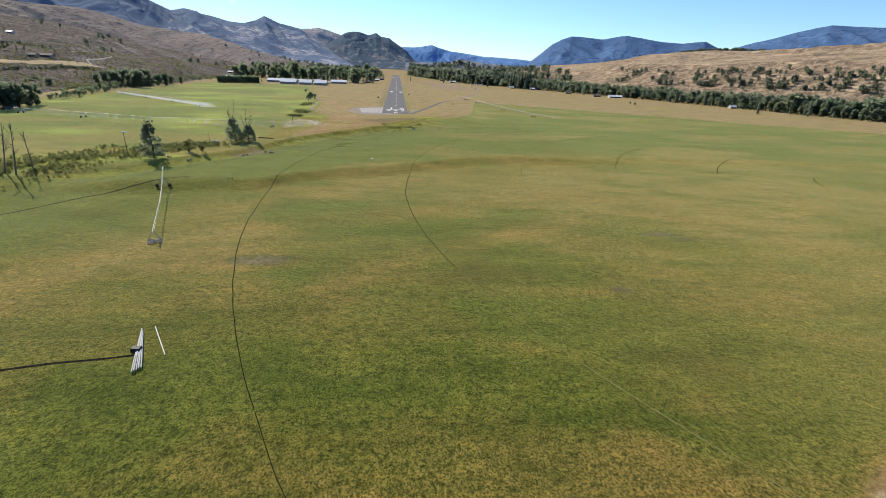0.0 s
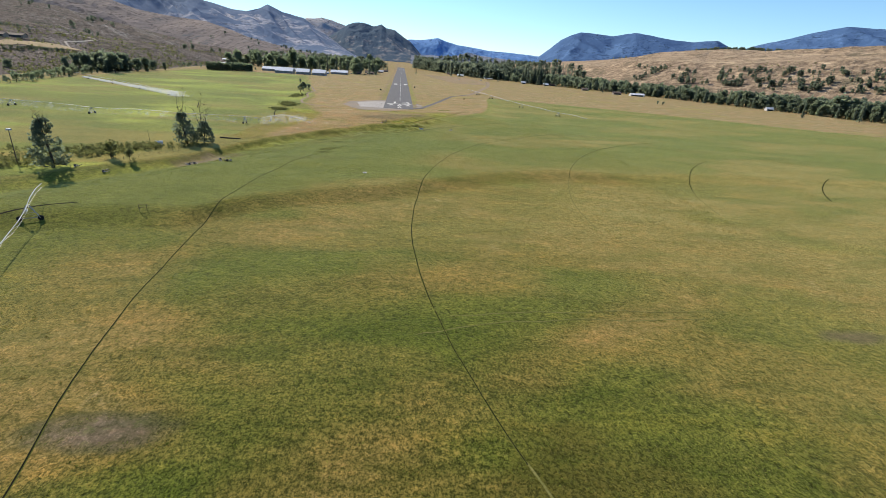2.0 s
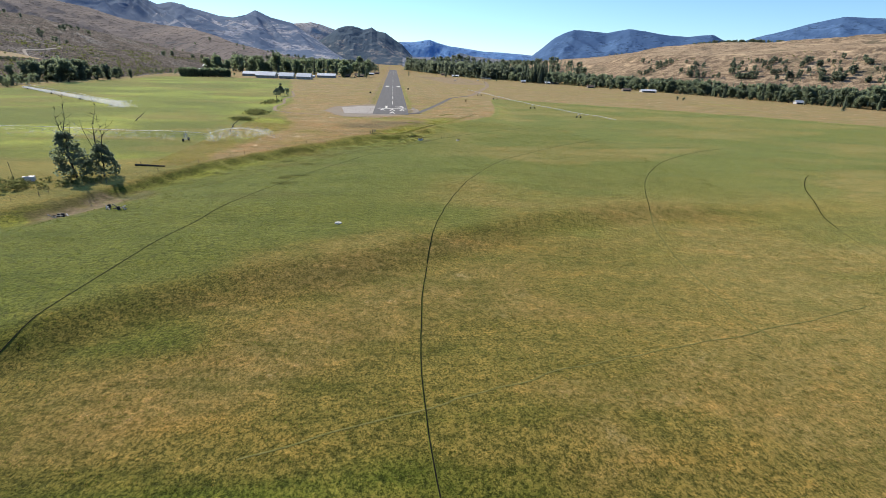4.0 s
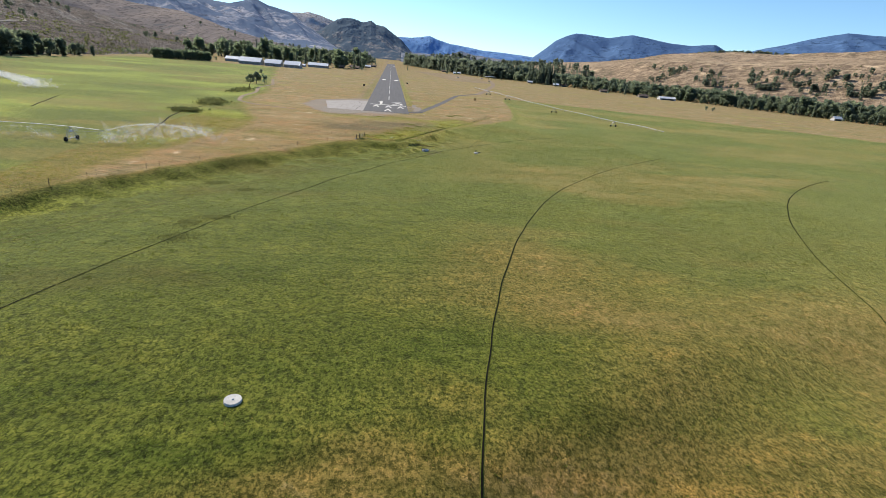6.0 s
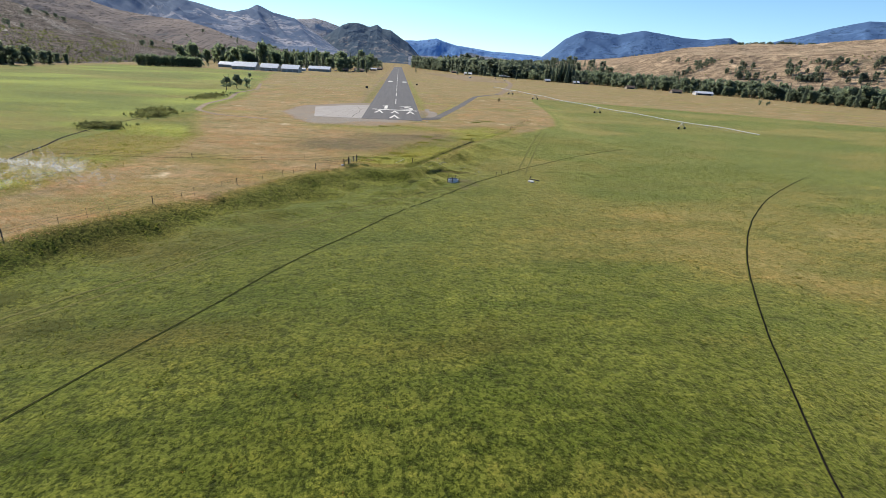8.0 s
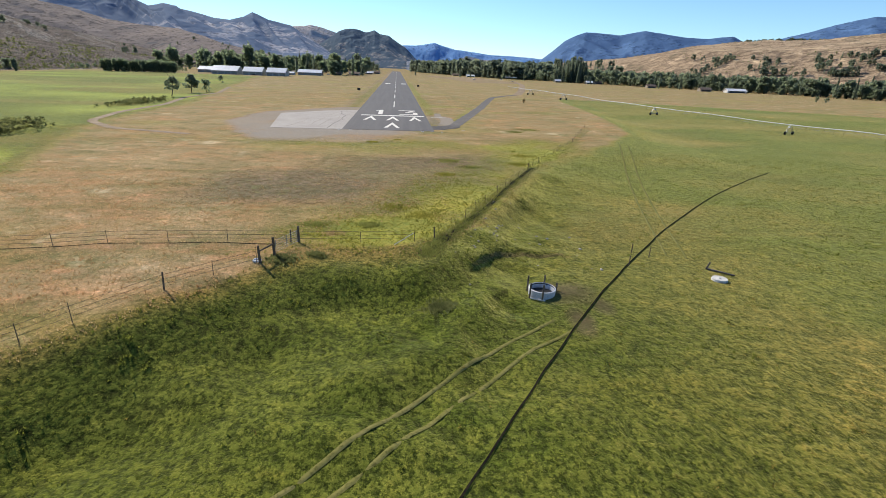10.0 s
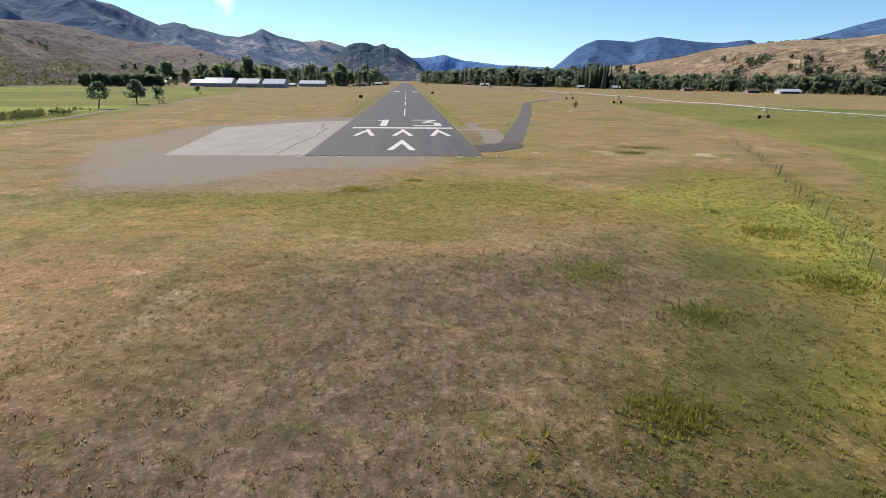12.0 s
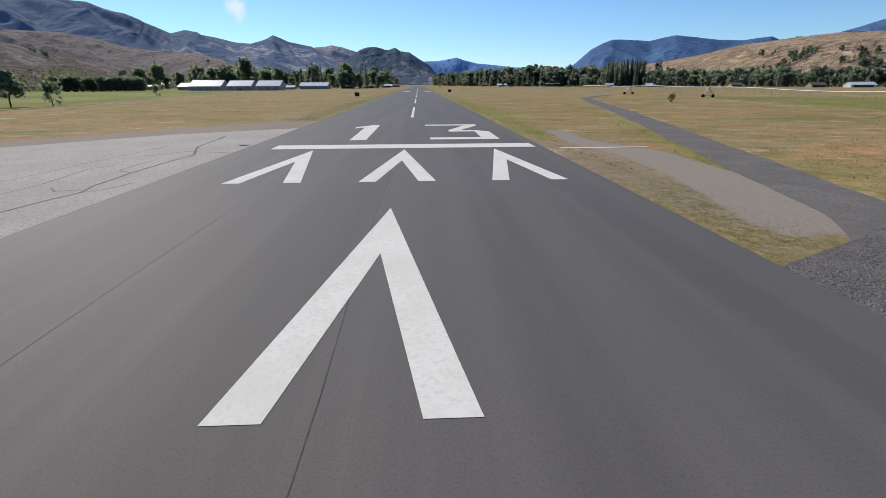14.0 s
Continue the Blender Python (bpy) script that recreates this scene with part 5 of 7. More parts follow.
for k in range(700):
    b, q = float(gen.uniform(1.5, 15)), float(gen.uniform(0.0, 0.55))
    px, py, pz = north_spot(b, q)
    far.append((float(px), float(py), float(pz) - 1, float(0.9 + 0.6 * gen.random())))
for k in range(420):
    b, q = float(gen.uniform(11.5, 26)), float(gen.uniform(0.0, 0.45))
    if q < 0.5 - 0.03 * (b - 11):
        px, py, pz = east_spot(b, q)
        far.append((float(px), float(py), float(pz) - 1, float(0.8 + 0.5 * gen.random())))
joined_woods("far_woods", "dark conifer woods far up the valley", far, [FAR_FIR, FAR_BROAD, FAR_FIR], "needle")
# hedge, groves and village trees on the west side
hedge = []
for row in range(3):
    x, y = along([(-288, 392), (-240, 430)], 6.0, 1.2, gen, -6 * row)
    hedge += [(float(a), float(b), 0.0, float(0.50 + 0.12 * gen.random())) for a, b in zip(x, y)]
groups_of_trees("broadleaf_tree", "dense rounded green tree in a grove", "grove by the hangars", hedge, BROAD[:2], "leaf_pale")
grove = []
for cx, cy, rx, ry, n, s in ((-285, -112, 12, 26, 24, 0.78), (-348, 228, 26, 34, 46, 0.85), (-345, 290, 22, 40, 16, 0.55), (-420, 120, 30, 50, 10, 0.5), (-330, 150, 8, 60, 8, 0.35)):
    for k in range(n):
        grove.append((float(cx + rx * gen.normal() * 0.6), float(cy + ry * gen.normal() * 0.6), 0.0, float(s * (0.8 + 0.4 * gen.random()))))
groups_of_trees("broadleaf_tree", "leafy tree in a grove along the west field", "grove along the west field", grove, BROAD[1:], "leaf")
shrubs = []
for k in range(46):
    t = k / 46
    shrubs.append((float(-300 - 45 * t + gen.normal() * 6), float(-20 + 190 * t + gen.normal() * 5), 0.0, float(0.9 + 0.8 * gen.random())))
for k in range(40):
    shrubs.append((float(gen.uniform(-390, -240)), float(gen.uniform(440, 520)), 0.0, float(0.8 + 0.6 * gen.random())))
groups_of_trees("shrub", "rounded olive shrub along the field edge", "shrubs along the west field", shrubs, BUSHES, "leaf_pale", "shrub")
village = []
for k in range(190):
    cl = fbm(k * 0.37, 3.0, 77, 2)
    village.append((float(gen.uniform(-330, -45)), float(gen.uniform(590, 1020)), 0.0, float((0.5 + 0.85 * gen.random()) * (0.65 + 0.9 * cl))))
village_b = [p for k, p in enumerate(village) if k % 3 and p[1] > 570]
village_b.sort(key=lambda p: p[1])
groups_of_trees("broadleaf_tree", "green tree among the buildings by the airfield", "village trees", village_b[:48], BROAD, "leaf_pale")
joined_woods("village_woods", "green trees closing in behind the airfield buildings", village_b[48:], BROAD, "leaf_pale")
groups_of_trees("conifer", "dark pine among the buildings by the airfield", "village conifers", village[::3], FIRS, "needle")
x, y = gen.uniform(-420, -30, 420), gen.uniform(1000, 2100, 420)
joined_woods("valley_woods", "dark woods along the foot of the west ridge", [(float(a), float(b), float(max(0, 0.02 * (-a - 60))), float(0.7 + 0.5 * gen.random())) for a, b in zip(x, y) if a < 60 - 0.09 * b], [FAR_FIR, FAR_BROAD], "needle")
# scattered pines and brush on the hillsides
pines = []
for k in range(26):
    b0, q0 = float(gen.uniform(-60, -8)), float(gen.uniform(0.06, 0.75) ** 1.2)
    for m in range(int(gen.integers(2, 8))):
        pines.append((*west_spot(b0 + gen.normal() * 0.6, max(0.02, q0 + gen.normal() * 0.012)), float(0.32 + 0.4 * gen.random())))
for k in range(150):
    b0, q0 = float(gen.uniform(-60, -48)), float(gen.uniform(0.145, 0.20))
    if fbm(b0 / 2, q0 * 30, 93, 2) > 0.5:
        pines.append((*west_spot(b0, q0), float(0.16 + 0.16 * gen.random())))
for k in range(170):
    q0 = gen.random()
    px, py = np.interp(q0, [0, 0.4, 1], [-470, -455, -446]) + gen.normal() * 3, np.interp(q0, [0, 0.4, 1], [130, 215, 315])
    pines.append((float(px), float(py), float(west_height(np.array([px]), np.array([py]))[0]), float(0.1 + 0.14 * gen.random())))
joined_woods("hillside_pines", "scattered dark pines on the brown hillside", [(float(a), float(b), float(c) - 0.6, s) for a, b, c, s in pines], [FAR_FIR, FAR_BROAD], "needle")
brush = []
for k in range(6500):
    b, q = float(gen.uniform(-72, -12)), float(gen.uniform(0.0, 0.42) ** 1.7)
    if fbm(b / 3, q * 16, 83, 3) > 0.44:
        brush.append((*west_spot(b, q), float(0.35 + 0.7 * gen.random() ** 2) * (0.8 + 1.2 * q)))
small_bush = broadleaf(91, 4, 2.6, 16, 1.2, 0.0, 0.0, 4)
joined_woods("hillside_brush", "grey-green sagebrush scattered over the hillside", [(float(a), float(b), float(c) - 0.5, s) for a, b, c, s in brush], [small_bush], "olive_dark", "brush", 0.55)
pines = []
for k in range(520):
    b, q = float(gen.uniform(32, 75)), float(0.05 + 0.065 * gen.random() ** 1.6)
    if fbm(b / 2.0, q * 22, 87, 3) > 0.45:
        pines.append((*east_spot(b, q), float(0.3 + 0.35 * gen.random())))
for k in range(430):
    b, q = float(33.0 + 9.0 * gen.random() ** 0.8), float(gen.uniform(0.955, 1.0))
    if fbm(b / 0.35, q * 40, 85, 2) > 0.36:
        pines.append((*east_spot(b, q), float((0.30 + 0.45 * gen.random() ** 1.5) * (0.7 + 0.6 * fbm(b / 0.8, 2.0, 81, 2)))))
for k in range(10):
    b, q = float(gen.normal(26.5, 1.2)), float(gen.uniform(0.85, 0.97))
    pines.append((*east_spot(b, q), float(0.35 + 0.3 * gen.random())))
brush = []
for k in range(420):
    b, q = float(gen.uniform(16, 80)), float(gen.uniform(0.0, 0.15))
    if fbm(b / 3, q * 14, 89, 3) > 0.5:
        brush.append((*east_spot(b, q), float(0.4 + 0.6 * gen.random())))
joined_woods("hillside_brush", "olive brush scattered over the tan hill", [(float(a), float(b), float(c) - 0.5, s) for a, b, c, s in brush], [BUSHES[1]], "olive_dark", "brush", 0.8)
joined_woods("hillside_pines", "scattered dark pines on the tan hill", [(float(a), float(b), float(c) - 1, s) for a, b, c, s in pines], [FAR_BROAD, FAR_FIR, FAR_BROAD], "needle")


def lone_tree(at, made, leaf_name, label, turn=0.0, name="cottonwood_tree"):
    ob = thing(name, label, "tree", (at[0], at[1], H(*at)), turn)
    return tree_parts(ob, made, leaf_name)


lone_tree((-104.0, -286.0), ragged_tree(201, 16.5, 5.2, 0.05, 0.90, 4600, 0.34, 0.42, -0.06, 0.14), "leaf", "tall dark cottonwood with dead branches at its top", 30)
lone_tree((-84.5, -234.5), ragged_tree(203, 12.5, 5.2, 0.04, 0.98, 3600, 0.36, 0.75, -0.10, 0.08), "leaf", "dark leafy tree with a bare dead spire above", 0)
lone_tree((-78.5, -232.0), ragged_tree(207, 9.0, 3.9, 0.06, 0.98, 2400, 0.34, 1.25, 0.0, 0.08), "leaf", "small dark tree below tall bare dead branches", 80)
lone_tree((-94.5, 62.0), ragged_tree(209, 8.0, 3.4, 0.36, 0.99, 1500, 0.32, 0.2, -0.16, 0.10), "leaf", "leaning tree with a thin patchy crown", 160)
lone_tree((-96.5, 90.0), ragged_tree(211, 8.4, 3.6, 0.26, 0.99, 2000, 0.32, 0.1, 0.02, 0.05), "leaf", "dark tree with a ragged crown at the field edge", 20)
for at, s, made, leafn, label in (((-93, 99), 1.35, BUSHES[0], "leaf_pale", "upright green bush beside the dirt track"), ((-122, 213), 1.1, BUSHES[1], "leaf", "round dark bush standing alone in dry grass"),
                                  ((-96, -269), 1.35, BUSHES[2], "olive_dark", "grey-green willow shrub along the old fence row"), ((-89, -271), 0.9, BUSHES[1], "olive_dark", "low grey-green shrub along the old fence row"),
                                  ((344, 229), 1.0, BUSHES[0], "leaf", "dark brushy thicket in the dry grass"), ((350, 226), 0.9, BUSHES[2], "leaf", "low dark thicket in the dry grass"),
                                  ((66, 92), 0.5, BUSHES[2], "sage", "grey tumbleweed bush beside the road")):
    ob = thing("bush", label, "bush", (*at, H(*at)), 40 * s, scale=s)
    tree_parts(ob, made, leafn)


def bare_tree(at, h, seed, label, lean=0.0):
    g = np.random.default_rng(seed)
    sh = Shape()
    pts = [Vector((0, 0, -0.3)), Vector((lean * h * 0.4, 0.1, h * 0.35)), Vector((lean * h * 0.8, -0.2, h * 0.7)), Vector((lean * h, 0.1, h))]
    for k in range(3):
        sh.rod(pts[k], pts[k + 1], h * (0.015, 0.011, 0.007)[k], h * (0.011, 0.007, 0.002)[k], 7, cap=False)
    ob = thing("dead_tree", label, "tree", (*at, H(*at)), 0, "dead trees in the fence row")
    part("trunk", sh, M["dead_wood"], ob)
    br = Shape()
    for k in range(16):
        q = 0.3 + 0.65 * g.random()
        i = 1 if q < 0.7 else 2
        a = pts[i].lerp(pts[i + 1], (q - (0.35, 0.7)[i - 1]) / (0.35, 0.3)[i - 1]) if q > 0.35 else pts[1]
        ang = g.random() * 6.28
        e = limb(br, a, (math.cos(ang), math.sin(ang), 0.9), h * (0.12 + 0.16 * g.random()), h * 0.005, g, 3, 4)
        limb(br, e[1], (math.cos(ang + 1), math.sin(ang + 1), 0.8), h * 0.1, h * 0.0025, g, 2, 3)
    part("branches", br, M["dead_wood"], ob, "bare twigs")["kind"] = "stuff"


bare_tree((-140, -322), 18.5, 301, "tall bare dead tree with a slim grey trunk", 0.16)
bare_tree((-135, -324), 18, 303, "slender bare dead tree without leaves", 0.12)
bare_tree((-132, -319), 14.5, 305, "bare dead tree with forked limbs", -0.05)


# ---- buildings ----
def gable(name, label, x0, x1, y0, y1, z, eave, ridge, wall, roof, along_x=True, doors=0, group="", windows=0, category="hangar", over=0.6):
    """A gabled building with walls, two roof slopes, doors and windows."""
    ob = thing(name, label, category, ((x0 + x1) / 2, (y0 + y1) / 2, z), 0, group)
    a, b = (x1 - x0) / 2, (y1 - y0) / 2
    if not along_x:
        ob.matrix_basis = pose((x0 + x1) / 2, (y0 + y1) / 2, z, 0, 0, 90)
        a, b = b, a
    w = Shape()
    t = 0.2
    part("wall", w.box(-a, a, -b, -b + t, -0.3, eave), wall, ob)
    part("wall", Shape().box(-a, a, b - t, b, -0.3, eave), wall, ob)
    for s in (-1, 1):
        g = Shape()
        xa, xb = sorted((s * a, s * (a - t)))
        pts = [(-b + t, -0.3), (b - t, -0.3), (b - t, eave), (0, ridge - 0.12), (-b + t, eave)]
        g.add([(xa, p, q) for p, q in pts] + [(xb, p, q) for p, q in pts], [(4, 3, 2, 1, 0), (5, 6, 7, 8, 9)] + [(i, (i + 1) % 5, 5 + (i + 1) % 5, 5 + i) for i in range(5)])
        part("gable_wall", g, wall, ob)
    for s in (-1, 1):
        r = Shape()
        ye, ze = s * (b + over), eave - (ridge - eave) * over / b
        r.add([(-a - over, ye, ze), (a + over, ye, ze), (a + over, 0, ridge), (-a - over, 0, ridge), (-a - over, ye, ze + 0.2), (a + over, ye, ze + 0.2), (a + over, 0, ridge + 0.2), (-a - over, 0, ridge + 0.2)],
              [(0, 1, 2, 3), (4, 5, 6, 7), (0, 1, 5, 4), (1, 2, 6, 5), (3, 0, 4, 7), (2, 3, 7, 6)])
        n = int(2 * a / 2.4)
        for k in range(n + 1):
            xx = -a + 2 * a * k / max(n, 1)
            r.add([(xx - 0.05, ye, ze + 0.205), (xx + 0.05, ye, ze + 0.205), (xx + 0.05, 0, ridge + 0.205), (xx - 0.05, 0, ridge + 0.205), (xx, ye, ze + 0.29), (xx, 0, ridge + 0.29)],
                  [(0, 4, 5, 3), (4, 1, 2, 5)])
        part("roof_slope", r, roof, ob, "ribbed metal roof slope")
    for k in range(doors):
        c = -a + 2 * a * (k + 0.5) / doors
        d = Shape().box(c - 2 * a / doors * 0.4, c + 2 * a / doors * 0.4, -b - 0.06, -b - 0.003, 0.0, eave * 0.85)
        part("door", d, M["hangar_door" if category == "hangar" else "door_dark"], ob, "grey sliding door" if category == "hangar" else "dark door")
    for k in range(windows):
        c = -a + 2 * a * (k + 0.5) / windows
        d = Shape().box(c - 0.7, c + 0.7, -b - 0.06, -b - 0.003, 1.2, 2.4)
        part("window", d, M["door_dark"], ob)
    return ob


HG = "hangars by the runway"
gable("hangar", "long hangar with a bright white metal roof", -206, -178, 446, 470, 0, 4.0, 9.0, M["wall_grey"], M["roof_white"], True, 4, HG)
gable("hangar", "grey-walled hangar with a white metal roof", -172, -151, 446, 468, 0, 4.0, 8.6, M["wall_grey"], M["roof_white"], True, 3, HG)
gable("hangar", "grey-walled hangar with a white metal roof", -146, -125, 446, 468, 0, 4.0, 8.5, M["wall_grey"], M["roof_white"], True, 3, HG)
gable("hangar", "low lean shed with a white roof between hangars", -144, -130, 522, 534, 0, 2.4, 3.9, M["wall_grey"], M["roof_white"], True, 3, HG)
gable("hangar", "long hangar with a pale metal roof and tan walls", -128, -98, 540, 560, 0, 3.6, 7.0, M["wall_tan"], M["roof_white"], True, 5, HG)
gable("hangar", "white-roofed hangar behind the front row", -240, -214, 500, 520, 0, 3.6, 7.0, M["wall_tan"], M["roof_white"], True, 3, HG)
for k, (x, y, w, d, roof, wall) in enumerate(((-62, 640, 14, 9, "roof_brown", "wall_tan"), (-84, 610, 10, 8, "roof_brown", "door_dark"), (-48, 790, 14, 10, "roof_white", "wall_tan"), (-70, 700, 12, 9, "roof_brown", "wall_grey"),
                                              (-190, 560, 14, 10, "roof_white", "wall_white"), (-232, 566, 12, 9, "roof_brown", "wall_tan"), (-295, 560, 12, 9, "roof_white", "wall_white"), (-160, 590, 12, 9, "roof_white", "wall_tan"),
                                              (-38, 880, 12, 9, "roof_brown", "wall_tan"), (-350, 640, 12, 9, "roof_white", "wall_white"))):
    gable("house", "small house with a %s roof near the airfield" % ("pale metal" if roof == "roof_white" else "brown"), x - w / 2, x + w / 2, y - d / 2, y + d / 2, 0, 2.7, 4.8, M[wall], M[roof], True, 1, "houses by the airfield", 2, "house")
for x, y, w, d, roof, wall, label in ((403, 424, 24, 9, "roof_white", "wall_white", "long white farm building at the edge of the woods"), (374, 440, 14, 8, "roof_brown", "wall_tan", "low pale barn at the edge of the woods"),
                                      (300, 632, 10, 8, "roof_white", "wall_tan", "small pale house at the edge of the woods"),
                                      (345, 520, 12, 8, "roof_brown", "wall_tan", "small tan house at the edge of the woods"), (262, 672, 9, 7, "roof_white", "wall_tan", "pale cottage below tall conifers"),
                                      (512, 240, 10, 6, "roof_white", "wall_white", "small white shed at the edge of the woods"), (318, 640, 12, 8, "roof_brown", "wall_tan", "brown cottage at the edge of the woods"),
                                      (150, 900, 16, 10, "roof_white", "wall_white", "pale building before the far woods"), (132, 1010, 14, 9, "roof_brown", "wall_tan", "brown building before the far woods")):
    gable("house", label, x - w / 2, x + w / 2, y - d / 2, y + d / 2, -0.4, 2.8, 5.0, M[wall], M[roof], True, 1, "houses by the river woods", 2, "house")
for b, q, w, label in ((-54.2, 0.112, 24, "long brown barn on the hillside bench"), (-56.2, 0.105, 10, "brown barn on the lower hillside"), (-47.2, 0.335, 11, "white house high on the hillside"), (-25, 0.05, 14, "white house at the foot of the hill"),
                       (-22, 0.07, 12, "pale house at the foot of the hill")):
    hx, hy, hz = west_spot(b, q)
    gable("house", label, hx - w / 2, hx + w / 2, hy - 5, hy + 5, hz, 3, 5.4, M["wall_white" if "white" in label else "wall_tan"], M["roof_brown" if "brown" in label or "pale" in label else "roof_white"], True, 1, "houses on the hillside", 2, "house")

# open shelter with a white roof at the end of the gravel road
ob = thing("open_shelter", "open shelter with a flat white roof on posts", "shelter", (191, 702, 0), 0)
part("roof", Shape().box(-9, 9, -4, 4, 4.6, 5.4, bevel=0.1), M["roof_white"], ob, "flat white roof")
for sx in (-8, -2.7, 2.7, 8):
    for sy in (-3.4, 3.4):
        part("post", Shape().rod((sx, sy, -0.2), (sx, sy, 4.6), 0.15), M["post"], ob)


def vehicle(at, turn, paint, label, long=4.6):
    ob = thing("parked_car", label, "car", (*at, H(*at)), turn, "parked vehicles")
    b = Shape()
    L, W = long / 2, 0.92
    prof = [(-L, 0.45), (-L, 0.95), (-L * 0.55, 1.05), (-L * 0.38, 1.6), (L * 0.45, 1.62), (L * 0.72, 1.08), (L, 0.98), (L, 0.45)]
    b.add([(p, -W, q) for p, q in prof] + [(p, W, q) for p, q in prof], [tuple(range(8))[::-1], tuple(range(8, 16))] + [(i, (i + 1) % 8, 8 + (i + 1) % 8, 8 + i) for i in range(8)])
    part("body", b, paint, ob)
    g = Shape().box(-L * 0.36, L * 0.46, -W - 0.012, W + 0.012, 1.08, 1.5)
    part("side_window", g, M["black"], ob, "dark window glass")
    for sx in (-0.6, 0.62):
        for sy in (-1, 1):
            w = part("wheel", Shape().rod((L * sx, sy * (W - 0.12), 0.33), (L * sx, sy * (W + 0.06), 0.33), 0.34, 0.34, 14), M["rubber"], ob)
            part("hub", Shape().rod((L * sx, sy * (W + 0.05), 0.33), (L * sx, sy * (W + 0.08), 0.33), 0.17, 0.15, 10), M["zinc"], w)


vehicle((-157, 436), 12, M["door_dark"], "dark pickup parked before the hangars", 5.6)
vehicle((-70, 612), 40, M["door_dark"], "dark car parked by the airfield houses")
vehicle((-96, 600), 0, M["wall_white"], "white car parked by the airfield houses")
vehicle((172, 690), 30, M["wall_white"], "white car parked beside the open shelter")
vehicle((163, 560), 80, M["wall_tan"], "tan car parked on the grey apron")
vehicle((120, 640), 5, M["wall_white"], "white car parked on the grey apron")
for at, label in (((-22.5, 163), "small dark runway sign on a post"), ((18.5, 255), "small dark runway sign on a post")):
    ob = thing("runway_sign", label, "sign", (*at, 0.0), 0, "runway signs")
    part("panel", Shape().box(-0.9, 0.9, -0.12, 0.12, 0.5, 1.9, bevel=0.05), M["black"], ob, "black panel")
    for sx in (-0.6, 0.6):
        part("leg", Shape().rod((sx, 0, -0.2), (sx, 0, 0.52), 0.05), M["zinc"], ob)


# ---- irrigation machines ----
def tower(parent, x, y, z, height, turn):
    """Braced wheel tower under a pipe, with two wheels."""
    m = pose(x, y, z, 0, 0, turn)
    frame_ = Shape()
    for sx in (-1.9, 1.9):
        for sy in (-0.22, 0.22):
            frame_.rod(m @ Vector((sx, sy, 0.55)), m @ Vector((sx * 0.12, sy, height)), 0.06)
    frame_.rod(m @ Vector((-1.95, 0, 0.6)), m @ Vector((1.95, 0, 0.6)), 0.1)
    frame_.rod(m @ Vector((-1.0, -0.22, height * 0.5)), m @ Vector((1.0, 0.22, height * 0.5)), 0.045)
    frame_.rod(m @ Vector((-1.9, 0, 0.6)), m @ Vector((0.9, 0, height * 0.55)), 0.035)
    t_ = part("tower", frame_, M["zinc"], parent, "galvanised A-frame wheel tower")
    for sx in (-1.95, 1.95):
        w = Shape()
        w.rod(m @ Vector((sx, -0.14, 0.55)), m @ Vector((sx, 0.14, 0.55)), 0.58, 0.58, 16)
        part("wheel", w, M["rubber"], t_, "black rubber wheel")
    part("control_box", Shape().box(-0.2, 0.2, -0.3, 0.3, 0.9, 1.4, m @ Matrix.Translation((0.3, 0.4, height * 0.4)), 0.03), M["tank"], t_)


def pivot_line(pts, towers, label, height=3.6, r=0.1, hang=0.0, truss=True):
    """A pipe on wheel towers with a truss below and hanging drops."""
    ob = thing("irrigation_machine", label, "irrigation machine")
    P = np.array(pts, float)
    seg = np.hypot(*np.diff(P, axis=0).T)
    t = np.concatenate([[0], np.cumsum(seg)])
    at = lambda s: (float(np.interp(s, t, P[:, 0])), float(np.interp(s, t, P[:, 1])))
    tall = lambda s: H(*at(s)) + height
    ss = np.linspace(0, t[-1], max(6, int(t[-1] / 5)))
    line = [Vector((*at(s), tall(s) + 0.35 * math.sin(6.28 * s / 50) * 0.5)) for s in ss]
    part("pipe", Shape().loft(line, r, 8), M["pipe_zinc"], ob, "galvanised water pipe")
    if truss:
        tr = Shape()
        low = [p - Vector((0, 0, 0.9 if k % 8 not in (0,) else 0.2)) for k, p in enumerate(line)]
        for k in range(len(line) - 1):
            tr.rod(low[k], low[k + 1], 0.025, 0.025, 4)
            tr.rod(line[k], low[k], 0.022, 0.022, 4)
            tr.rod(line[k], low[k + 1], 0.018, 0.018, 4)
        part("truss", tr, M["zinc"], ob, "thin steel truss rods")
    if hang:
        dr = Shape()
        for s in np.arange(1.5, t[-1], 3.0):
            x, y = at(s)
            dr.rod((x, y, tall(s)), (x, y, tall(s) - hang), 0.02, 0.02, 4)
        part("drop_hose", dr, M["black"], ob, "thin hanging sprinkler hoses")["kind"] = "stuff"
    for s in towers:
        x, y = at(s)
        x2, y2 = at(min(s + 1, t[-1]))
        x1, y1 = at(max(s - 1, 0))
        tower(ob, x, y, H(x, y), height, math.degrees(math.atan2(y2 - y1, x2 - x1)) + 90)
    return ob


pivot_line([(88, 236), (104, 126), (119, 58), (138, -3), (150, -42)], [46, 98, 181, 245], "long galvanised irrigation pipe on wheeled towers across the hay field", 3.5, 0.13, 2.0)
pivot_line([(-72, -169), (-84, -167), (-160, -161), (-190, -152), (-330, -112)], [9, 89, 140, 190], "long irrigation pipe on wheeled towers spraying the west field", 3.4, 0.07, 1.6)
pivot_line([(-168, -40), (-300, 84), (-330, 112)], [4, 55, 110, 165], "distant irrigation pipe spraying the west field", 3.4, 0.07, 1.6)
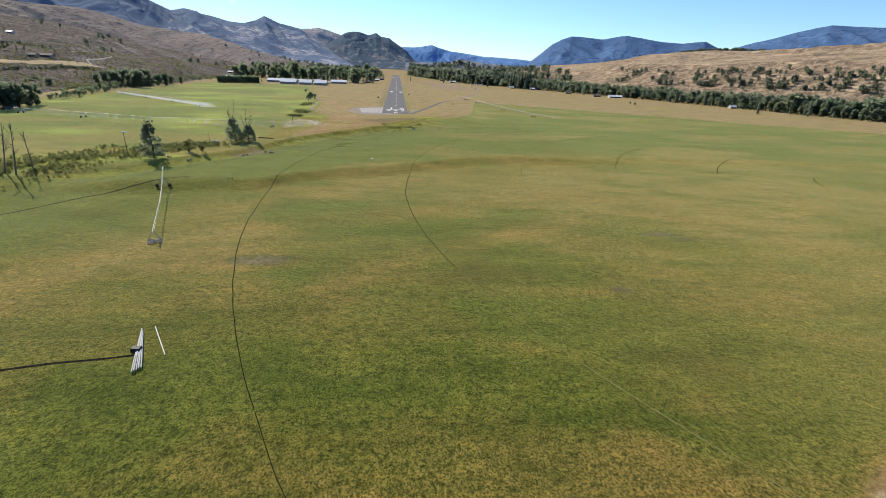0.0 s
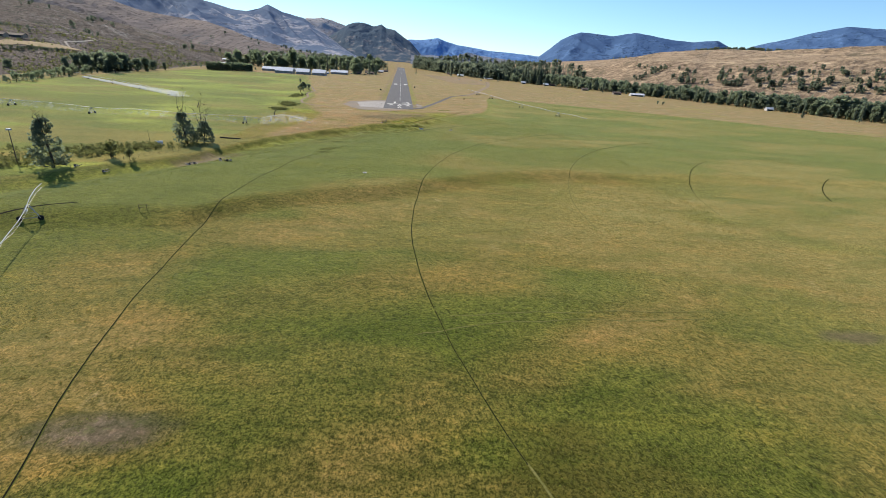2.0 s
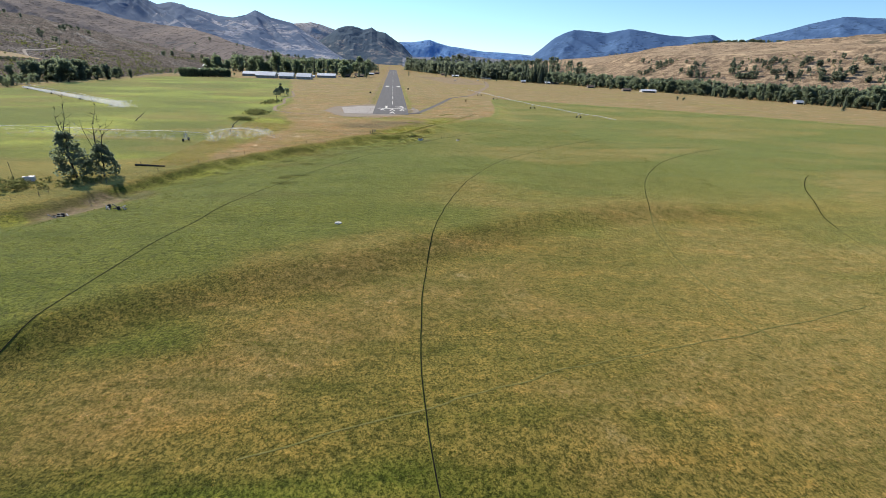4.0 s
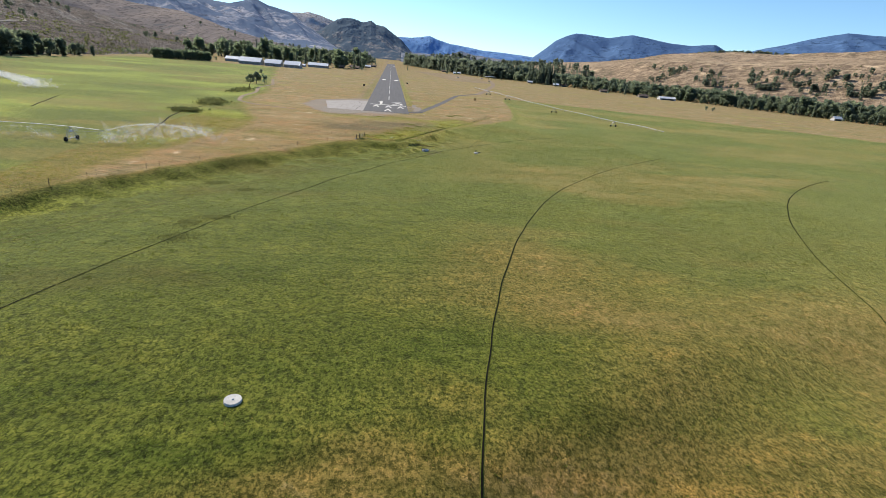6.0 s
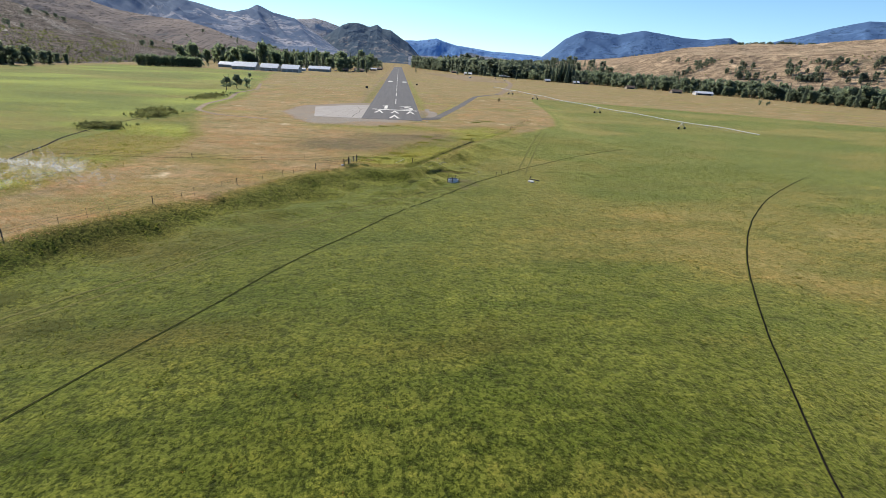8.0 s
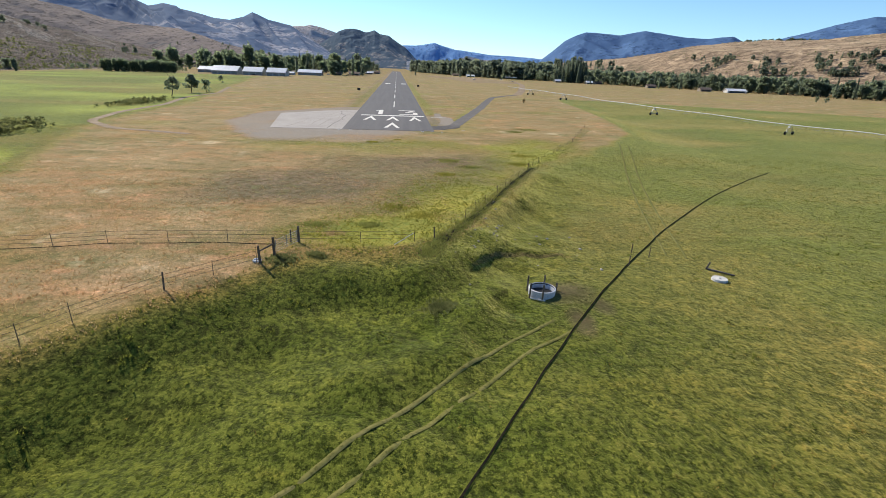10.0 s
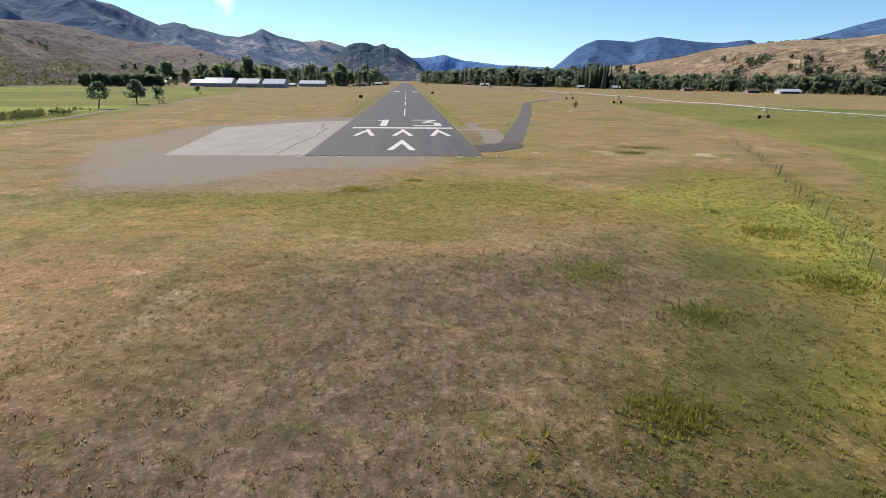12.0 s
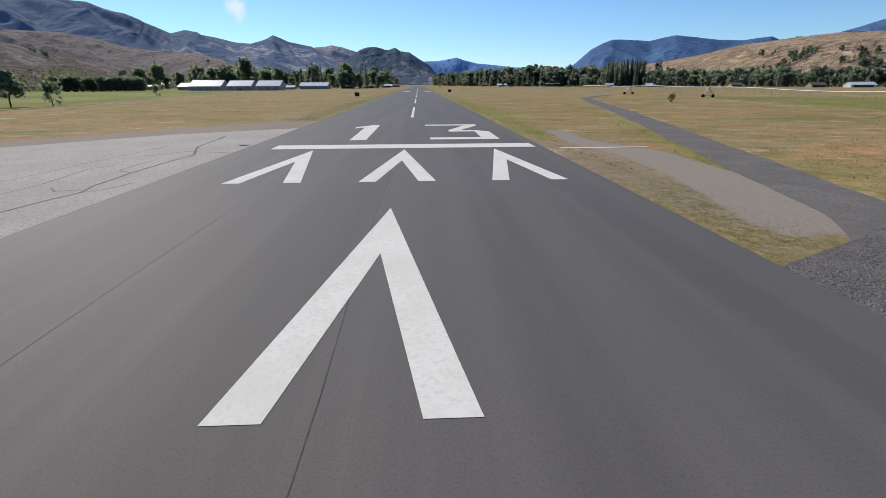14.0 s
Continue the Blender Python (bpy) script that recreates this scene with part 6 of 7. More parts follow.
pivot_line([(-60.0, -389.5), (-86.5, -318.5)], [62], "irrigation span on wheeled towers ending beside the dark cottonwood", 3.6, 0.075, 0, True)

# pyramid end frame with a heap of fittings
ob = thing("pump_stand", "steel pyramid stand with a heap of pipe fittings", "pump stand", (-61.0, -387.2, H(-61, -387)), 20)
fr = Shape()
for sx in (-1.7, 1.7):
    for sy in (-1.5, 1.5):
        fr.rod((sx, sy, 0), (0, 0, 3.4), 0.06)
    fr.rod((sx, -1.5, 0.1), (sx, 1.5, 0.1), 0.06)
part("stand_frame", fr, M["zinc"], ob)
fit_ = Shape()
for k in range(14):
    a, b = gen.uniform(-1.9, 1.9, 2)
    c, d = gen.uniform(-1.9, 1.9, 2)
    fit_.rod((a, b, 0.15 + 0.5 * gen.random()), (c, d, 0.2 + 0.6 * gen.random()), 0.07, 0.07, 6)
part("fittings", fit_, M["zinc"], ob, "loose grey pipe lengths")["kind"] = "stuff"
# toppled pipes
ob = thing("pipe_stack", "stack of white irrigation pipes lying in the hay", "pipes", (-41, -439.5, H(-41, -439.5)), 0)
for k in range(5):
    o = (k - 2) * 0.22
    part("pipe", Shape().rod((2.4 + o, -6.6 + 0.3 * k, 0.25 + 0.08 * (k % 2)), (-2.0 + o, 6.6 - 0.4 * k, 0.3 + 0.1 * (k % 2)), 0.11, 0.11, 8), M["concrete"], ob, "white pipe length")
part("bracket", Shape().box(-0.9, 0.5, -0.8, 0.3, 0, 0.7, bevel=0.06), M["black"], ob, "dark coupling")
ob = thing("loose_pipe", "single pale yellow pipe lying in the hay", "pipe", (-39, -437, H(-39, -437)), 0)
part("pipe", Shape().rod((-2.6, 5.0, 0.2), (2.8, -4.2, 0.15), 0.09, 0.09, 8), M["paint"], ob)

# small frame standing in the hay
ob = thing("steel_hurdle", "small rusty hurdle standing in the hay", "hurdle", (-60.8, -324, H(-60.8, -324)), 25)
for sx in (-0.8, 0.8):
    part("leg", Shape().rod((sx, 0.25, -0.1), (sx, 0, 1.6), 0.06), M["post"], ob)
part("crossbar", Shape().rod((-0.8, 0.0, 1.45), (0.8, 0.0, 1.5), 0.05), M["post"], ob)
part("crossbar", Shape().rod((-0.8, 0.12, 0.8), (0.8, 0.12, 0.85), 0.05), M["post"], ob)
for at in ((-11.0, -272.6), (32.1, -129.9)):
    ob = thing("concrete_lid", "flat round white concrete lid lying in the grass", "lid", (*at, H(*at)), 0, "concrete lids")
    part("disc", Shape().rod((0, 0, -0.05), (0, 0, 0.22), 0.75, 0.7, 20), M["concrete"], ob)
    part("knob", Shape().rod((0, 0, 0.22), (0, 0, 0.3), 0.1, 0.09, 10), M["concrete"], ob)

# ---- fences, gate, stock tank ----
def fence(label, pts, spacing, wires, wood_every=4, tall=1.25, seed=1):
    ob = thing("fence", label, "fence", group="wire fences")
    g = np.random.default_rng(seed)
    x, y = along(pts, spacing, 0.12, g)
    tops = []
    for k, (a, b) in enumerate(zip(x, y)):
        z = H(a, b)
        lean = g.normal(size=2) * 0.06
        thick = 0.07 if k % wood_every == 0 else 0.026
        h = tall * (0.9 + 0.25 * g.random())
        part("post", Shape().rod((a, b, z - 0.2), (a + lean[0], b + lean[1], z + h), thick, thick * 0.85, 6), M["post"], ob)
        tops.append((a, b, z))
    for level in wires:
        part("wire", Shape().loft([(p[0], p[1], p[2] + level) for p in tops], 0.012, 3), M["dead_wood"], ob, "thin rusty wire")


fence("wire fence on weathered posts along the bank", [(-100, -285), (-74, -240), (-59, -206), (-40, -174), (-26, -152), (-19, -143), (-14, -136), (-10.2, -132)], 4.2, (0.4, 0.75, 1.1), seed=3)
fence("wire fence on weathered posts beside the weedy ditch", [(3.8, -127), (9.4, -117), (24, -87), (44, -51), (58, -20)], 4.6, (0.4, 0.75, 1.0), 9, 1.05, seed=5)
fence("wire fence across the dry grass to the gate", [(-75, -131.5), (-50, -130.5), (-30, -128.5), (-18, -127), (-7.4, -127), (3, -126.6)], 5.5, (0.4, 0.75, 1.1), 6, 1.1, seed=7)
strip("cattle_path", [(-75, -131.5), (-50, -130.5), (-30, -128.5), (-18, -127.3), (-9, -127.2)], 0.3, M["rut"], "thin dark line along the fence", "path", 0.015, [(-0.09, 0), (-0.03, 0.02), (0.03, 0.02), (0.09, 0)], wander=0.8)
ob = thing("field_gate", "grey tubular field gate between weathered posts", "gate", (-9.0, -130.4, H(-9, -130.4)), math.degrees(math.atan2(3.0, 1.4)))
GL = 3.3
for k in range(6):
    part("rail", Shape().rod((0.15, 0, 0.25 + 0.2 * k), (GL - 0.15, 0, 0.25 + 0.2 * k), 0.02, 0.02, 6), M["zinc"], ob)
for q in (0.15, GL / 2, GL - 0.15):
    part("upright", Shape().rod((q, 0, 0.2), (q, 0, 1.3), 0.03, 0.03, 6), M["zinc"], ob)
part("gate_post", Shape().rod((-0.1, 0, -0.3), (-0.08, 0.05, 1.6), 0.13, 0.11, 8), M["post"], ob, "thick weathered gate post")
part("gate_post", Shape().rod((GL + 0.1, 0, -0.3), (GL + 0.13, 0.03, 1.6), 0.12, 0.10, 8), M["post"], ob, "thick weathered gate post")
part("brace_post", Shape().rod((-1.7, 0.2, -0.3), (-1.8, 0.2, 1.35), 0.11, 0.1, 7), M["post"], ob, "leaning brace post")
part("brace_rail", Shape().rod((-1.72, 0.2, 0.85), (-0.1, 0.0, 1.05), 0.07, 0.07, 7), M["post"], ob)

tank = thing("stock_tank", "round white stock tank, dark within, among posts", "water tank", (13.75, -133.2, H(13.75, -133.2)), 0, scale=0.92)
N = 28
sh = Shape()
ring = lambda r, z: [(r * math.cos(6.2832 * i / N), r * math.sin(6.2832 * i / N), z) for i in range(N)]
sh.add(ring(1.22, -0.1) + ring(1.27, 0.68) + ring(1.16, 0.72) + ring(1.12, 0.12),
       [(j * N + i, j * N + (i + 1) % N, (j + 1) * N + (i + 1) % N, (j + 1) * N + i) for j in range(3) for i in range(N)])
part("shell", sh, M["tank"], tank, "white tank wall")
part("tank_inside", Shape().add(ring(1.13, 0.2) + ring(1.155, 0.66), [tuple(range(N))] + [(i, (i + 1) % N, N + (i + 1) % N, N + i) for i in range(N)]), M["black"], tank, "dark inside")
for px, py, h in ((-1.35, -0.75, 1.5), (-1.2, 0.8, 1.55), (-0.35, -1.45, 1.6), (1.45, 0.35, 1.0), (0.6, 1.5, 1.3)):
    part("post", Shape().rod((px, py, -0.3), (px + 0.05, py, h), 0.09, 0.08, 7), M["post"], tank, "weathered guard post")
part("rail", Shape().rod((-1.35, -1.0, 0.12), (-0.1, -1.6, 0.1), 0.08, 0.08, 6), M["concrete"], tank, "pale board at its foot")
for at in ((26.5, -122.8), (27.9, -124.0), (24.5, -126.6)):
    whole("stake", Shape().rod((0, 0, -0.2), (0.06, 0.03, 1.1), 0.05, 0.045, 6), M["post"], "thin weathered stake standing beside the rut", "stake", "stakes by the rut", at=(*at, H(*at)))

ob = thing("fallen_post", "weathered grey post lying in the grass beside a leaning stub", "post", (32.6, -127.4, H(32.6, -127.4)), -50)
part("post", Shape().rod((-0.2, 0, 0.12), (2.3, 0.25, 0.10), 0.10, 0.08, 7), M["dead_wood"], ob)
part("stub", Shape().rod((-0.4, 0.1, -0.2), (-0.15, 0.3, 0.75), 0.09, 0.08, 7), M["post"], ob)
ob = thing("loose_pipe", "thin white pipe leaning on the ditch weeds", "pipe", (2.0, -127.3, H(2.0, -127.3)), 0)
part("pipe", Shape().rod((-0.9, -0.9, 0.25), (0.9, 1.0, 0.75), 0.035, 0.035, 8), M["paint"], ob)
ob = thing("tyre", "old pale tyre lying on the bank by the gate", "tyre", (-10.2, -131.6, H(-10.2, -131.6)), 0)
NT = 16
rim_ = [(0.30 + 0.09 * math.cos(6.2832 * j / 6), 0.10 + 0.09 * math.sin(6.2832 * j / 6)) for j in range(6)]
part("casing", Shape().add([(r_ * math.cos(6.2832 * i / NT), r_ * math.sin(6.2832 * i / NT), z_) for i in range(NT) for r_, z_ in rim_],
     [(i * 6 + j, ((i + 1) % NT) * 6 + j, ((i + 1) % NT) * 6 + (j + 1) % 6, i * 6 + (j + 1) % 6) for i in range(NT) for j in range(6)]), M["tank"], ob)

# yard lamp pole
ob = thing("yard_lamp", "tall dark wooden pole with a pale lamp head", "lamp pole", (-116.5, -282.5, H(-116, -282)), 0)
part("pole", Shape().rod((0, 0, -0.3), (-0.5, 0.1, 10.2), 0.16, 0.11, 8), M["post"], ob)
part("lamp_head", Shape().box(-1.0, 0.25, -0.35, 0.35, 10.1, 10.6, bevel=0.08), M["tank"], ob, "pale lamp head")
# box and pole by the trees
ob = thing("pump_box", "pale blue pump box with a thin pole", "pump box", (-93, -240, H(-93, -240)), 20)
part("box", Shape().box(-1.3, 1.3, -0.8, 0.8, 0.3, 1.5, bevel=0.08), M["tank"], ob, "pale blue box")
part("pole", Shape().rod((-2.8, -0.6, -0.2), (-3.3, -0.6, 5.6), 0.07, 0.05, 6), M["post"], ob)
for sx in (-1.1, 1.1):
    part("leg", Shape().rod((sx, 0, -0.3), (sx, 0, 0.35), 0.08), M["post"], ob)
# scrap and boards in the clearing
for k, (px, py) in enumerate(((-73, -264), (-70.5, -266), (-62.5, -262), (-59.5, -263.5), (-99, -283), (-91, -283))):
    ob = thing("scrap_heap", "grey heap of scrap boards and pipe in the clearing", "scrap heap", (px, py, H(px, py)), 35 * k, "scrap heaps")
    for j in range(5):
        a = gen.uniform(-1.4, 1.4, 4)
        part("board", Shape().rod((a[0], a[1], 0.08), (a[2], a[3], 0.35 + 0.5 * gen.random()), 0.09, 0.09, 5), M["dead_wood" if j % 2 else "concrete"], ob)
    part("drum", Shape().rod((0.2, 0.4, 0.0), (0.3, 0.5, 0.75), 0.32, 0.32, 10), M["black"], ob, "dark drum")
ob = thing("fallen_log", "dark fallen log lying in the grass", "log", (-73, -217.5, H(-73, -217.5)), 0)
lg = Shape()
lg.rod((-4.5, 0.6, 0.3), (4.5, -0.4, 0.25), 0.32, 0.2, 8)
part("trunk", lg, M["bark"], ob)
part("stub", Shape().rod((-2.5, 0.4, 0.4), (-3.2, 0.9, 1.3), 0.1, 0.05, 5), M["bark"], ob)

# threshold lights on white pads
for k, (px, py) in enumerate(((-13.2, -40.3), (-10.4, -39.95), (-7.9, -39.9), (7.9, -39.95), (10.3, -40.0), (12.9, -40.2))):
    ob = thing("runway_light", "runway light with a red and green lens on a white pad", "light", (px, py, H(px, py)), 0, "threshold lights")
    part("pad", Shape().rod((0, 0, -0.05), (0, 0, 0.06), 0.34, 0.31, 16), M["concrete"], ob, "round white pad")
    part("stem", Shape().rod((0, 0, 0.05), (0, 0, 0.2), 0.022), M["black"], ob)
    part("lens", Shape().rod((0, 0, 0.2), (0, 0, 0.32), 0.06, 0.045, 10), M["red"], ob, "red lens")
for px, py in ((11.6, -34.6), (19.0, -36.0), (-13.4, 3.2)):
    ob = whole("slab", Shape().box(-0.45, 0.45, -0.3, 0.3, -0.1, 0.03, bevel=0.015), M["concrete"], "pale concrete slab set flush beside the runway", "slab", "slabs", at=(px, py, 0.0), turn=12)

# pale stones by the ditch
rockgen = np.random.default_rng(404)
def stone_mesh(seed):
    g = np.random.default_rng(seed)
    bm = bmesh.new()
    bmesh.ops.create_icosphere(bm, subdivisions=1, radius=1.0)
    for v in bm.verts:
        v.co = Vector((v.co.x * 1.2, v.co.y, v.co.z * 0.6)) * (0.75 + 0.5 * g.random())
    me = bpy.data.meshes.new("stone")
    bm.to_mesh(me)
    bm.free()
    me.materials.append(M["stone"])
    return me


STONES = [stone_mesh(500 + k) for k in range(4)]
for k in range(46):
    t = rockgen.random()
    if k < 30:
        px, py = 6 + 9 * t + rockgen.normal() * 1.2 + 1.5, -127 + 14 * t + rockgen.normal() * 1.8
    else:
        px, py = 17 + rockgen.normal() * 3, -121 + rockgen.normal() * 4
    r = 0.06 + 0.13 * rockgen.random() ** 2
    ob = whole("stone", STONES[k % 4], None, "pale weathered field stone lying in the grass", "stone", "stones by the ditch", at=(px, py, H(px, py) + r * 0.25), turn=rockgen.random() * 360)
    ob.scale = (r, r, r)


# ---- grass, weeds, sagebrush, pebbles, water ----
def tufts(name, label, material, x, y, height, width, blades, g, splay=0.5, category="grass"):
    """Bunches of blades: each blade one bent triangle pair."""
    n = len(x)
    z = land(x, y)
    X, Y, Z = (np.repeat(a, blades) for a in (x, y, z))
    hh = np.repeat(height, blades) * (0.6 + 0.6 * g.random(n * blades))
    ang = g.random(n * blades) * 2 * np.pi
    lean = hh * splay * g.random(n * blades)
    rad = np.repeat(width, blades) * g.random(n * blades)
    bx, by = X + np.cos(ang) * rad, Y + np.sin(ang) * rad
    tx, ty = bx + np.cos(ang) * lean, by + np.sin(ang) * lean
    w = np.repeat(width, blades) * (0.14 + 0.18 * g.random(n * blades))
    px, py = -np.sin(ang) * w, np.cos(ang) * w
    V = np.stack([np.stack([bx - px, by - py, Z - 0.03], 1), np.stack([bx + px, by + py, Z - 0.03], 1), np.stack([tx, ty, Z + hh], 1)], 1).reshape(-1, 3)
    F = np.arange(len(V)).reshape(-1, 3)
    return whole(name, array_mesh(name, V, F, M[material]), None, label, category, kind="stuff")


def scatter(count, x0, x1, y0, y1, g):
    return g.uniform(x0, x1, count), g.uniform(y0, y1, count)


g = np.random.default_rng(808)
# hay clumps, denser near the flight line
x, y = scatter(200000, -1, 1, -500, -60, g)
x = x * 100 + 4
dry, lush, gravel, soil = zones(x, y)
near_rut = np.min(np.abs(np.hypot(x - PIVOT[0], y - PIVOT[1])[:, None] - np.array(RUTS)[None, :]), 1) < 0.65
keep = ~near_rut & (np.interp(x, EX, EY) - y > 0) & (g.random(len(x)) > soil) & (fbm(x / 1.6, y / 1.6, 91, 2) > 0.36)
x, y, dry = x[keep], y[keep], dry[keep]
far_scale = 0.8 + 0.5 * g.random(len(x))
pick = g.random(len(x)) < dry * 0.8
lumpy = 0.45 + 1.5 * step(0.40, 0.66, fbm(x / 1.3, y / 1.1, 93, 2))
tufts("hay_tufts", "short green hay growing in uneven tufts", "hay", x[~pick], y[~pick], (0.070 * far_scale * lumpy)[~pick], (0.15 * far_scale)[~pick], 6, g, 0.9)
tufts("straw_tufts", "dried yellow tufts among the hay", "tawny", x[pick], y[pick], (0.065 * far_scale * lumpy)[pick], (0.14 * far_scale)[pick], 6, g, 0.9)
# terrace grass between ditch and runway
x, y = scatter(170000, -75, 62, -215, -44, g)
dry, lush, gravel, soil = zones(x, y)
terr = (np.interp(x, EX, EY) - y < 1.0) & (g.random(len(x)) > gravel * 0.97)
d_, l_, s_ = dry, lush, soil
r_ = g.random(len(x))
low_ = 1 - 0.55 * step(-108, -84, y)
a = terr & (r_ < l_ ** 1.5)
tufts("weeds", "tall bright green weeds in uneven clumps", "weed", x[a], y[a], low_[a] * 0.07 + low_[a] * 0.17 * g.random(a.sum()) * fbm(x[a] / 5, y[a] / 5, 95, 2) * 2, 0.10 + 0.08 * g.random(a.sum()), 7, g, 1.2, "weeds")
b = terr & ~a & (r_ > s_ * 0.9)
tufts("dry_grass", "dry straw-coloured bunch grass", "straw", x[b], y[b], low_[b] * (0.07 + 0.16 * g.random(b.sum())), 0.06 + 0.06 * g.random(b.sum()), 4, g, 1.2)
edge_d = seg_dist(x, y, [(-7, -124), (0, -110), (9, -94), (14, -84)])
c = terr & ~a & ((fbm(x / 9, y / 6, 97, 3) > 0.58) | ((edge_d < 3.5) & (g.random(len(x)) < 0.8)))
tufts("rust_weeds", "rust-brown dried weeds", "rust_weed", x[c][::2], y[c][::2], low_[c][::2] * (0.06 + 0.08 * g.random(len(x[c][::2]))), 0.07 + 0.06 * g.random(len(x[c][::2])), 7, g, 1.1, "weeds")
for cx, cy, rx, mat, label in ((-7, -121, 0.8, "olive", "tall grey-green grass clump by the gate"), (1, -114, 1.5, "weed", "tall bright grass clump in the wet patch"), (4.4, -117.5, 1.2, "weed", "tall bright grass clump near the ditch"),
                               (-5, -124, 0.6, "straw", "pale dry grass clump by the fence"), (-1.5, -121, 0.9, "olive", "olive grass clump in the wet patch"), (10.5, -82, 1.6, "olive", "dark olive weed clump on the terrace"),
                               (14, -87, 1.3, "olive", "dark olive weed clump on the terrace"), (23, -84, 1.6, "weed", "bright grass clump near the ditch"), (26, -75, 1.8, "weed", "bright grass clump near the ditch"), (9, -94, 1.0, "weed", "bright grass clump on the terrace"),
                               (38, -30, 2.2, "olive", "low green weed patch in the dry grass"), (33, -36, 1.2, "olive", "low green weed patch in the dry grass"), (-4, -60, 0.8, "weed", "low green weeds on the overrun"), (1.5, -56, 0.5, "weed", "low green weeds on the overrun")):
    cx_, cy_ = cx + g.normal(size=300) * rx * 0.75, cy + g.normal(size=300) * rx * 0.6
    tufts("grass_clump", label, mat, cx_, cy_, (0.10 + 0.20 * g.random(300)) * min(1.0, rx), np.full(300, 0.08), 7, g, 0.9)
for cx, cy, rx, ry, label in ((-30.4, -233, 3.0, 2.6, "coarse grey-green weeds in the hay"), (-31.5, -225, 2.2, 2.4, "coarse grey-green weeds in the hay"), (-28.5, -221.5, 3.0, 1.6, "coarse grey-green weeds in the hay"),
                              (-29, -199, 2.4, 1.6, "low grey-green weeds beside the tyre tracks"), (-37, -193, 2.2, 1.8, "low grey-green weeds beside the tyre tracks"), (-8.2, -131.2, 1.1, 0.9, "tall grey-green weeds at the foot of the gate"),
                              (4.7, -136.6, 1.2, 0.9, "dark dry brush in the grass below the berm"), (-5.6, -130, 0.6, 0.4, "dark dry brush beside the gate")):
    cx_, cy_ = cx + g.normal(size=420) * rx * 0.55, cy + g.normal(size=420) * ry * 0.55
    tufts("weed_patch", label, "olive_dark", cx_, cy_, 0.08 + 0.20 * g.random(420) ** 1.5, np.full(420, 0.11), 9, g, 0.8, "weeds")
x, y = scatter(90000, -80, 75, -46, 130, g)
dry, lush, gravel, soil = zones(x, y)
keep = (np.interp(x, EX, EY) - y < -2) & (np.interp(y, GY, GX) - x < 2) & (g.random(len(x)) > gravel * 1.6) & ~((np.abs(x + 0.8) < 12.4)) & ~((x < -11) & (x > -37) & (y < 21 + 0.6 * (x + 12.6))) & (seg_dist(x, y, ROAD) > 2.9) & (fbm(x / 5, y / 5, 107, 3) > 0.42)
x, y, lush = x[keep], y[keep], lush[keep]
a = g.random(len(x)) < lush * 0.8
tufts("verge_weeds", "olive green grass along the runway verge", "olive", x[a], y[a], 0.08 + 0.14 * g.random(a.sum()), np.full(a.sum(), 0.11), 6, g, 1.1)
tufts("dry_grass", "dry straw-coloured grass beside the runway", "straw", x[~a], y[~a], 0.06 + 0.12 * g.random((~a).sum()), np.full((~a).sum(), 0.06), 5, g, 1.1)
# sagebrush clumps on the stony slope
x, y = scatter(34000, -45, 30, -122, -70, g)
soil = zones(x, y)[3]
keep = (g.random(len(x)) < soil * 0.75) & (np.interp(x, EX, EY) - y < -3)
tufts("sagebrush", "low grey-brown sagebrush clumps on stony soil", "sage", x[keep], y[keep], 0.03 + 0.06 * g.random(keep.sum()) ** 2, 0.09 + 0.10 * g.random(keep.sum()), 12, g, 0.7, "brush")
x, y = scatter(5200, -40, 24, -114, -72, g)
keep = (zones(x, y)[3] > 0.42) & (np.interp(x, EX, EY) - y < -3)
tufts("bunch_grass", "brown bunch grass dotted over stony soil", "bunch", x[keep], y[keep], 0.03 + 0.05 * g.random(keep.sum()), 0.10 + 0.08 * g.random(keep.sum()), 14, g, 1.0)
# weeds along the ditch and shrubs on the bank
t = g.random(5200) ** 2.2
P = np.array(DITCH, float)
tt = np.concatenate([[0], np.cumsum(np.hypot(*np.diff(P, axis=0).T))])
x, y = np.interp(t * tt[-1], tt, P[:, 0]) + g.normal(size=5200) * 0.5, np.interp(t * tt[-1], tt, P[:, 1]) + g.normal(size=5200) * 0.5
tufts("ditch_weeds", "green weeds crowding the ditch", "olive", x, y, (0.07 + 0.24 * (1 - t) * g.random(5200) * fbm(x / 4, y / 4, 105, 2) * 1.5), 0.08 + 0.08 * g.random(5200), 4, g, 0.5, "weeds")
x, y = scatter(17000, -185, -70, -372, -225, g)
row_d = seg_dist(x, y, [(-185, -368), (-142, -318), (-128, -296), (-112, -270), (-98, -250), (-80, -238)])
keep = (zones(x, y)[3] < 0.3) & (row_d < 13 * np.clip((-78 - x) / 40, 0.35, 1.5) * (0.6 + 0.8 * g.random(len(x)))) & (fbm(x / 8, y / 8, 99, 3) > 0.40)
row_bush = [broadleaf(95 + k, 4, 2.4, 46, 0.55, 0.0, 0.0, 5) for k in range(3)]
joined_woods("fence_row_weeds", "coarse olive weeds and shrubs along the old fence row", [(float(a), float(b), H(a, b) - 0.1, float(0.14 + 0.28 * g.random() ** 2.5)) for a, b in zip(x[keep], y[keep])], row_bush, "olive_dark", "weeds")
x, y = scatter(15000, -70, 10, -240, -118, g)
crest = np.interp(x, EX, EY) - y
keep = (crest > -0.5) & (crest < 13) & (fbm(x / 4, y / 4, 103, 3) > 0.5)
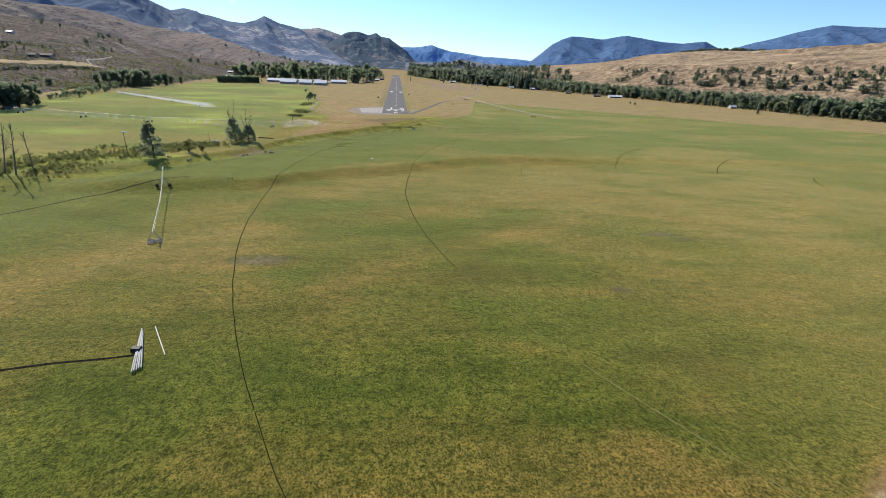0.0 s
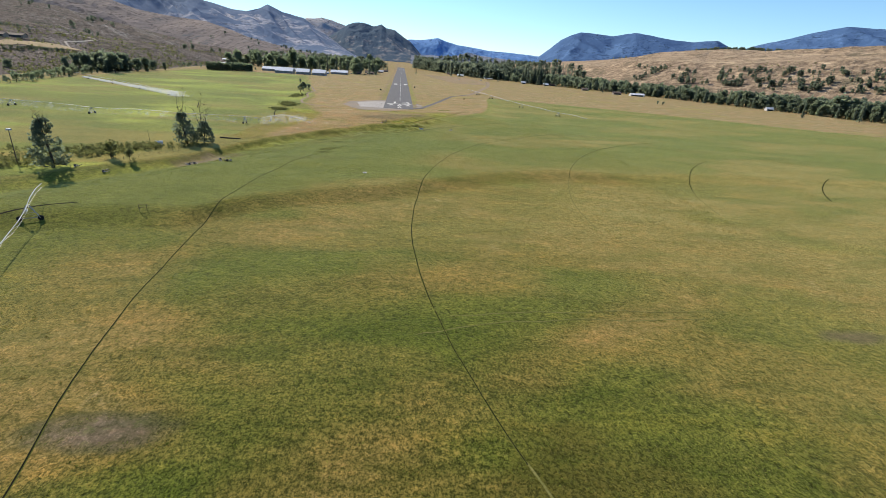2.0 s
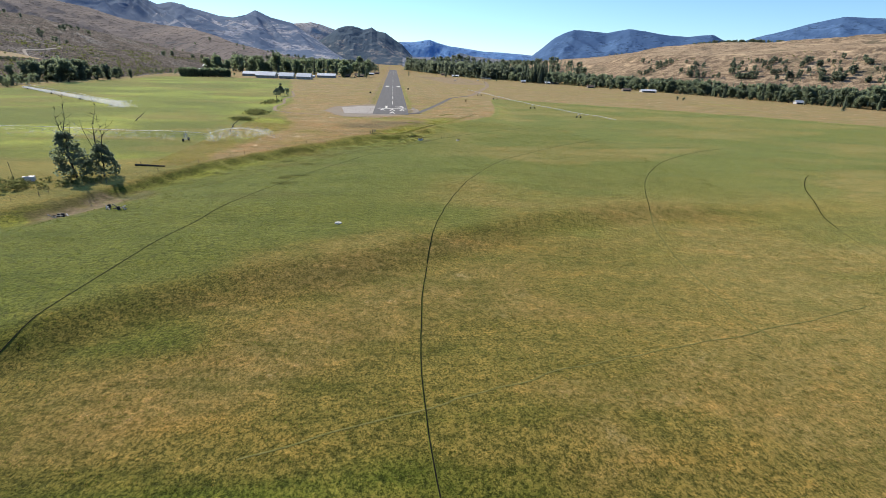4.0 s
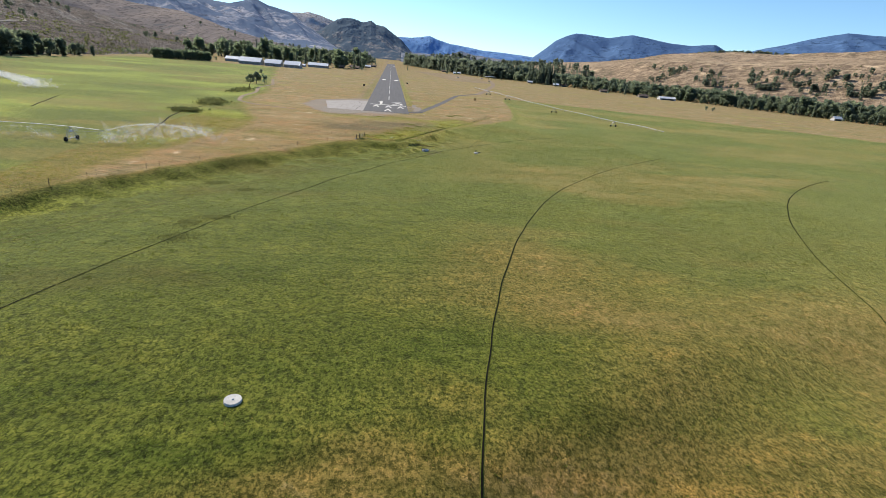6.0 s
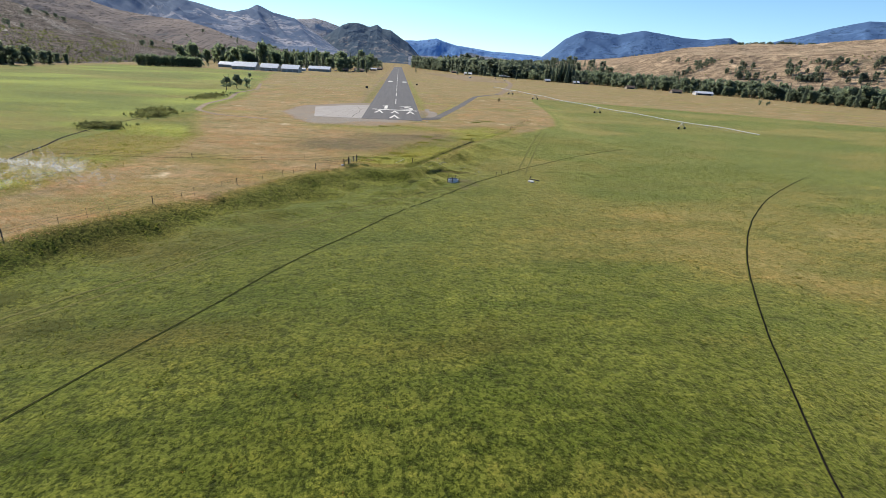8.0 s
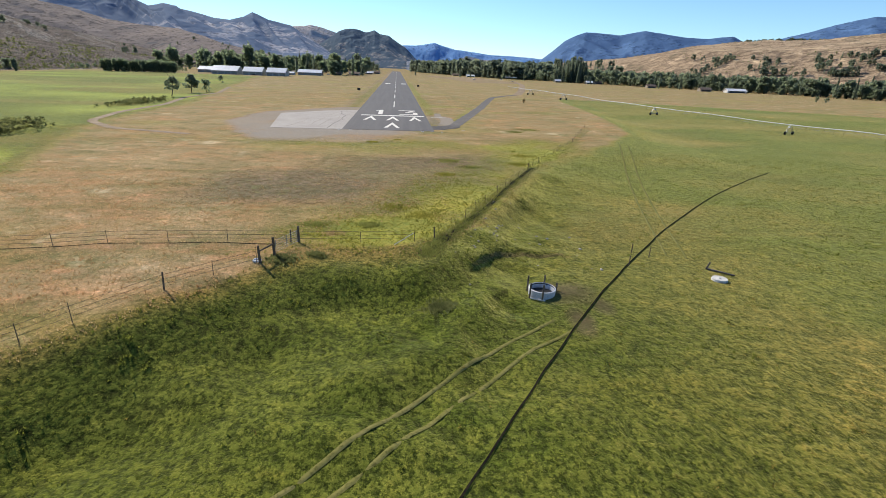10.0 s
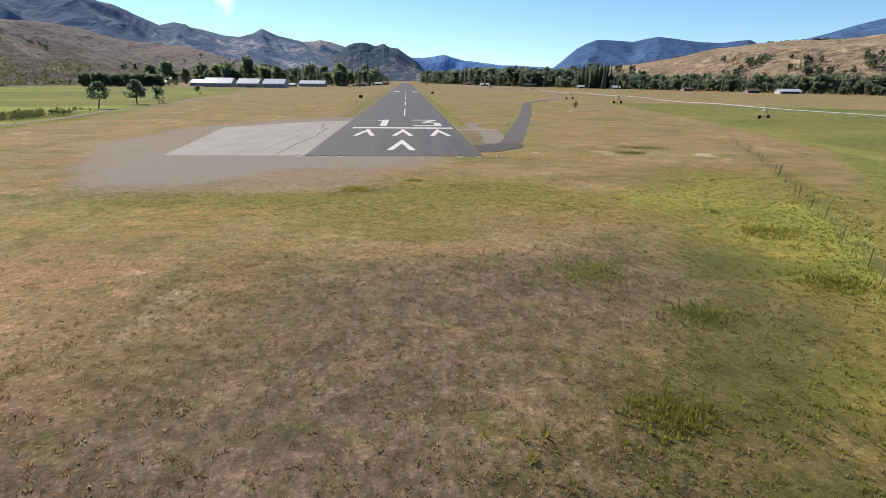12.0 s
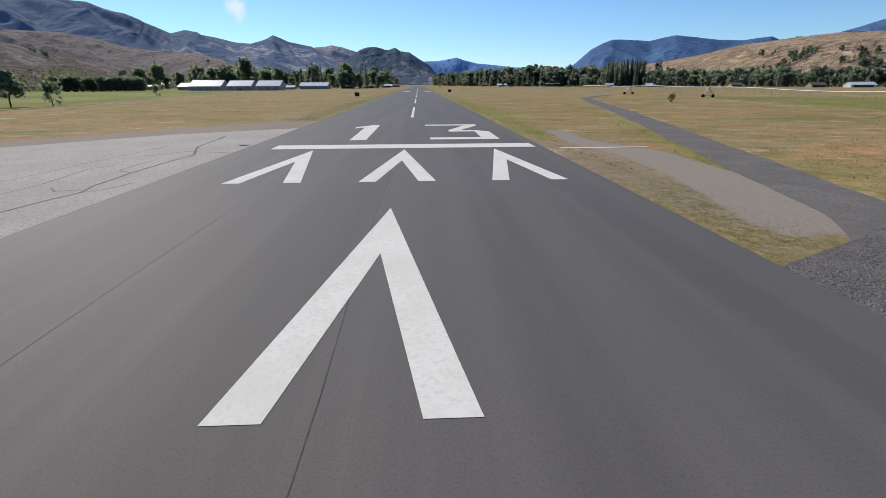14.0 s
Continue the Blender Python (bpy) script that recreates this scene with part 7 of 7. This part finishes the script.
tufts("bank_weeds", "green weeds on the bank", "bank", x[keep], y[keep], 0.06 + 0.13 * g.random(keep.sum()) ** 2, 0.10 + 0.10 * g.random(keep.sum()), 12, g, 0.9, "weeds")
for cx, cy, rx, ry in ((-80, -60, 5, 9), (-90, 22, 4, 15), (-80, -92, 5, 4), (-84, -50, 4, 6)):
    x, y = cx + g.normal(size=120) * rx * 0.6, cy + g.normal(size=120) * ry * 0.6
    joined_woods("sagebrush", "patch of dark grey-green brush at the field edge", [(float(a), float(b), H(a, b) - 0.1, float(0.16 + 0.22 * g.random())) for a, b in zip(x, y)], row_bush, "olive_dark", "brush")
# loose pebbles on the overrun
x, y = scatter(26000, -30, 24, -72, -39.6, g)
gravel = zones(x, y)[2]
keep = g.random(len(x)) < gravel
x2, y2 = scatter(9000, 11.05, 15.6, -27, -4, g)
edge_ = g.random(len(x2)) < 0.9 * np.exp(-((x2 - 12.6) / 1.5) ** 2) + 0.5 * np.exp(-((y2 + 24) / 2.0) ** 2)
x, y = x[keep], y[keep]


def loose_stones(name, label, x, y, z, r, material, g):
    """Many small three-sided stones, each turned its own way."""
    a = g.random(len(x)) * 6.28
    ca, sa = np.cos(a), np.sin(a)
    base = np.array([(1, 0, -0.1), (-0.5, 0.87, -0.1), (-0.5, -0.87, -0.1), (0.1, 0.1, 0.8)])
    V = np.stack([np.stack([x + r * (p[0] * ca - p[1] * sa), y + r * (p[0] * sa + p[1] * ca), z + r * p[2]], 1) for p in base], 1).reshape(-1, 3)
    k4 = np.arange(len(x))[:, None] * 4
    F = np.concatenate([k4 + np.array([[0, 1, 3]]), k4 + np.array([[1, 2, 3]]), k4 + np.array([[2, 0, 3]])])
    whole(name, array_mesh(name, V, F, M[material]), None, label, name, kind="stuff")


loose_stones("pebbles", "loose pale pebbles scattered over the gravel", x, y, land(x, y), 0.02 + 0.055 * g.random(len(x)) ** 3, "stone", g)
loose_stones("gravel", "small tan stones along the runway edge", x2[edge_], y2[edge_], land(x2[edge_], y2[edge_]), 0.015 + 0.03 * g.random(edge_.sum()) ** 2, "edge_stone", g)
x, y = scatter(16000, 11.1, 19.2, -35.4, -24.6, g)
keep = (y < np.interp(x, [11, 15, 17, 18.6], [-27.8, -25.6, -24.4, -25.1])) & (y > np.interp(x, [11, 13.6, 16, 18.2, 19.1], [-35.4, -34.8, -32.6, -30, -27.2]))
loose_stones("chippings", "loose dark grey stone chippings on the road mouth", x[keep], y[keep], np.full(keep.sum(), 0.036), 0.018 + 0.035 * g.random(keep.sum()) ** 2, "chip_stone", g)


def spray(name, label, P, size, gg, material="water"):
    """Water drops as many small thin triangles."""
    n = len(P)
    d = gg.normal(size=(n, 3, 3)) * np.reshape(size, (-1, 1, 1))
    V = (P[:, None, :] + d).reshape(-1, 3)
    return whole(name, array_mesh(name, V, np.arange(3 * n).reshape(-1, 3), M[material]), None, label, "water spray", kind="stuff")


# end-gun jet of the west machine: a white arc with a falling curtain of mist
n = 2600
u = g.random(n) ** 0.9
fan = np.radians(36 + 6 * g.random(n))
jx, jy = -71 + np.cos(fan) * 23 * u, -169 + np.sin(fan) * 23 * u
jz = 3.6 + 6.2 * u - 7.6 * u * u
spray("water_jet", "white arc of water from the sprinkler gun", np.stack([jx, jy, jz], 1) + g.normal(size=(n, 3)) * (0.05 + 0.22 * u[:, None]), 0.05 + 0.045 * u, g)
n = 420
u = g.random(n)
fan = np.radians(24 + 44 * g.random(n))
jx, jy = -71 + np.cos(fan) * 29 * u, -169 + np.sin(fan) * 29 * u
jz = (3.6 + 6.2 * u - 7.6 * u * u) * (0.1 + 0.85 * g.random(n))
spray("water_mist", "thin veil of mist falling from the water jet", np.stack([jx, jy, np.maximum(jz, 0.3)], 1) + g.normal(size=(n, 3)) * 0.3, 1.0, g, "mist")
LX, LY, LU = [-72, -84, -160, -190, -330], [-169, -167, -161, -152, -112], [0, 0.045, 0.34, 0.46, 1]
n = 420
u = g.random(n)
lx, ly = np.interp(u, LU, LX), np.interp(u, LU, LY)
spray("sprinkler_mist", "thin white mist under the sprinkler pipe", np.stack([lx + g.normal(size=n) * 1.2, ly + g.normal(size=n) * 1.5, 0.3 + 2.6 * g.random(n) ** 1.2], 1), 1.2, g, "mist")
n = 1500
u = np.round(g.random(n) ** 2 * 30) / 30
lx, ly = np.interp(u, LU, LX), np.interp(u, LU, LY)
spray("sprinkler_drops", "small bright plumes under the sprinkler pipe", np.stack([lx + g.normal(size=n) * 0.9, ly + g.normal(size=n) * 0.9, 0.4 + 2.0 * g.random(n)], 1), 0.09, g)
n = 15000
u = g.random(n) ** 1.2
lx, ly = -166 - 136 * u, -42 + 128 * u
spray("sprinkler_mist", "bright white spray under the distant sprinkler pipe", np.stack([lx + g.normal(size=n) * (1.5 - u), ly + g.normal(size=n) * (1.4 - u), 0.3 + (2.8 - 1.6 * u) * g.random(n)], 1), 0.2, g)
n = 1500
spray("end_spray", "white burst of spray at the end of the pipe", np.stack([-164 + g.normal(size=n) * 3.5, -44 + g.normal(size=n) * 3.5, 0.3 + 3.6 * g.random(n) ** 1.5], 1), 0.2, g)
# added glowing card: white patch of sky over the west ridge, far behind everything
wisp = Shape().add([(-190, 0, -130), (190, 0, -130), (190, 0, 170), (-190, 0, 170)], [(0, 1, 2, 3)])
whole("cloud", wisp, M["cloud"], "flat glowing white patch of sky over the ridge", "cloud", kind="structure", at=(-1350, 4150, 545), turn=18)
